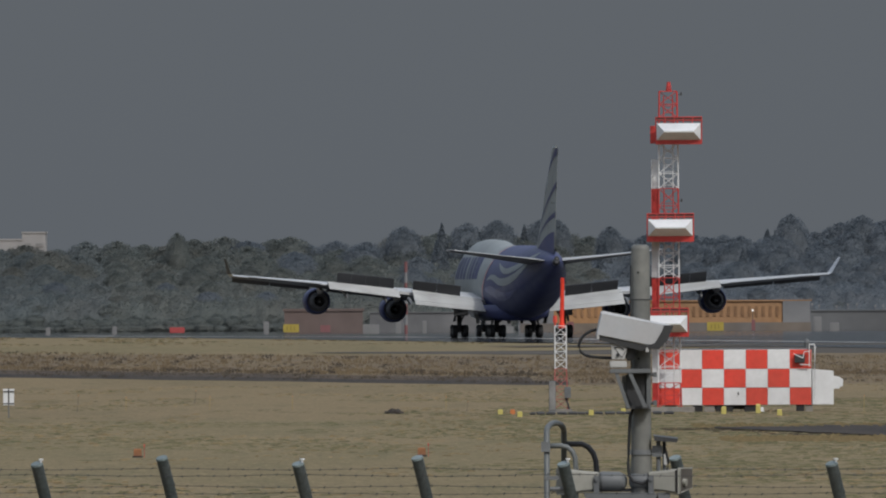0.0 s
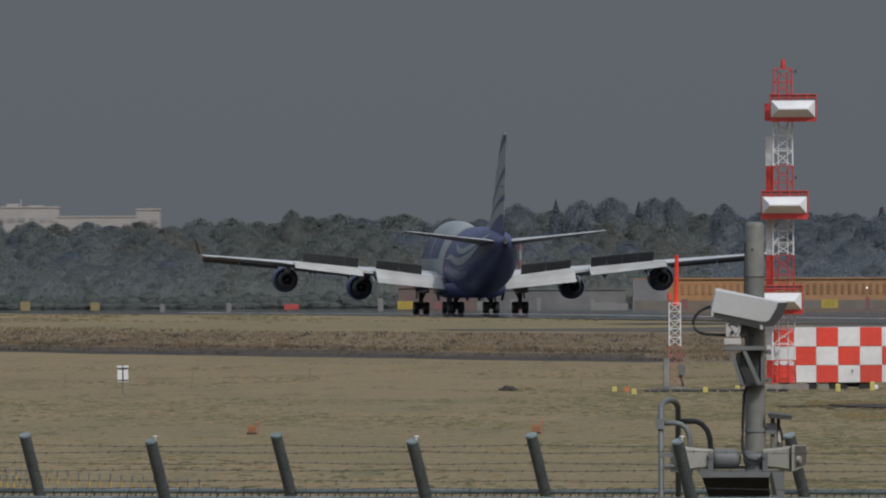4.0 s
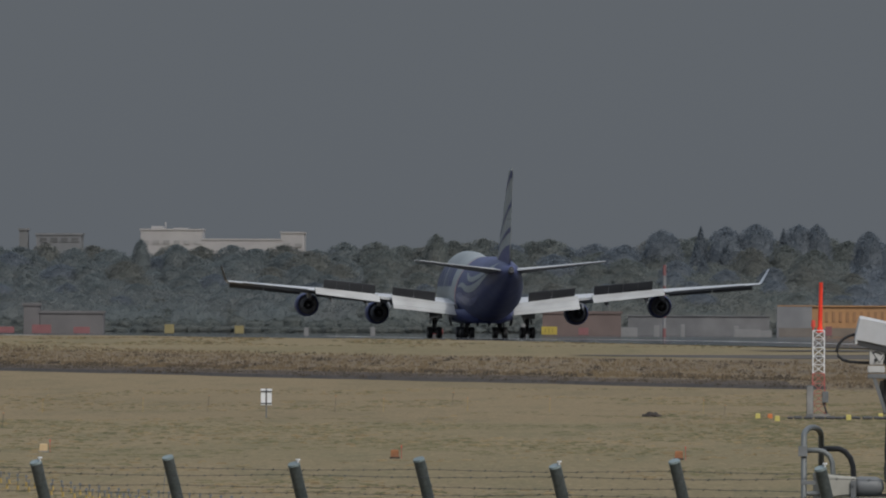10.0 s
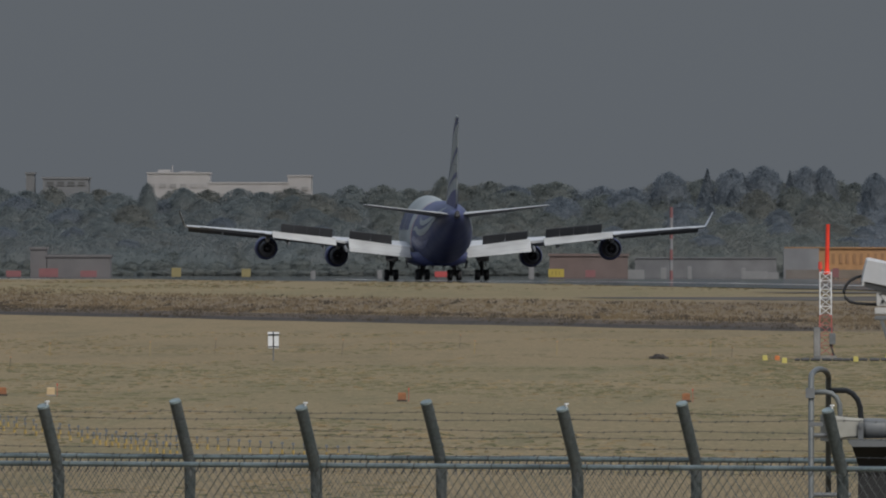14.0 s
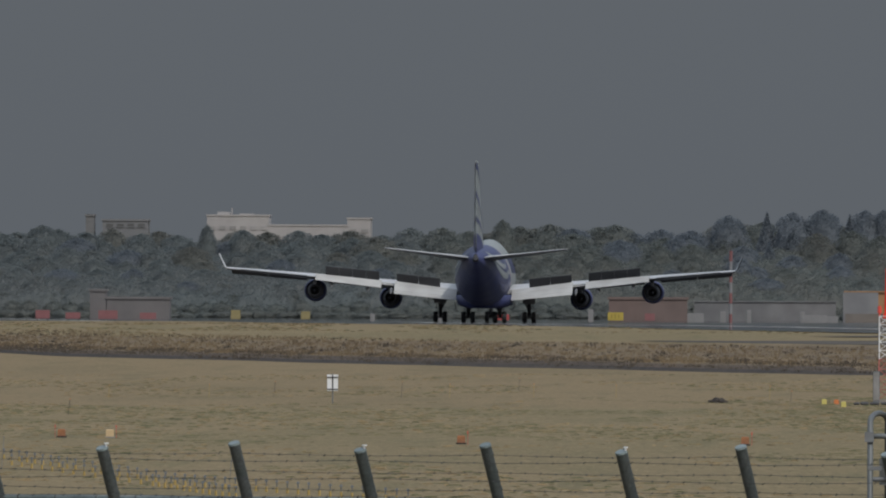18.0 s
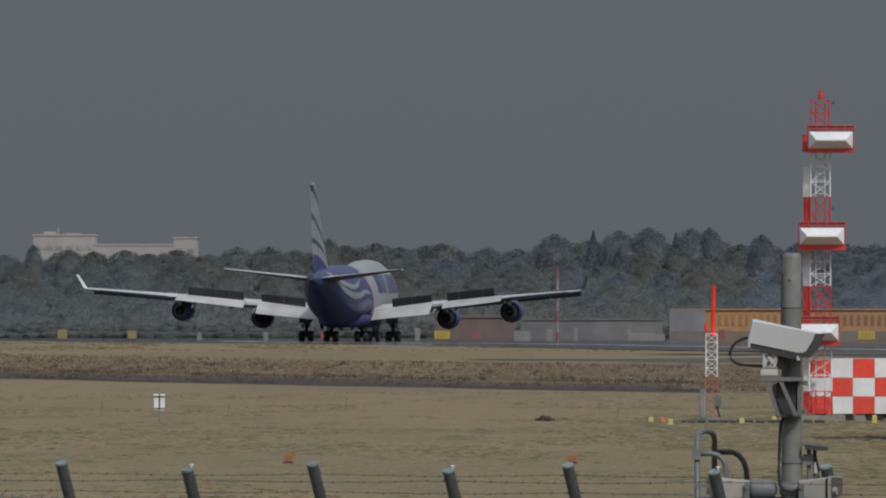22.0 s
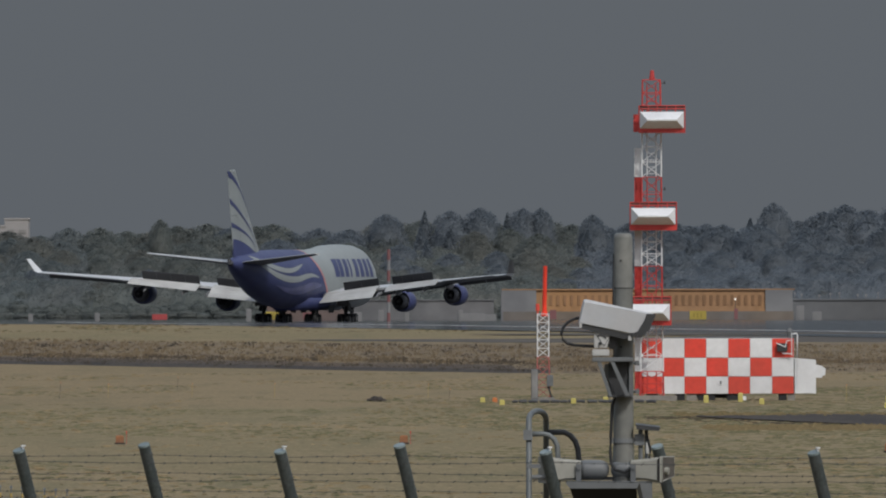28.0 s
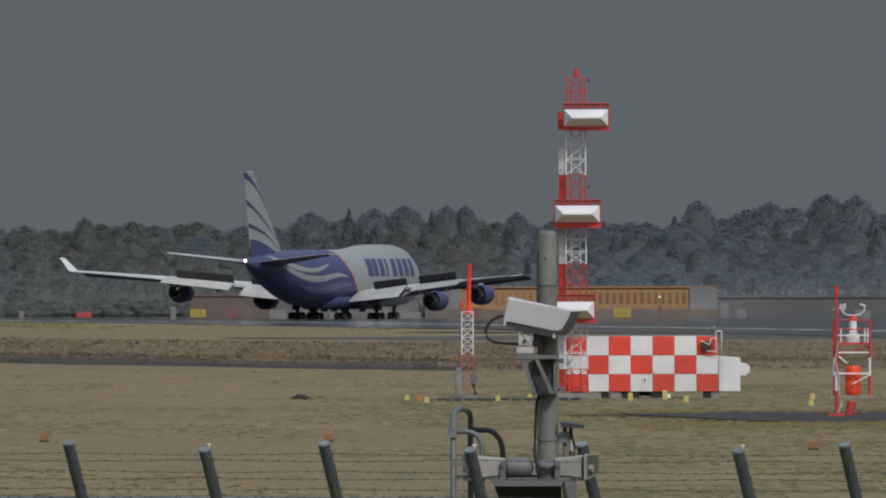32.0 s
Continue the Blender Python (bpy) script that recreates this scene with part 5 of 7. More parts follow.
def build_fences():
    d = Vector((math.cos(radians(33.5)), -math.sin(radians(33.5)), 0))
    lean = Vector((-0.552, -0.834, 0)) * 0.175
    for which, p0, k0, k1 in (("A", Vector((-0.600, 160.4, 0)), -4, 4), ("B", Vector((0.158, 165.5, 0)), -4, 4)):
        f = thing("fence", (p0.x, p0.y, height(p0.y)), "steel mesh fence topped with barbed wire" if which == "A" else "second steel mesh fence topped with barbed wire", "fence", "double airfield fence")
        p0 = p0 - lean
        gz = height(p0.y)
        f.matrix_basis = pose(p0.x, p0.y, gz)
        org = Vector((p0.x, p0.y, gz))
        top = 4.482 - gz
        for k in range(k0, k1 + 1):
            q = d * ((2.0 if which == "A" else 2.006) * k)
            jit = Vector((random.uniform(-0.003, 0.003), random.uniform(-0.003, 0.003), 0))
            bm = bmesh.new()
            pipe(bm, [q + Vector((0, 0, -0.5)), q + Vector((0, 0, top - 0.46)), q + Vector((0, 0, top - 0.40)) + (lean + jit) * 0.03, q + Vector((0, 0, top - 0.35)) + (lean + jit) * 0.13, q + lean + jit + Vector((0, 0, top))], 0.0385, 18)
            post = part("post", bm, POST, f, "dark coated pipe post with a bent top", smooth=False)
            bm = bmesh.new()
            rod(bm, q + lean + jit + Vector((0, 0, top - 0.004)), q + lean * 1.03 + jit + Vector((0, 0, top + 0.008)), 0.0405, 0.037, 18)
            part("cap", bm, RAIL, post, "weathered galvanised cap")
            bm = bmesh.new()
            for j in range(3):
                c = q + strand(j, lean, top)
                rod(bm, c - lean * 0.02 - Vector((0, 0, 0.004)), c + lean * 0.02 + Vector((0, 0, 0.004)), 0.0397, 0.0397, 16)
            tagged(part("wire_clip", bm, MESHWIRE, post), kind="stuff")
            if which == "A":
                bm = bmesh.new()
                c = q + lean + jit + Vector((0.026, -0.012, top + 0.012))
                rod(bm, c, c + Vector((0, 0, 0.02)), 0.006, 0.006, 6)
                rod(bm, c + Vector((0, 0, 0.016)), c + Vector((0, 0, 0.026)), 0.015, 0.015, 6)
                part("bolt", bm, WHITE, post)
        a, b = d * (2.0 * k0), d * (2.0 * k1)
        part("top_rail", made(rod, a + Vector((0, 0, top - 0.367)), b + Vector((0, 0, top - 0.367)), 0.0172, 0.0172, 12), RAIL, f, "weathered galvanised top rail")
        part("bottom_rail", made(rod, a + Vector((0, 0, 0.15)), b + Vector((0, 0, 0.15)), 0.016, 0.016, 8), RAIL, f)
        bm = bmesh.new()
        for i in range(int((b - a).length / 0.33)):
            c = a + d * (0.33 * (i + 0.4 + random.uniform(-0.12, 0.12))) + Vector((0, 0, top - 0.367))
            rod(bm, c - d * 0.004, c + d * 0.004, 0.0195, 0.0195, 10)
            rod(bm, c + Vector((0, 0, -0.016)), c + Vector((0, 0, -0.042)), 0.0035, 0.003, 5)
        tagged(part("rail_tie", bm, MESHWIRE, f, "dark wire ties round the rail"), kind="stuff")
        # barbed wire: two twisted strands with barbs
        for j in range(3):
            o = strand(j, lean, top)
            bm = bmesh.new()
            length = (b - a).length
            n = int(length / 0.12)
            pts = []
            for i in range(n + 1):
                p = a + d * (length * i / n) + o
                sag = 0.012 * math.sin(math.pi * ((i / n * (k1 - k0)) % 1.0))
                pts.append(p + Vector((0, 0, -sag + random.uniform(-0.0015, 0.0015))))
            pipe(bm, pts, 0.0017, 4)
            for p in pts:
                s = random.uniform(-0.008, 0.008)
                rod(bm, p + Vector((s, 0, -0.009)), p + Vector((-s, 0, 0.009)), 0.0017, 0.0017, 3)
                rod(bm, p + Vector((0.008, s, 0.006)), p + Vector((-0.008, -s, -0.006)), 0.0019, 0.0019, 3)
            part("barbed_wire", bm, DARK, f, "rusting barbed wire strand")
        # woven mesh under the rail
        vs, fs = [], []
        h0, h1 = top - 0.38, top - 1.9
        step = 0.066
        length = (b - a).length
        w = 0.0018
        nrm = Vector((0.552, 0.834, 0))
        for sgn in (1, -1):
            t = -1.5
            while t < length + 1.5:
                t0, t1 = t, t + sgn * (h0 - h1) * 0.75
                z0, z1 = h1, h0
                u0, u1 = min(max(t0, 0), length), min(max(t1, 0), length)
                if abs(u1 - u0) > 0.05:
                    q0 = z0 + (z1 - z0) * (u0 - t0) / (t1 - t0)
                    q1 = z0 + (z1 - z0) * (u1 - t0) / (t1 - t0)
                    p, q = a + d * u0 + Vector((0, 0, q0)) + nrm * (w * sgn - 0.044), a + d * u1 + Vector((0, 0, q1)) + nrm * (w * sgn - 0.044)
                    side = (d * -0.6 * sgn + Vector((0, 0, 0.8))).normalized() * w
                    n0 = len(vs)
                    for e in (p, q):
                        vs += [e + side, e - side * 0.5 + nrm * w, e - side * 0.5 - nrm * w]
                    fs += [(n0, n0 + 1, n0 + 4, n0 + 3), (n0 + 1, n0 + 2, n0 + 5, n0 + 4), (n0 + 2, n0, n0 + 3, n0 + 5)]
                t += step
        # twisted ends of the mesh along the rail
        woven = len(fs)
        for i in range(int(length / step)):
            c = a + d * (step * (i + 0.5)) + Vector((0, 0, h0 - 0.004)) - nrm * 0.044
            for sx in (-1, 1):
                n0 = len(vs)
                lo, hi = c + d * (0.016 * sx) - Vector((0, 0, 0.034)), c - d * (0.010 * sx) + Vector((0, 0, 0.006))
                wide = d * 0.0032
                vs += [lo + wide, lo - wide * 0.5 + nrm * 0.003, lo - wide * 0.5 - nrm * 0.003, hi + wide, hi - wide * 0.5 + nrm * 0.003, hi - wide * 0.5 - nrm * 0.003]
                fs += [(n0, n0 + 1, n0 + 4, n0 + 3), (n0 + 1, n0 + 2, n0 + 5, n0 + 4), (n0 + 2, n0, n0 + 3, n0 + 5)]
        me = bpy.data.meshes.new("wire_mesh")
        me.from_pydata([tuple(v) for v in vs], [], fs)
        me.materials.append(MESHWIRE)
        me.materials.append(DARK)
        me.polygons.foreach_set("material_index", [0 if i < woven else 1 for i in range(len(fs))])
        ob = new("wire_mesh", me)
        ob.parent = f
        tagged(ob, "woven diamond wire mesh", kind="stuff")


build_fences()


# ---- camera pole, loudspeakers and cabinet inside the fence ----
def build_camera_pole():
    Y = 125.8
    g = 2.14
    o = Vector((1.231, Y, g))

    def P(x, z, y=0.0):
        return Vector((x - o.x, y, z - g))
    POLE = paint("weathered_pole_paint", (0.150, 0.153, 0.142), 0.6, scale=25, vary=0.12, second=(0.122, 0.126, 0.118), mix_scale=4, bump=0.0006)
    pole = thing("camera_pole", tuple(o), "weathered grey steel pole with a domed cap", "pole")
    bm = bmesh.new()
    loft(bm, [[Vector((r * math.cos(q), r * math.sin(q), z - g)) for q in [2 * math.pi * k / 28 for k in range(28)]] for z, r in
              ((g - 0.3, 0.054), (4.64, 0.054), (4.72, 0.053), (4.76, 0.0500), (5.528, 0.0475), (5.532, 0.0485), (5.538, 0.0475), (5.78, 0.0465), (5.797, 0.042), (5.804, 0.03))])
    part("shaft", bm, POLE, pole, "grey pole shaft", smooth=True)
    part("seam", made(rod, (0, 0, 5.529 - g), (0, 0, 5.534 - g), 0.0488, 0.0488, 28), DARK, pole)
    for z in (5.667, 5.24):
        part("bolt_hole", made(rod, (-0.012, -0.0455, z - g), (-0.012, -0.049, z - g), 0.0055, 0.0055, 10), BLACK, pole)
    for z in (4.775,):
        bm = bmesh.new()
        rod(bm, (0, 0, z - 0.012 - g), (0, 0, z + 0.012 - g), 0.056, 0.056, 24)
        box(bm, (0.075, 0, z - g), (0.05, 0.03, 0.03))
        box(bm, (-0.06, -0.02, z - g), (0.02, 0.02, 0.026))
        part("clamp", bm, GREY, pole, "bolted clamp band")
    bm = bmesh.new()
    pipe(bm, [P(1.20, 5.02, -0.06), P(1.175, 4.95, -0.06), P(1.168, 4.8, -0.06), P(1.165, 4.72, -0.06), P(1.17, 4.66, -0.07), P(1.19, 4.63, -0.08), P(1.235, 4.62, -0.09), P(1.26, 4.635, -0.09)], 0.008, 8)
    pipe(bm, [P(1.185, 5.02, -0.05), P(1.18, 5.55, -0.03), P(1.183, 5.7, -0.02)], 0.003, 6)
    part("cable", bm, BLACK, pole, "black cable down the pole")

    # bracket and camera
    br = thing("camera_bracket", (1.231, Y, 5.0), "grey steel wall bracket clamped to the pole", "bracket")

    def Q(x, z, y=0.0):
        return Vector((x - 1.231, y, z - 5.0))
    part("top_plate", made(box, tuple(Q(1.178, 5.178, -0.10)), (0.205, 0.15, 0.022)), GREY, br, bevel=0.003)
    for y in (-0.17, -0.03):
        bm = bmesh.new()
        loft(bm, [[Q(1.10, 5.168, y), Q(1.118, 5.168, y), Q(1.175, 4.995, y), Q(1.158, 4.995, y)], [p + Vector((0, 0.012, 0)) for p in (Q(1.10, 5.168, y), Q(1.118, 5.168, y), Q(1.175, 4.995, y), Q(1.158, 4.995, y))]])
        loft(bm, [[Q(1.165, 5.168, y), Q(1.185, 5.168, y), Q(1.262, 4.998, y), Q(1.24, 4.998, y)], [p + Vector((0, 0.012, 0)) for p in (Q(1.165, 5.168, y), Q(1.185, 5.168, y), Q(1.262, 4.998, y), Q(1.24, 4.998, y))]])
        part("gusset", bm, GREY, br, "slanting flat-steel gusset")
    part("back_box", made(box, tuple(Q(1.205, 5.08, -0.07)), (0.10, 0.045, 0.17)), DARK, br, "dark terminal box", bevel=0.004)
    part("side_plate", made(box, tuple(Q(1.268, 5.085, -0.06)), (0.02, 0.1, 0.19)), GREY, br)
    part("lower_plate", made(box, tuple(Q(1.21, 4.998, -0.08)), (0.115, 0.1, 0.014)), DARK, br)
    for z in (5.16, 5.02):
        bm = bmesh.new()
        rod(bm, Q(1.27, z, -0.03), Q(1.31, z, -0.03), 0.008)
        box(bm, tuple(Q(1.30, z, -0.03)), (0.02, 0.04, 0.024))
        part("bolt", bm, GREY, br)
    part("conduit_box", made(box, tuple(Q(1.155, 5.11, 0.02)), (0.04, 0.06, 0.09)), LIGHT_GREY, br, bevel=0.006)

    HOUSE = paint("pale_grey_housing", (0.38, 0.395, 0.415), 0.35, scale=40, vary=0.03, second=(0.37, 0.375, 0.385), mix_scale=6)
    cm = thing("security_camera", (1.18, Y, 5.19), "pale grey weatherproof camera housing with a sunshield", "security camera")

    def R(x, z, y=0.0):
        return Vector((x - 1.18, y, z - 5.19))
    bm = bmesh.new()
    side = [(1.008, 5.357), (1.022, 5.430), (1.033, 5.474), (1.046, 5.477), (1.345, 5.412), (1.382, 5.404), (1.352, 5.335), (1.322, 5.297), (1.262, 5.298)]
    for y0, y1 in ((-0.185, -0.04),):
        inset = 0.014
        c = (1.18, 5.38)
        mid = [R(x, z) for x, z in side]
        ring0 = [R(x + (c[0] - x) * 0.03, z + (c[1] - z) * 0.16, y0) for x, z in side]
        loft(bm, [ring0, [m + Vector((0, y0 + inset, 0)) for m in mid], [m + Vector((0, y1 - inset, 0)) for m in mid], [R(x + (c[0] - x) * 0.03, z + (c[1] - z) * 0.16, y1) for x, z in side]])
    body = part("sunshield", bm, HOUSE, cm, "pale sunshield")
    # floor strip takes a dark colour for the shade below the housing
    bm = bmesh.new()
    ud = [(1.012, 5.362), (1.26, 5.302), (1.262, 5.283), (1.235, 5.278), (1.03, 5.330), (1.010, 5.345)]
    loft(bm, [[R(x, z, -0.176) for x, z in ud], [R(x, z, -0.05) for x, z in ud]])
    part("underside", bm, DARK, cm, "housing floor, dark for its shade")
    bm = bmesh.new()
    vs = [(1.386, 5.404), (1.392, 5.400), (1.358, 5.325), (1.318, 5.286), (1.268, 5.286), (1.262, 5.300), (1.300, 5.318), (1.335, 5.375), (1.345, 5.404)]
    loft(bm, [[R(x, z, -0.191) for x, z in vs], [R(x, z, -0.034) for x, z in vs]])
    part("visor", bm, DARK, cm, "dark front visor")
    part("catch", made(box, tuple(R(1.262, 5.283, -0.18)), (0.016, 0.02, 0.022)), LIGHT_GREY, cm)
    part("catch", made(box, tuple(R(1.018, 5.348, -0.18)), (0.012, 0.02, 0.02)), LIGHT_GREY, cm)
    bm = bmesh.new()
    head = [(1.085, 5.315), (1.165, 5.295), (1.155, 5.270), (1.150, 5.235), (1.085, 5.235)]
    loft(bm, [[R(x, z, -0.165) for x, z in head], [R(x, z, -0.06) for x, z in head]])
    mount = part("tilt_head", bm, LIGHT_GREY, cm, "white tilting mount", bevel=0.003)
    bm = bmesh.new()
    pipe(bm, [R(1.10, 5.292, -0.168), R(1.115, 5.300, -0.168), R(1.135, 5.294, -0.168), R(1.145, 5.284, -0.168)], 0.004, 6)
    rod(bm, R(1.115, 5.258, -0.166), R(1.115, 5.258, -0.175), 0.009, 0.009, 8)
    rod(bm, R(1.095, 5.302, -0.166), R(1.135, 5.245, -0.168), 0.0016, 0.0016, 5)
    rod(bm, R(1.135, 5.245, -0.166), R(1.16, 5.288, -0.168), 0.0016, 0.0016, 5)
    part("clamp_screw", bm, DARK, mount)
    part("foot_block", made(box, tuple(R(1.118, 5.212, -0.11)), (0.085, 0.11, 0.034)), LIGHT_GREY, mount, bevel=0.004)
    part("knuckle", made(box, tuple(R(1.175, 5.265, -0.10)), (0.05, 0.07, 0.07)), DARK, mount, bevel=0.01)
    bm = bmesh.new()
    pipe(bm, [R(1.012, 5.385, -0.1), R(0.985, 5.378, -0.1), R(0.955, 5.362, -0.1), R(0.932, 5.335, -0.1), R(0.923, 5.305, -0.1), R(0.93, 5.278, -0.1), R(0.952, 5.258, -0.1), R(0.985, 5.25, -0.1), R(1.03, 5.246, -0.1), R(1.09, 5.243, -0.1)], 0.0075, 10)
    part("cable_loop", bm, BLACK, cm, "black looped cable")

    # flat lamp on a stem
    fl = thing("flood_lamp", (1.34, Y, 4.66), "small dark flat lamp on a short stem", "lamp")

    def L(x, z, y=0.0):
        return Vector((x - 1.34, y, z - 4.66))
    bm = bmesh.new()
    loft(bm, [[L(1.292, 4.856, -0.08), L(1.412, 4.842, -0.08), L(1.408, 4.823, -0.08), L(1.296, 4.832, -0.08)], [L(1.292, 4.862, 0.08), L(1.412, 4.848, 0.08), L(1.408, 4.829, 0.08), L(1.296, 4.838, 0.08)]])
    part("lamp_head", bm, DARK, fl, "dark lamp head")
    bm = bmesh.new()
    rod(bm, L(1.316, 4.60, 0.0), L(1.316, 4.835, 0.0), 0.011)
    rod(bm, L(1.345, 4.60, 0.0), L(1.345, 4.835, 0.0), 0.009)
    box(bm, tuple(L(1.31, 4.78, -0.01)), (0.05, 0.03, 0.055))
    part("stem", bm, GREY, fl)
    bm = bmesh.new()
    pipe(bm, [L(1.34, 4.825, -0.03), L(1.35, 4.79, -0.03), L(1.365, 4.73, -0.03), L(1.36, 4.69, -0.03), L(1.345, 4.66, -0.03)], 0.006, 8)
    part("cable", bm, BLACK, fl)
    part("sensor", made(box, tuple(L(1.35, 4.74, -0.02)), (0.018, 0.02, 0.06)), LIGHT_GREY, fl, bevel=0.004)

    # loudspeakers
    CREAM = paint("cream_speaker_paint", (0.27, 0.27, 0.245), 0.5, scale=30, vary=0.06, second=(0.235, 0.235, 0.21), mix_scale=5)
    for nm, x0, x1, flip in (("a", 1.16, 0.855, -1), ("b", 1.168, 1.425, 1)):
        sp = thing("horn_speaker", ((x0 + x1) / 2, Y - 0.02, 4.615), "cream horn loudspeaker with a grey driver", "loudspeaker", "pair of horn loudspeakers")
        cx, zz = (x0 + x1) / 2, 4.632
        xa = x0 + (x1 - x0) * (0.46 if flip < 0 else 0.38)

        def S(x, z, y):
            return Vector((x - cx, y, z - 4.615))
        bm = bmesh.new()
        rings = []
        for x, r in ((x0, 0.012), (x0 + flip * 0.012, 0.036), (x0 + flip * 0.04, 0.047), (xa - flip * 0.02, 0.049), (xa, 0.045)):
            rings.append([S(x, zz + r * math.cos(q), r * math.sin(q)) for q in [2 * math.pi * k / 20 for k in range(20)]])
        loft(bm, rings)
        part("driver", bm, GREY, sp, "grey cylindrical driver", smooth=True)
        bm = bmesh.new()
        rings = []
        for x, hy, hz, dz in ((xa, 0.045, 0.046, 0.0), (xa + (x1 - xa) * 0.5, 0.055, 0.053, 0.0), (x1 - flip * 0.03, 0.062, 0.062, -0.002), (x1, 0.075, 0.062, -0.002)):
            rings.append([S(x, zz + dz + hz * b, hy * a) for a, b in ((-1, -0.8), (-0.8, -1), (0.8, -1), (1, -0.8), (1, 0.8), (0.8, 1), (-0.8, 1), (-1, 0.8))])
        loft(bm, rings)
        part("horn", bm, CREAM, sp, "cream flared horn")
        # the mouth opens aslant, towards the fence
        skew = 0.075 if flip > 0 else 0.05
        outer, rim, inner, deep = [], [], [], []
        for a, b in ((-1, -1), (1, -1), (1, 1), (-1, 1)):
            outer.append(S(x1 - flip * 0.004, zz + 0.060 * b, 0.068 * a))
            xr = x1 + flip * (0.022 + skew * 0.5 * a)
            low = 0.55 if flip > 0 and a > 0 and b < 0 else 1.0
            rim.append(S(xr, zz + 0.066 * b * low, 0.085 * a))
            inner.append(S(xr - flip * 0.001, zz + 0.060 * b * low, 0.079 * a))
            deep.append(S(x1 - flip * 0.05, zz + 0.03 * b, 0.035 * a))
        bm = bmesh.new()
        loft(bm, [outer, rim, inner], cap=False)
        mouth = part("mouth", bm, CREAM, sp, "flared rim of the horn")
        # the right horn's throat is coloured dark for the shade inside it
        part("throat", made(loft, [inner, deep]), paint("shaded_speaker_throat", (0.075, 0.068, 0.06), 0.7, scale=20) if flip > 0 else CREAM, mouth, "dull brown throat with shade painted in" if flip > 0 else "")
        bm = bmesh.new()
        box(bm, tuple(S(xa + flip * 0.012, 4.60, -0.062)), (0.026, 0.008, 0.12))
        box(bm, tuple(S(xa + flip * 0.012, 4.60, 0.062)), (0.026, 0.008, 0.12))
        rod(bm, S(xa + flip * 0.012, zz + 0.01, -0.075), S(xa + flip * 0.012, zz + 0.01, 0.075), 0.010, 0.010, 8)
        part("yoke", bm, GREY, sp, "grey mounting yoke")
        if flip > 0:
            part("phase_plug", made(rod, tuple(S(x1 - 0.03, zz, -0.0)), tuple(S(x1 + 0.030, zz - 0.008, -0.02)), 0.020, 0.018, 12), CREAM, sp)

    # cabinet under the loudspeakers
    cab = thing("control_cabinet", (1.14, Y, g), "dark fronted control cabinet under a grey canopy", "cabinet")

    def C(x, z, y=0.0):
        return Vector((x - 1.14, y, z - g))
    bm = bmesh.new()
    lip = [(0.947, 4.575), (1.30, 4.575), (1.305, 4.562), (1.295, 4.540), (0.965, 4.540), (0.947, 4.560)]
    loft(bm, [[C(x, z, -0.2) for x, z in lip], [C(x, z, 0.16) for x, z in lip]])
    part("canopy", bm, GREY, cab, "grey sheet canopy")
    bm = bmesh.new()
    loft(bm, [[C(0.965, 4.54, -0.16), C(1.295, 4.54, -0.16), C(1.295, 4.54, 0.12), C(0.965, 4.54, 0.12)], [C(0.995, 4.45, -0.06), C(1.30, 4.45, -0.06), C(1.30, 4.45, 0.12), C(0.995, 4.45, 0.12)], [C(0.995, g, -0.06), C(1.30, g, -0.06), C(1.30, g, 0.12), C(0.995, g, 0.12)]])
    part("body", bm, BLACK, cab, "black recessed front")
    part("side_post", made(box, tuple(C(1.34, (4.575 + g) / 2, 0.0)), (0.065, 0.12, 4.575 - g)), GREY, cab, "grey side post")
    bm = bmesh.new()
    loft(bm, [[C(1.29, 4.565, -0.2), C(1.31, 4.565, -0.2), C(1.335, 4.45, -0.1), C(1.315, 4.45, -0.1)], [C(1.29, 4.565, -0.18), C(1.31, 4.565, -0.18), C(1.335, 4.45, -0.08), C(1.315, 4.45, -0.08)]])
    part("stay", bm, GREY, cab)
    bm = bmesh.new()
    box(bm, tuple(C(1.12, 4.588, 0.0)), (0.52, 0.05, 0.016))
    part("speaker_bar", bm, DARK, cab, "dark bar that carries the loudspeakers")

    # ladder hand rails
    ld = thing("ladder_rail", (0.80, Y, g), "grey bent-pipe hand rails of a ladder", "hand rail")

    def H(x, z, y=0.0):
        return Vector((x - 0.80, y, z - g))

    def arch(x0, x1, zt, low0, low1, y0, y1, r):
        """Pipe up on one side, over and down on the other."""
        pts = [H(x0, low0, y0)]
        rad = (x1 - x0) / 2
        for i in range(13):
            q = math.pi * (1 - i / 12)
            pts.append(H((x0 + x1) / 2 + rad * math.cos(q), zt - rad + rad * math.sin(q), y0 + (y1 - y0) * i / 12))
        return pts + [H(x1, low1, y1)]
    HAND = paint("grey_hand_rail", (0.115, 0.128, 0.132), 0.5, scale=40, vary=0.08)
    part("hoop", made(pipe, arch(0.762, 0.85, 4.922, g, 4.3, -0.05, 0.35, 0.02), 0.0145, 12), HAND, ld, "tall grey hoop", smooth=True)
    bm = bmesh.new()
    pipe(bm, [H(0.75, 4.808, -0.05), H(0.83, 4.81, -0.05), H(0.862, 4.803, -0.05), H(0.888, 4.782, -0.05), H(0.902, 4.75, -0.05), H(0.906, 4.70, -0.05), H(0.906, g, -0.05)], 0.0130, 12)
    part("grab_rail", bm, HAND, ld, smooth=True)
    bm = bmesh.new()
    pipe(bm, [H(0.85, 4.815, 0.35), H(0.94, 4.815, 0.35), H(0.97, 4.80, 0.35), H(0.995, 4.77, 0.35), H(1.008, 4.73, 0.35), H(1.012, 4.68, 0.35), H(1.012, g, 0.35)], 0.0140, 12)
    part("grab_rail", bm, DARK, ld, smooth=True)
    bm = bmesh.new()
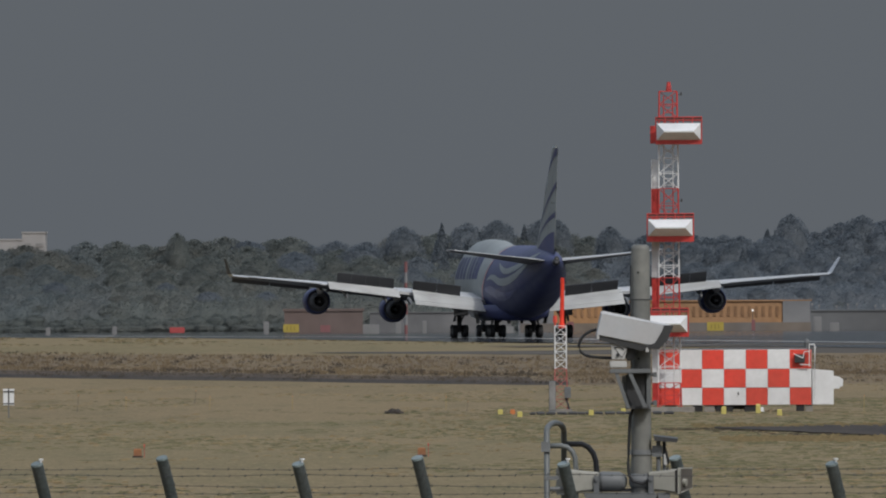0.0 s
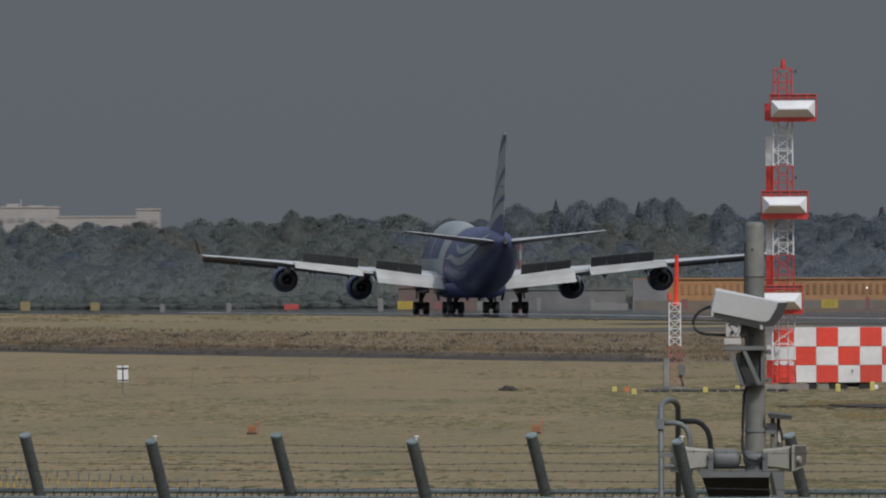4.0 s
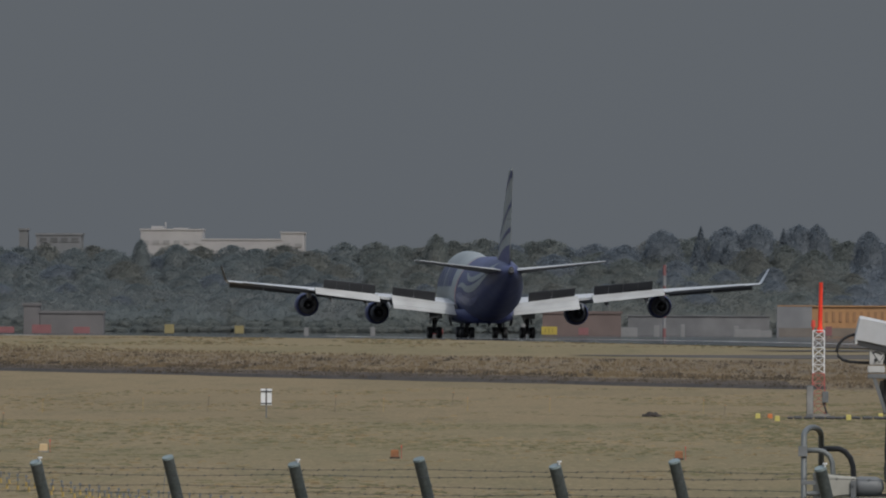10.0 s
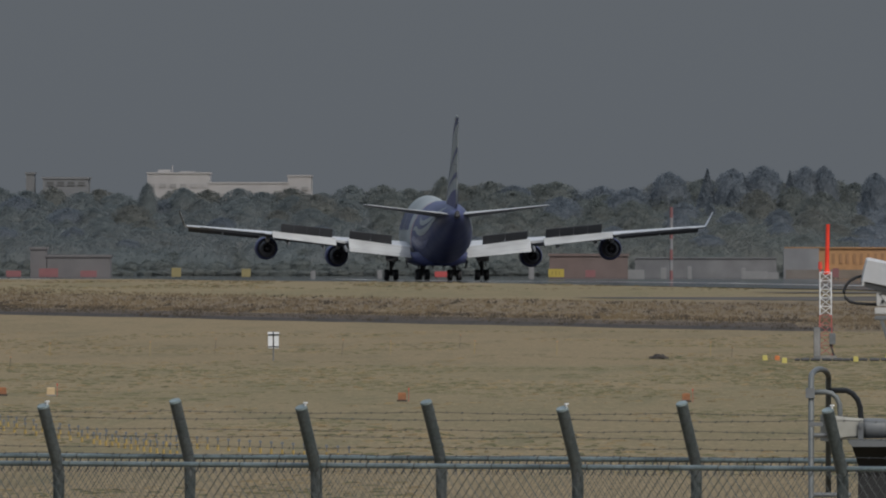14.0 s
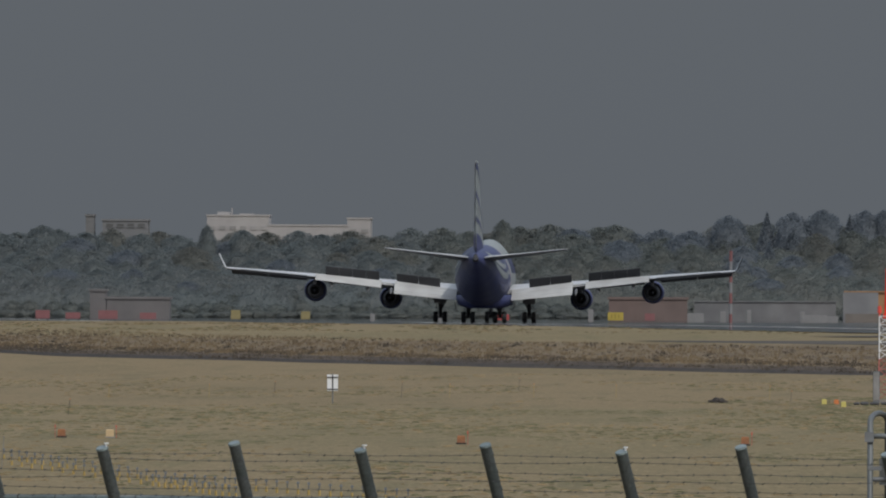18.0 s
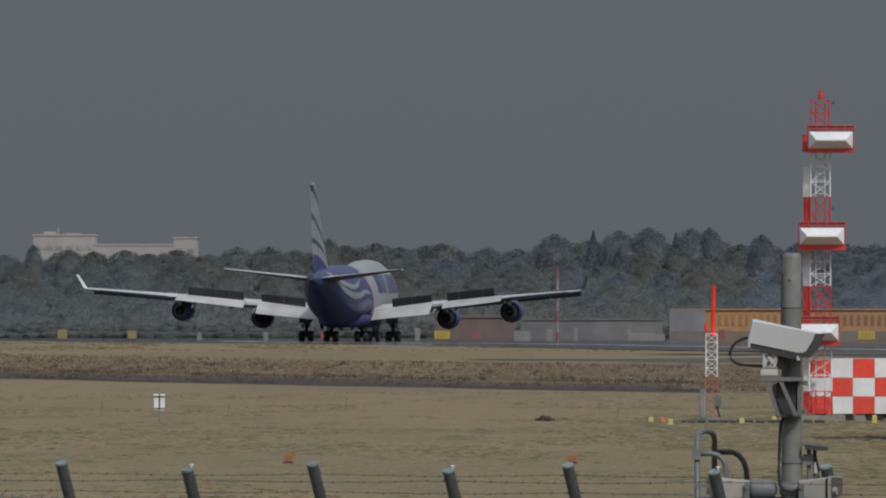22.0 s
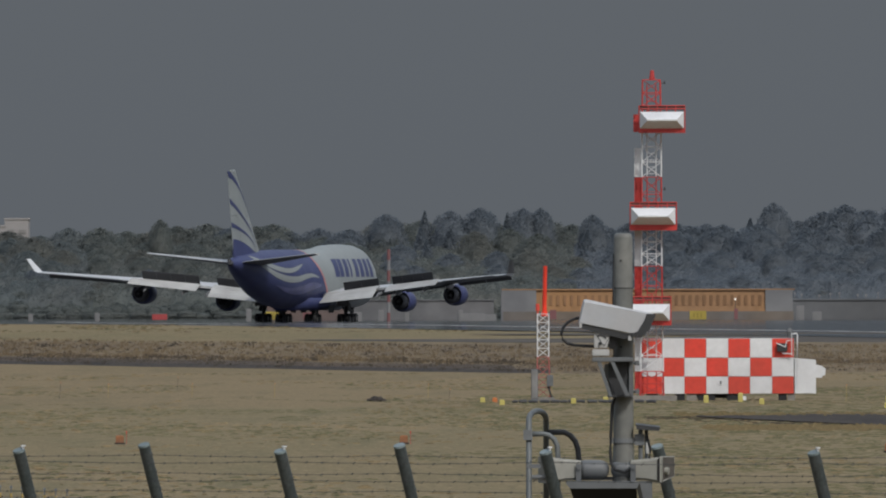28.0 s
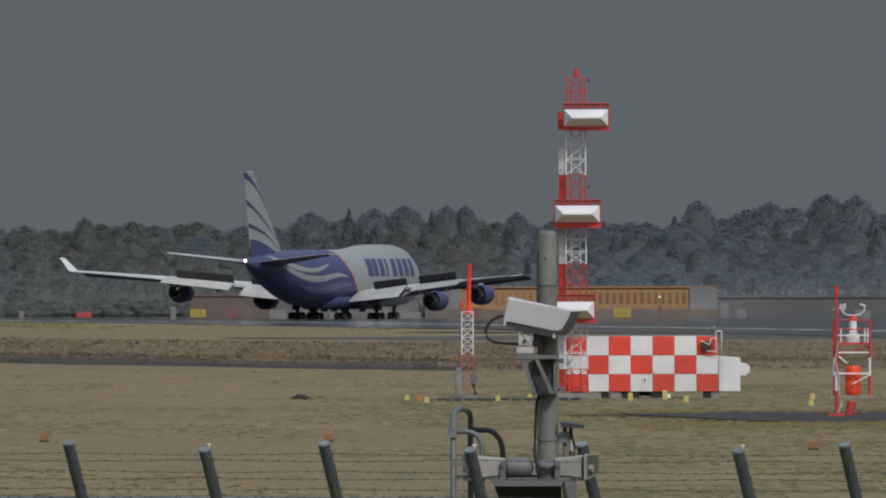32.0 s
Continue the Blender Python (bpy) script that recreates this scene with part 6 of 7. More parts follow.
    for z in (4.595, 4.30, 4.0, 3.7):
        part("rung", made(rod, H(0.765, z, -0.04), H(0.96, z, -0.04), 0.012, 0.012, 8), GREY, ld)
    part("bracket", made(box, tuple(H(0.757, 4.805, -0.05)), (0.045, 0.05, 0.05)), GREY, ld)
    part("bracket", made(box, tuple(H(0.785, 4.65, -0.05)), (0.07, 0.03, 0.02)), GREY, ld)


def set_out(lo, hi, k):
    """The group is drawn at a smaller size; bring it to true size and distance, on the same lines of sight."""
    for ob in [o for o in scene.objects if o.parent is None and lo < o.location.y < hi and not o.name.startswith("fence")]:
        m = ob.matrix_basis.copy()
        ob.matrix_basis = Matrix.Translation(EYE + (m.translation - EYE) * k) @ Matrix.Diagonal((k, k, k, 1))


build_camera_pole()
set_out(120, 130, 1.28)


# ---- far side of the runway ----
# Distance haze is put into the leaf colours: lifted, greyed and blued.
LEAF_A = leafage("hazed_green_foliage", (0.152, 0.170, 0.164), (0.162, 0.172, 0.162))
LEAF_B = leafage("hazed_pine_foliage", (0.158, 0.184, 0.210), (0.168, 0.187, 0.206))
LEAF_C = leafage("hazed_winter_foliage", (0.166, 0.172, 0.160), (0.160, 0.172, 0.162))
LEAF_D = leafage("hazed_grey_green_foliage", (0.160, 0.184, 0.188), (0.172, 0.186, 0.184))
BARK = paint("grey_bark", (0.07, 0.06, 0.05), 0.9, scale=2, vary=0.3)


def tree_parts(seed, tall, wide, conifer, dense=46, leaf=0.14):
    """Trunk with limbs, and a crown of many small leaf sprays; a tree of the given height and width."""
    rnd = random.Random(seed)
    off = Vector((seed * 3.7, seed * 1.3, 0))
    bm = bmesh.new()
    top = tall * (0.92 if conifer else 0.7)
    pts = [Vector((0, 0, -0.3))]
    for i in range(1, 5):
        pts.append(Vector((rnd.uniform(-0.2, 0.2), rnd.uniform(-0.2, 0.2), top * i / 4)))
    r = tall * 0.016 + 0.05
    for i, (a, b) in enumerate(zip(pts, pts[1:])):
        rod(bm, a, b, r * (1 - i * 0.22), r * (1 - (i + 1) * 0.22), 6)

    def reach(q, k):
        """How far the crown goes out at the height share k, in the direction q."""
        shape = 1 - k ** 1.5 + 0.02 if conifer else math.sqrt(max(0.0, 1 - max(0.0, (k - 0.42) / 0.58) ** 3.0)) * (0.62 + 0.38 * min(1, k / 0.42))
        d = Vector((math.cos(q) * wide * 0.5 * shape, math.sin(q) * wide * 0.5 * shape, k * tall))
        lump = 0.5 + 0.6 * noise.noise(d * 0.35 + off) + 0.6 * noise.noise(d * 0.8 + off) + 0.4 * noise.noise(d * 1.7 + off)
        return wide * 0.5 * shape * (0.85 + 0.24 * lump)

    z0, z1 = 0.06 * tall, tall * 0.985
    for i in range(14):
        k, q = 0.15 + 0.75 * i / 14, rnd.uniform(0, 6.28)
        d = reach(q, k) * 0.8
        rod(bm, Vector((0, 0, min(top * 0.95, tall * k * 0.85))), Vector((d * math.cos(q), d * math.sin(q), z0 + (z1 - z0) * k)), 0.08, 0.03, 4)
    trunk = finish("trunk", bm, BARK)
    # the dense inside of the crown
    vs, fs = [], []
    nq, nk = 22, 18
    level = (lambda u: u) if conifer else (lambda u: np.sin(u * math.pi / 2))
    grid = np.array([[reach(2 * math.pi * i / nq, level(j / nk)) for i in range(nq)] for j in range(nk + 1)])
    for j in range(nk + 1):
        for i in range(nq):
            q = 2 * math.pi * i / nq
            d = max(0.02, grid[j, i] * 0.88)
            vs.append((d * math.cos(q), d * math.sin(q), z0 + (z1 - z0) * level(j / nk) * 0.96))
    for j in range(nk):
        for i in range(nq):
            n1 = (i + 1) % nq
            fs.append((j * nq + i, j * nq + n1, (j + 1) * nq + n1, (j + 1) * nq + i))
    # small leaf sprays all through its outer layer
    gen = np.random.default_rng(seed)
    m = int(tall * wide * dense)
    k = gen.random(m) ** (1.35 if conifer else 1.0)
    turn = gen.uniform(0, 2 * math.pi, m)
    fj, fi = k * nk, turn / (2 * math.pi) * nq
    j0, i0 = np.minimum(fj.astype(int), nk - 1), fi.astype(int) % nq
    a, b = fj - j0, fi - fi.astype(int)
    i1 = (i0 + 1) % nq
    d = (grid[j0, i0] * (1 - b) + grid[j0, i1] * b) * (1 - a) + (grid[j0 + 1, i0] * (1 - b) + grid[j0 + 1, i1] * b) * a
    d *= gen.uniform(0.84, 1.13, m)
    top_in = np.where((k > 0.85) & (not conifer), gen.uniform(0.1, 1, m) ** 0.5, 1.0)
    k = level(k)
    p = np.stack((d * np.cos(turn) * top_in, d * np.sin(turn) * top_in, z0 + (z1 - z0) * k + gen.uniform(-0.3, 0.45, m)), 1)
    e0 = gen.normal(size=(m, 3))
    e0 /= np.linalg.norm(e0, axis=1)[:, None]
    e1 = np.cross(e0, gen.normal(size=(m, 3)))
    e1 /= np.linalg.norm(e1, axis=1)[:, None]
    size = gen.uniform(0.6, 1.3, m)[:, None] * leaf
    quads = np.stack((p - e0 * size, p - e1 * size * 0.7, p + e0 * size, p + e1 * size * 0.7), 1).reshape(-1, 3)
    n0 = len(vs)
    vs += quads.tolist()
    fs += (np.arange(4 * m).reshape(-1, 4) + n0).tolist()
    crown = bpy.data.meshes.new("crown")
    crown.from_pydata(vs, [], fs)
    crown.materials.append(None)
    return trunk, crown


def crest(x):
    """Height of the tree tops along the wood."""
    pts = ((-200, 15.2), (-110, 15.4), (-100, 15.2), (-96, 15.0), (-66, 14.9), (-58, 15.4), (-40, 15.5), (-28, 16.1), (-8, 16.0), (2, 16.4), (8, 16.9), (28, 16.9), (33, 16.2), (52, 16.4), (60, 16.8), (66, 17.8), (72, 17.6), (76, 18.4), (86, 19.0), (94, 19.2), (99, 18.4), (140, 18.8), (200, 18))
    for (a, p), (b, q) in zip(pts, pts[1:]):
        if x <= b:
            return p + (q - p) * (x - a) / (b - a)
    return pts[-1][1]


def build_wood():
    rnd = random.Random(5)
    rows = ((4150, 8.0, 0.42), (4163, 7.0, 0.56), (4176, 6.5, 0.69), (4190, 6.5, 0.81), (4206, 6.0, 0.92), (4226, 3.9, 1.0))
    for y0, gap, share in rows:
        x = -126 + rnd.uniform(0, gap)
        while x < 103:
            right = x > 30 or 0 < x < 28
            pick = rnd.choice((4, 6, 1, 7, 3) if right and rnd.random() < 0.5 else (0, 1, 2, 3, 6, 7, 0, 1))
            tall, _, con, trunk, crown = KINDS[pick]
            y = y0 + rnd.uniform(-3, 3)
            want = (crest(x) - 0.75) * share * rnd.uniform(0.91, 1.0) * (1.02 if con else 0.985)
            s = want / (tall * 0.98)
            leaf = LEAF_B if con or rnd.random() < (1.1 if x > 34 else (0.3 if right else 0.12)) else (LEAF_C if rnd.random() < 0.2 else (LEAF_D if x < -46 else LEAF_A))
            t = thing("conifer" if con else "tree", (x, y, height(y)), "dark pointed conifer in the wood" if con else ("brownish winter tree in the wood" if leaf is LEAF_C else "dull green broad-crowned tree in the wood"), "tree", "wood behind the runway")
            wide = max(s, 0.6) * 1.12
            t.scale = (wide * rnd.uniform(0.9, 1.15), wide * rnd.uniform(0.9, 1.15), s)
            t.rotation_euler = (0, 0, rnd.uniform(0, 6.28))
            a = new("trunk", trunk)
            a.parent = t
            b = new("crown", crown)
            b.parent = t
            b.material_slots[0].link, b.material_slots[0].material = "OBJECT", leaf
            x += gap * rnd.uniform(0.6, 1.4)


KINDS = [(tall, wide, con, *tree_parts(11 + i, tall, wide, con)) for i, (tall, wide, con) in enumerate(((14, 8.5, 0), (15, 9.5, 0), (13, 8, 0), (15, 7.5, 0), (16, 6.6, 1), (15, 7.6, 1), (15, 10, 0), (14, 7, 0)))]
build_wood()


def build_canopy():
    """The wood as one rolling mass of foliage, in three stretches; its back edge carries the trees of the crest."""
    for name, leaf, label, x0, x1, seed in (("broadleaved_wood", LEAF_D, "hazy grey-green broadleaved wood", -128, -46, 1), ("winter_wood", LEAF_A, "brownish olive winter wood", -46, 33, 2), ("pine_wood", LEAF_B, "pine wood, its leaf colour hazed blue-grey", 33, 106, 3)):
        gen = np.random.default_rng(40 + seed)
        def skin(x, u):
            y = 4137 + 88 * u
            near = noise.voronoi(Vector((x * 0.19, y * 0.13, 2)))[0][0]
            dome = 0.9 * math.sqrt(max(0.0, 1 - (near / 0.8) ** 2))
            lump = noise.fractal(Vector((x * 0.62, y * 0.16, 3)), 0.6, 2.0, 4)
            rise = (crest(x) + 0.5) * (0.16 * min(1.0, u / 0.04) + 0.50 * u ** 0.9)
            return y + 0.8 * noise.noise(Vector((x * 0.6, y * 0.3, 5))), -1.8 + rise + (1.0 + dome + 0.75 * lump) * min(1.0, u * 12)
        nx, nu = int((x1 - x0) / 0.55), 90
        top = np.array([[(x0 + (x1 - x0) * i / nx, *skin(x0 + (x1 - x0) * i / nx, j / nu)) for j in range(nu + 1)] for i in range(nx + 1)])
        m = int((x1 - x0) * 1700)
        fi, fj = gen.random(m) * nx, gen.random(m) * nu
        i0, j0 = np.minimum(fi.astype(int), nx - 1), np.minimum(fj.astype(int), nu - 1)
        a, b = (fi - i0)[:, None], (fj - j0)[:, None]
        p = (top[i0, j0] * (1 - a) + top[i0 + 1, j0] * a) * (1 - b) + (top[i0, j0 + 1] * (1 - a) + top[i0 + 1, j0 + 1] * a) * b
        p += np.stack((gen.uniform(-0.15, 0.15, m), gen.uniform(-0.15, 0.15, m), gen.uniform(-0.2, 0.55, m) * gen.random(m)), 1)
        e0 = gen.normal(size=(m, 3))
        e0 /= np.linalg.norm(e0, axis=1)[:, None]
        e1 = np.cross(e0, gen.normal(size=(m, 3)))
        e1 /= np.linalg.norm(e1, axis=1)[:, None]
        size = gen.uniform(0.07, 0.16, m)[:, None]
        leaves = np.stack((p - e0 * size, p - e1 * size * 0.7, p + e0 * size, p + e1 * size * 0.7), 1).reshape(-1, 3)
        core = (top - np.array((0, 0, 0.12))).reshape(-1, 3)
        grid = np.arange((nx + 1) * (nu + 1)).reshape(nx + 1, nu + 1)
        under = np.stack((grid[:-1, :-1], grid[1:, :-1], grid[1:, 1:], grid[:-1, 1:]), -1).reshape(-1, 4)
        me = bpy.data.meshes.new(name)
        me.from_pydata(np.concatenate((core, leaves)).tolist(), [], np.concatenate((under, np.arange(4 * m).reshape(-1, 4) + len(core))).tolist())
        me.materials.append(leaf)
        tagged(new(name, me), label, "wood", kind="stuff")


build_canopy()


def build_landmarks():
    """Single trees that stand out of the wood."""
    rnd = random.Random(8)
    for x, y, tall, wide, con in ((1.9, 4206, 16.9, 8, 0), (8.3, 4212, 17.6, 7, 1), (12.5, 4212, 17.4, 8, 0), (17.5, 4212, 17.9, 8, 0), (22.0, 4212, 17.3, 6, 1), (24.5, 4212, 17.8, 7, 0), (27.6, 4212, 17.9, 5.5, 0), (-35.5, 4206, 16.1, 5, 0),
                                  (-84.5, 4206, 15.1, 3.6, 0), (-78.5, 4206, 14.3, 6, 0), (66.2, 4212, 18.6, 7.0, 0), (36.2, 4212, 16.8, 6, 0), (87.5, 4212, 19.6, 9, 0), (92.5, 4212, 19.4, 8, 0), (78, 4212, 18.3, 9, 0), (-112, 4212, 15.0, 8, 0)):
        h, w, _, trunk, crown = KINDS[rnd.choice((4, 5)) if con else rnd.choice((0, 1, 2, 3, 6, 7))]
        t = thing("conifer" if con else "tree", (x, y, height(y)), "tall dark conifer above the wood" if con else "tall dark round-crowned tree above the wood", "tree", "tall trees above the wood")
        t.scale = (wide / w, wide / w, tall / h)
        t.rotation_euler = (0, 0, rnd.uniform(0, 6.28))
        for nm, me in (("trunk", trunk), ("crown", crown)):
            o = new(nm, me)
            o.parent = t
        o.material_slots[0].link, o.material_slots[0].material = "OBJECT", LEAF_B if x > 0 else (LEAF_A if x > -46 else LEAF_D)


build_landmarks()


def build_undergrowth():
    """Thicket of low trees and scrub that closes the foot of the wood."""
    rnd = random.Random(3)
    kinds = []
    for i in range(4):
        trunk, crown = tree_parts(70 + i, 5.0, 5.2, 0, 60, 0.14)
        co = np.empty(len(crown.vertices) * 3)
        crown.vertices.foreach_get("co", co)
        kinds.append((co.reshape(-1, 3), [tuple(f.vertices) for f in crown.polygons]))
    for name, leaf, label, bands in (("scrub", LEAF_A, "dull scrub along the foot of the wood", ((4134, 2.6, 1.7), (4138, 3.0, 3.0))),
                                     ("thicket", LEAF_A, "low dull thicket along the foot of the wood", ((4143, 3.4, 4.2),))):
        lay_thicket(name, leaf, label, bands, kinds, rnd)


def lay_thicket(name, leaf, label, bands, kinds, rnd):
    parts_v, fs, n0 = [], [], 0
    for y0, gap, tall in bands:
        x = -128
        while x < 106:
            co, tris = rnd.choice(kinds)
            s = tall / 5.0 * rnd.uniform(0.8, 1.15)
            w = max(s, 0.7) * rnd.uniform(0.9, 1.2)
            q = rnd.uniform(0, 6.28)
            c, d = math.cos(q), math.sin(q)
            y = y0 + rnd.uniform(-1.5, 1.5)
            rot = np.array(((c * w, d * w, 0), (-d * w, c * w, 0), (0, 0, s)))
            parts_v.append(co @ rot + np.array((x, y, height(y) - 0.6)))
            fs += [tuple(n0 + k for k in t) for t in tris]
            n0 += len(co)
            x += gap * rnd.uniform(0.6, 1.4)
    me = bpy.data.meshes.new(name)
    me.from_pydata(np.concatenate(parts_v).tolist(), [], fs)
    me.materials.append(leaf)
    tagged(new(name, me), label, "thicket", kind="stuff")


build_undergrowth()


def far_building(name, label, x0, x1, y0, y1, z0, z1, wall, windows=(), roof=None, category="building", roof_h=0.4):
    b = thing(name, ((x0 + x1) / 2, (y0 + y1) / 2, z0), label, category)
    cx, cy = (x0 + x1) / 2, (y0 + y1) / 2
    w = part("wall", made(box, (0, 0, (z1 - z0) / 2), (x1 - x0, y1 - y0, z1 - z0)), wall, b)
    part("roof", made(box, (0, 0, z1 - z0 + roof_h / 2), (x1 - x0 + 0.4, y1 - y0 + 0.4, roof_h)), roof or wall, b)
    for wx, wz, ww, wh in windows:
        win = part("window", made(box, (wx - cx, y0 - cy - 0.03, wz - z0), (ww, 0.1, wh)), DARKGLASS, b)
        bm = bmesh.new()
        box(bm, (wx - cx, y0 - cy - 0.1, wz - z0 - wh / 2 - 0.06), (ww + 0.2, 0.2, 0.12))
        part("sill", bm, wall, win)
    return b


# Far window and wall tones sit close together, with the haze painted in.
DARKGLASS = paint("hazed_window_glass", (0.105, 0.108, 0.112), 0.2, scale=1)
DULLPANE = paint("hazed_pale_window", (0.245, 0.243, 0.245), 0.4, scale=1)
PALE = paint("pale_concrete_wall", (0.27, 0.265, 0.265), 0.8, scale=0.4, vary=0.08, second=(0.24, 0.235, 0.24))
FAINT = paint("hazed_grey_wall", (0.124, 0.130, 0.140), 0.8, scale=0.4, vary=0.04)
SLATE = paint("dull_slate_wall", (0.112, 0.116, 0.122), 0.8, scale=0.4, vary=0.1)
CABIN = paint("pale_cabin_sheet", (0.185, 0.187, 0.19), 0.7, scale=1, vary=0.1)
HOARD = paint("orange_hoarding", (0.30, 0.165, 0.075), 0.7, scale=0.5, vary=0.15, second=(0.27, 0.155, 0.08), mix_scale=0.1)
PANEL = paint("grey_white_sheet", (0.19, 0.194, 0.198), 0.6, scale=0.5, vary=0.08, second=(0.135, 0.138, 0.145), mix_scale=0.1)
BRICK = paint("dull_brick_wall", (0.125, 0.088, 0.078), 0.8, scale=0.4, vary=0.12, second=(0.11, 0.084, 0.078), mix_scale=0.08)
MAUVE = paint("dull_grey_brown_wall", (0.100, 0.097, 0.100), 0.8, scale=0.4, vary=0.12, second=(0.110, 0.105, 0.107), mix_scale=0.08)
CLUTTER = paint("pale_grey_sheet_wall", (0.108, 0.110, 0.116), 0.8, scale=0.4, vary=0.15, second=(0.128, 0.128, 0.132), mix_scale=0.15)


def build_far_buildings():
    g = height(4700)
    # long pale terminal above the trees
    t = thing("terminal_building", (-79, 4715, g), "long pale terminal building above the trees", "building")
    def blk(x0, x1, z1, y0=4700, nm="wing"):
        return part(nm, made(box, ((x0 + x1) / 2 + 79, (y0 - 4715) + 12, (z1 - g) / 2), (x1 - x0, 24, z1 - g)), PALE, t)
    for x0, x1, z1, n in ((-94.5, -83.0, 16.4, 6), (-83.0, -68.5, 14.6, 7), (-68.5, -64.2, 15.9, 2)):
        w = blk(x0, x1, z1)
        for i in range(n):
            cx = x0 + (x1 - x0) * (i + 0.5) / n
            part("window", made(box, (cx + 79, -15.05, z1 - g - 2.2), ((x1 - x0) / n * 0.6, 0.2, 0.7)), DULLPANE, w)
        part("parapet", made(box, ((x0 + x1) / 2 + 79, -3, z1 - g + 0.15), (x1 - x0 + 0.3, 24.3, 0.3)), PALE, w)
    for x0, x1, z1 in ((-92.6, -90.4, 17.2), (-88.5, -86, 16.9)):
        blk(x0, x1, z1, 4704, "roof_house")
    part("flue", made(rod, (-90.0 + 79, -8, 10), (-90.0 + 79, -8, 19.6), 0.18, 0.14, 8), PALE, t)
    far_building("office_block", "faint grey block far behind the trees", -117, -108.4, 4830, 4850, height(4830), 15.7, FAINT, [(-115.6 + 2.0 * i, 14.9, 1.3, 0.6) for i in range(4)])
    far_building("office_tower", "faint narrow grey tower far behind the trees", -120.2, -118.6, 4830, 4840, height(4830), 16.6, SLATE)
    # low sheds in front of the wood
    g = height(3960)
    far_building("low_shed", "low grey-brown shed beyond the runway", -95.0, -85.2, 3950, 3962, g, 1.7, MAUVE, roof=MAUVE)
    far_building("pump_house", "small taller grey-brown house beside the shed", -97.6, -95.1, 3950, 3958, g, 2.9, MAUVE, roof=MAUVE)
    far_building("low_shed", "long low pale grey shed beyond the runway", -3.5, 18.5, 3950, 3964, g, 1.55, CLUTTER, roof=CLUTTER, roof_h=0.15)
    far_building("brick_shed", "low brick-red shed beyond the runway", -16.8, -4.6, 3950, 3964, g, 1.9, BRICK, roof=BRICK)
    far_building("low_shed", "low dull shed beyond the runway", 62.0, 100.0, 3950, 3964, g, 1.5, SLATE, roof=SLATE, roof_h=0.2)
    # orange hoarding hall with pale ends
    h = thing("hangar", (42, 3905, height(3900)), "long low orange hall with pale sheet ends", "building")
    gz = height(3900)
    top = 3.15 - gz
    part("wall", made(box, (0.4, 0, top / 2), (35.2, 12, top)), HOARD, h, "orange clad wall")
    for x0, x1 in ((-22.6, -17.2), (18.0, 22.2)):
        part("end_panel", made(box, ((x0 + x1) / 2, -0.1, top / 2), (x1 - x0, 12.4, top + 0.1)), PANEL, h, "pale sheet end")
    part("roof_edge", made(box, (0, 0, top + 0.1), (45, 12.6, 0.2)), HOARD, h)
    bay = paint("brown_bay_door", (0.235, 0.13, 0.066), 0.8, scale=0.5)
    for i in range(32):
        part("bay", made(box, (-16.0 + i * 1.07, -6.06, top * 0.66), (0.42, 0.16, top * 0.34)), bay, h)
    # grey-brown band painted for the mirage that smears the hall's foot
    part("base_wall", made(box, (0, -6.3, 0.62), (44.6, 0.2, 1.24)), paint("mirage_grey_brown", (0.150, 0.122, 0.098), 0.8, scale=0.4, vary=0.15, second=(0.128, 0.116, 0.108), mix_scale=0.1), h, "grey-brown band painted for the mirage")
    # striped mast
    m = thing("striped_mast", (1.9, 3500, height(3500)), "slim red and white striped mast beyond the runway", "mast")
    zt = 9.1 - height(3500)
    for i in range(7):
        part("band", made(rod, (0, 0, zt * i / 7), (0, 0, zt * (i + 1) / 7), 0.24, 0.22, 8), FADED_RED if i % 2 == 0 else PANEL, m)


FADED_RED = paint("faded_red_paint", (0.18, 0.078, 0.078), 0.6, scale=0.5)


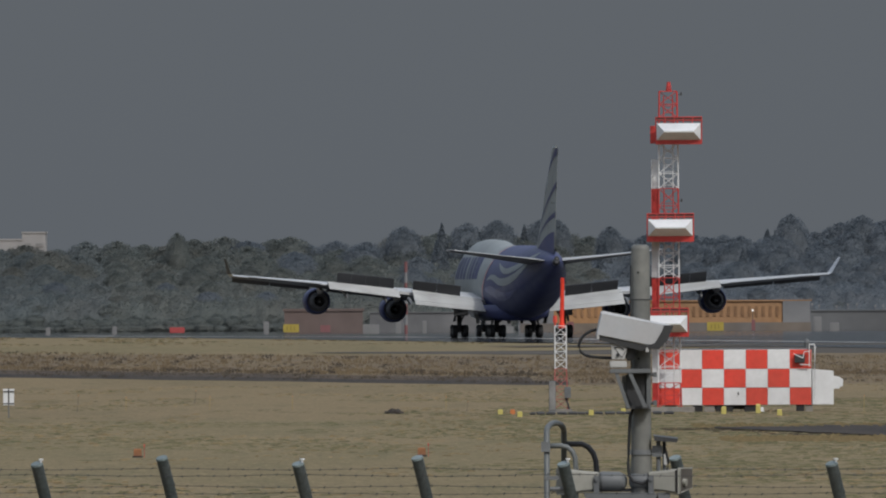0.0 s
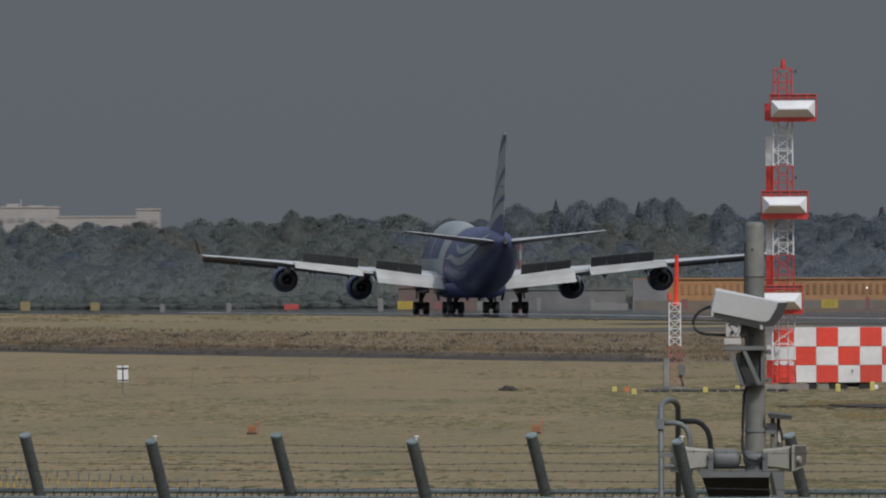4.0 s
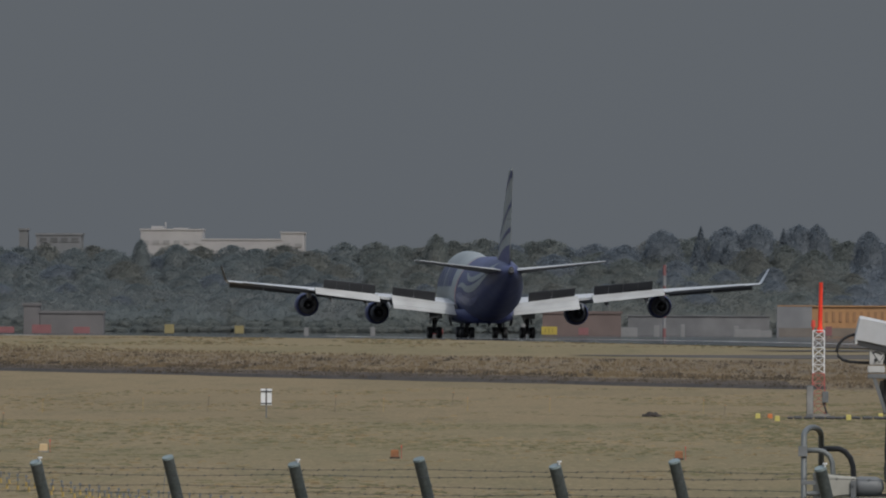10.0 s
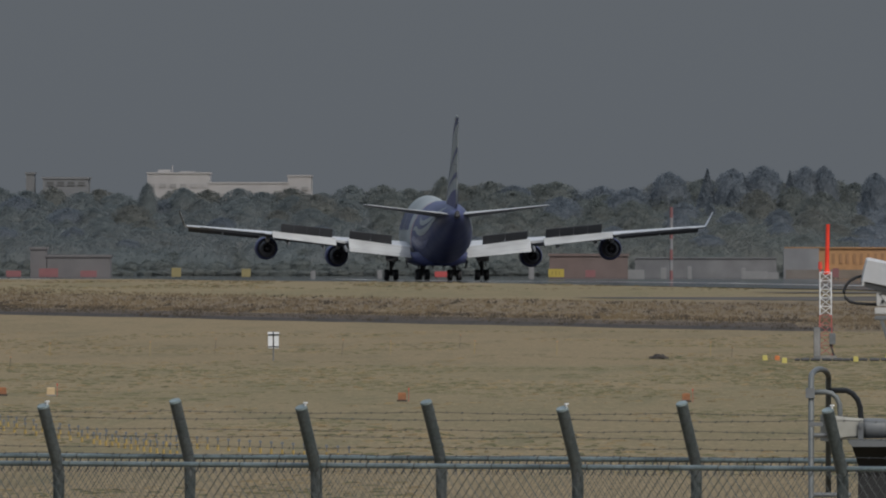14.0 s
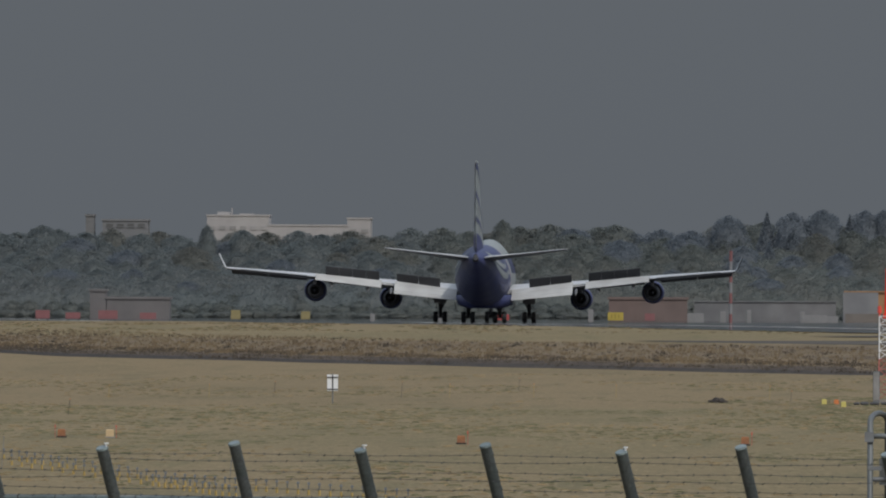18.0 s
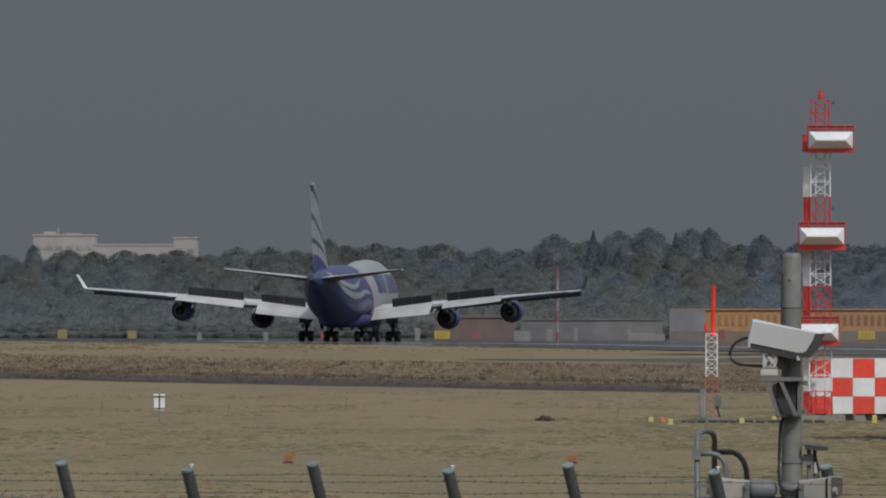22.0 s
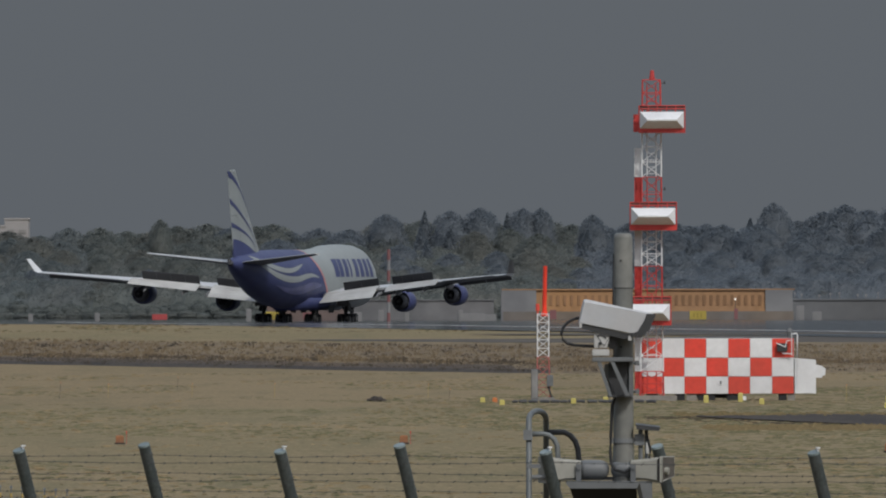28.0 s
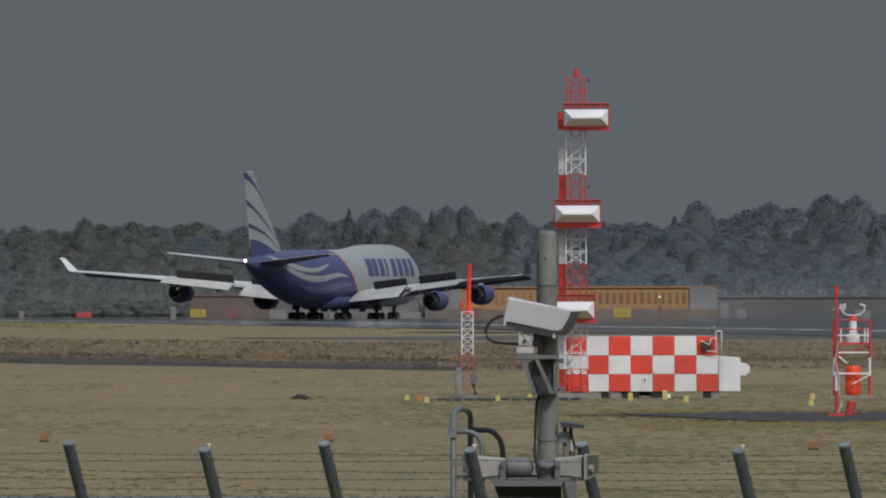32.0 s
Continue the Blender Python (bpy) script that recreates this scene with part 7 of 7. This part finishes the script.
def build_far_small():
    # boards beside the far taxiway
    sets = ((-14.2, 3560, 2.2, 1.15, "y"), (44.3, 3480, 2.3, 1.2, "y"), (-67.5, 3560, 1.35, 1.3, "y"), (-57.7, 3560, 1.3, 1.15, "y"),
            (-30.2, 3560, 2.1, 0.8, "r"), (-94.6, 3560, 2.0, 1.2, "r"), (-90.2, 3555, 2.1, 0.9, "r"), (-85.3, 3555, 2.7, 1.2, "r"), (-79.7, 3555, 2.3, 0.9, "r"), (49.8, 3500, 0.5, 1.5, "r"), (25.0, 3560, 0.9, 1.3, "r"), (-9.4, 3560, 1.4, 1.0, "r"))
    for x, y, w, h, c in sets:
        b = thing("taxiway_sign", (x, y, height(y)), "yellow taxiway sign board on short legs" if c == "y" else "red taxiway sign board on short legs", "sign", "taxiway signs beyond the runway")
        part("board", made(box, (0, 0, 0.45 + h / 2), (w, 0.25, h)), (YELLOW_FAR if w > 2 else YELLOW_DULL) if c == "y" else (RED_LIT if x == -30.2 else RED_FAR), b, bevel=0.04)
        for s in (-1, 1):
            part("leg", made(box, (s * w * 0.35, 0, 0.22), (0.1, 0.1, 0.5)), DARK, b)
        if c == "y" and w > 2:
            for i in range(3):
                part("mark", made(box, (-0.55 + i * 0.5, -0.14, 0.45 + h * 0.5), (0.22, 0.02, h * 0.5)), BARS, b)
    # pale boxes and masts of the far apron
    for x, y, w, h in ((-3.1, 3700, 2.4, 1.4), (14.2, 3690, 3.6, 1.2), (0.9, 3700, 0.8, 1.7), (4.7, 3700, 0.6, 1.9), (12.5, 3700, 0.7, 1.7), (16.8, 3720, 2.0, 1.0), (-50.2, 3700, 0.7, 1.2), (-40.5, 3700, 0.7, 1.3), (-18.4, 3700, 0.8, 1.9), (63.0, 3760, 1.2, 2.2), (65.5, 3760, 1.4, 1.3),
                       (83.5, 3760, 2.3, 1.1), (88.5, 3760, 1.4, 2.6), (93.5, 3770, 1.0, 3.0)):
        b = thing("apron_cabin", (x, y, height(y)), "pale equipment cabin on the far apron", "cabin", "pale cabins on the far apron")
        part("body", made(box, (0, 0, h / 2), (w, 1.2, h)), CABIN, b, bevel=0.05)
        part("door", made(box, (0, -0.62, h * 0.42), (w * 0.6, 0.05, h * 0.8)), CABIN, b)
    # pale posts along the apron's edge
    post = None
    for i in range(19):
        x, y = 63.4 + 1.95 * i + 0.5 * math.sin(i * 2.3), 3972
        if post is None:
            post = thing("apron_post", (x, y, height(y)), "short pale post along the apron's edge", "post", "pale posts along the apron")
            part("shaft", made(rod, (0, 0, 0), (0, 0, 2.45 - height(y)), 0.07, 0.06, 6), CABIN, post)
            part("cap", made(box, (0, 0, 2.5 - height(y)), (0.24, 0.2, 0.3)), PALE, post, "pale cap")
        else:
            copy_thing(post, pose(x, y, height(y) + 0.2 * math.sin(i * 1.7) - 0.1))
    lamp = thing("apron_lamp", (55.1, 3880, height(3880)), "small lit lamp in front of the orange hall", "lamp")
    part("post", made(rod, (0, 0, 0), (0, 0, 3.0), 0.06, 0.05, 8), DARK, lamp)
    part("lamp_head", made(box, (0, -0.1, 3.1), (0.26, 0.3, 0.3)), LAMPGLOW, lamp, "glowing pale lamp")


# sign colours are muted to carry the haze of that distance
YELLOW_FAR = paint("yellow_sign_face", (0.34, 0.265, 0.05), 0.6, scale=1)
YELLOW_DULL = paint("dull_yellow_sign_face", (0.215, 0.182, 0.085), 0.6, scale=1)
RED_FAR = paint("hazed_red_sign_face", (0.19, 0.078, 0.082), 0.6, scale=1)
# the lit board gets a stronger red instead of a glow
RED_LIT = paint("lit_red_sign_face", (0.34, 0.055, 0.055), 0.6, scale=1)
BARS = paint("muted_sign_marks", (0.26, 0.20, 0.04), 0.6, scale=1)
LAMPGLOW = bpy.data.materials.new("lamp_glow")
LAMPGLOW.use_nodes = True
LAMPGLOW.node_tree.nodes["Principled BSDF"].inputs["Emission Color"].default_value = (1, 0.92, 0.8, 1)
LAMPGLOW.node_tree.nodes["Principled BSDF"].inputs["Emission Strength"].default_value = 0.3

build_far_buildings()
build_far_small()


def build_bird():
    """A small dark bird that crosses the view."""
    b = thing("bird", (0, 480, 7), "small dark bird in flight", "bird")
    plume = paint("dark_plumage", (0.12, 0.118, 0.122), 0.8, scale=20)
    bm = bmesh.new()
    rings = []
    for x, r in ((-0.09, 0.004), (-0.07, 0.016), (-0.02, 0.026), (0.04, 0.022), (0.09, 0.010), (0.13, 0.003)):
        rings.append([Vector((x, r * math.cos(q), r * math.sin(q))) for q in [2 * math.pi * k / 8 for k in range(8)]])
    loft(bm, rings)
    part("body", bm, plume, b, smooth=True)
    for side in (1, -1):
        bm = bmesh.new()
        loft(bm, [[Vector((-0.04, side * 0.01, 0.01)), Vector((0.03, side * 0.01, 0.01)), Vector((0.03, side * 0.01, 0.016)), Vector((-0.04, side * 0.01, 0.016))],
                  [Vector((0.0, side * 0.12, 0.05)), Vector((0.05, side * 0.12, 0.05)), Vector((0.05, side * 0.12, 0.054)), Vector((0.0, side * 0.12, 0.054))],
                  [Vector((0.06, side * 0.2, 0.035)), Vector((0.08, side * 0.2, 0.035)), Vector((0.08, side * 0.2, 0.037)), Vector((0.06, side * 0.2, 0.037))]])
        part("wing", bm, plume, b)
    bm = bmesh.new()
    loft(bm, [[Vector((0.1, -0.012, 0)), Vector((0.1, 0.012, 0)), Vector((0.1, 0.012, 0.006)), Vector((0.1, -0.012, 0.006))], [Vector((0.18, -0.03, 0.0)), Vector((0.18, 0.03, 0.0)), Vector((0.18, 0.03, 0.003)), Vector((0.18, -0.03, 0.003))]])
    part("tail", bm, plume, b)
    for ch in b.children:
        ch.data.transform(Matrix.Scale(0.58, 4))
    return b


bird = build_bird()


# ---- what moves ----
# seconds, place, heading and lean to the right of the airliner on its roll-out and turn
TAXI = [
    (0, 12.65, 2651.2, 0.28, -6.91, 0.11), (1, 8.23, 2689.4, 0.26, -6.62, 0.09), (2, 3.89, 2727.4, 0.24, -6.33, 0.05), (3, -0.13, 2765.0, 0.19, -6.10, 0.03),
    (4, -3.81, 2801.9, 0.14, -5.94, 0.04), (5, -7.07, 2837.5, 0.09, -5.86, 0.11), (6, -10.04, 2871.0, 0.04, -5.80, 0.16), (7, -12.83, 2902.8, -0.00, -5.76, 0.19),
    (8, -15.39, 2932.6, -0.04, -5.75, 0.19), (9, -17.73, 2960.2, -0.07, -5.76, 0.15), (10, -19.81, 2985.7, -0.11, -5.77, 0.10), (11, -21.78, 3009.2, -0.14, -5.65, 0.05),
    (12, -23.57, 3030.9, -0.16, -5.42, 0.02), (13, -25.19, 3051.0, -0.18, -4.99, 0.03), (14, -26.61, 3069.8, -0.20, -4.28, 0.05), (15, -27.75, 3087.4, -0.22, -3.24, 0.08),
    (16, -28.56, 3104.0, -0.22, -1.94, 0.11), (17, -28.87, 3119.6, -0.22, -0.31, 0.15), (18, -28.71, 3134.6, -0.22, 1.27, 0.19), (19, -28.22, 3149.3, -0.23, 2.77, 0.23),
    (20, -27.36, 3163.9, -0.26, 4.20, 0.25), (21, -26.14, 3178.4, -0.30, 5.60, 0.24), (22, -24.56, 3192.9, -0.36, 6.96, 0.24), (23, -22.65, 3207.5, -0.43, 8.29, 0.24),
    (24, -20.44, 3222.2, -0.49, 9.59, 0.25), (25, -18.02, 3236.8, -0.55, 10.89, 0.26), (26, -15.40, 3251.5, -0.62, 12.20, 0.28), (27, -12.61, 3266.3, -0.68, 13.51, 0.31),
    (28, -9.49, 3281.3, -0.75, 14.77, 0.34), (29, -6.15, 3296.3, -0.81, 15.88, 0.39), (30, -2.68, 3311.5, -0.87, 16.86, 0.44), (31, 0.86, 3326.6, -0.94, 17.76, 0.48),
    (32, 4.44, 3341.7, -1.00, 18.59, 0.53),
]


def motions():
    walk(airliner, [(t, pose(x, y, z, 0, lean, -w)) for t, x, y, z, w, lean in TAXI])
    # the cup turns about at the end to show the flash
    walk(beacon, [(t, pose(0, -35.95, 8.15, 0, 0, turn)) for t, turn in ((0, 0), (31.833, 0), (31.867, 45), (31.9, 75), (31.933, 110), (31.967, 150), (32, 180))])
    walk(bird, [(t, pose(-0.107 - 14.35 * (t - 24.8), 480, z, 0, 0, 0)) for t, z in ((0, 3.0), (23.0, 3.4), (24.0, 4.9), (24.8, 7.05), (25.0, 7.64), (25.6, 9.4), (27.0, 12.0), (32, 14.0))])


motions()
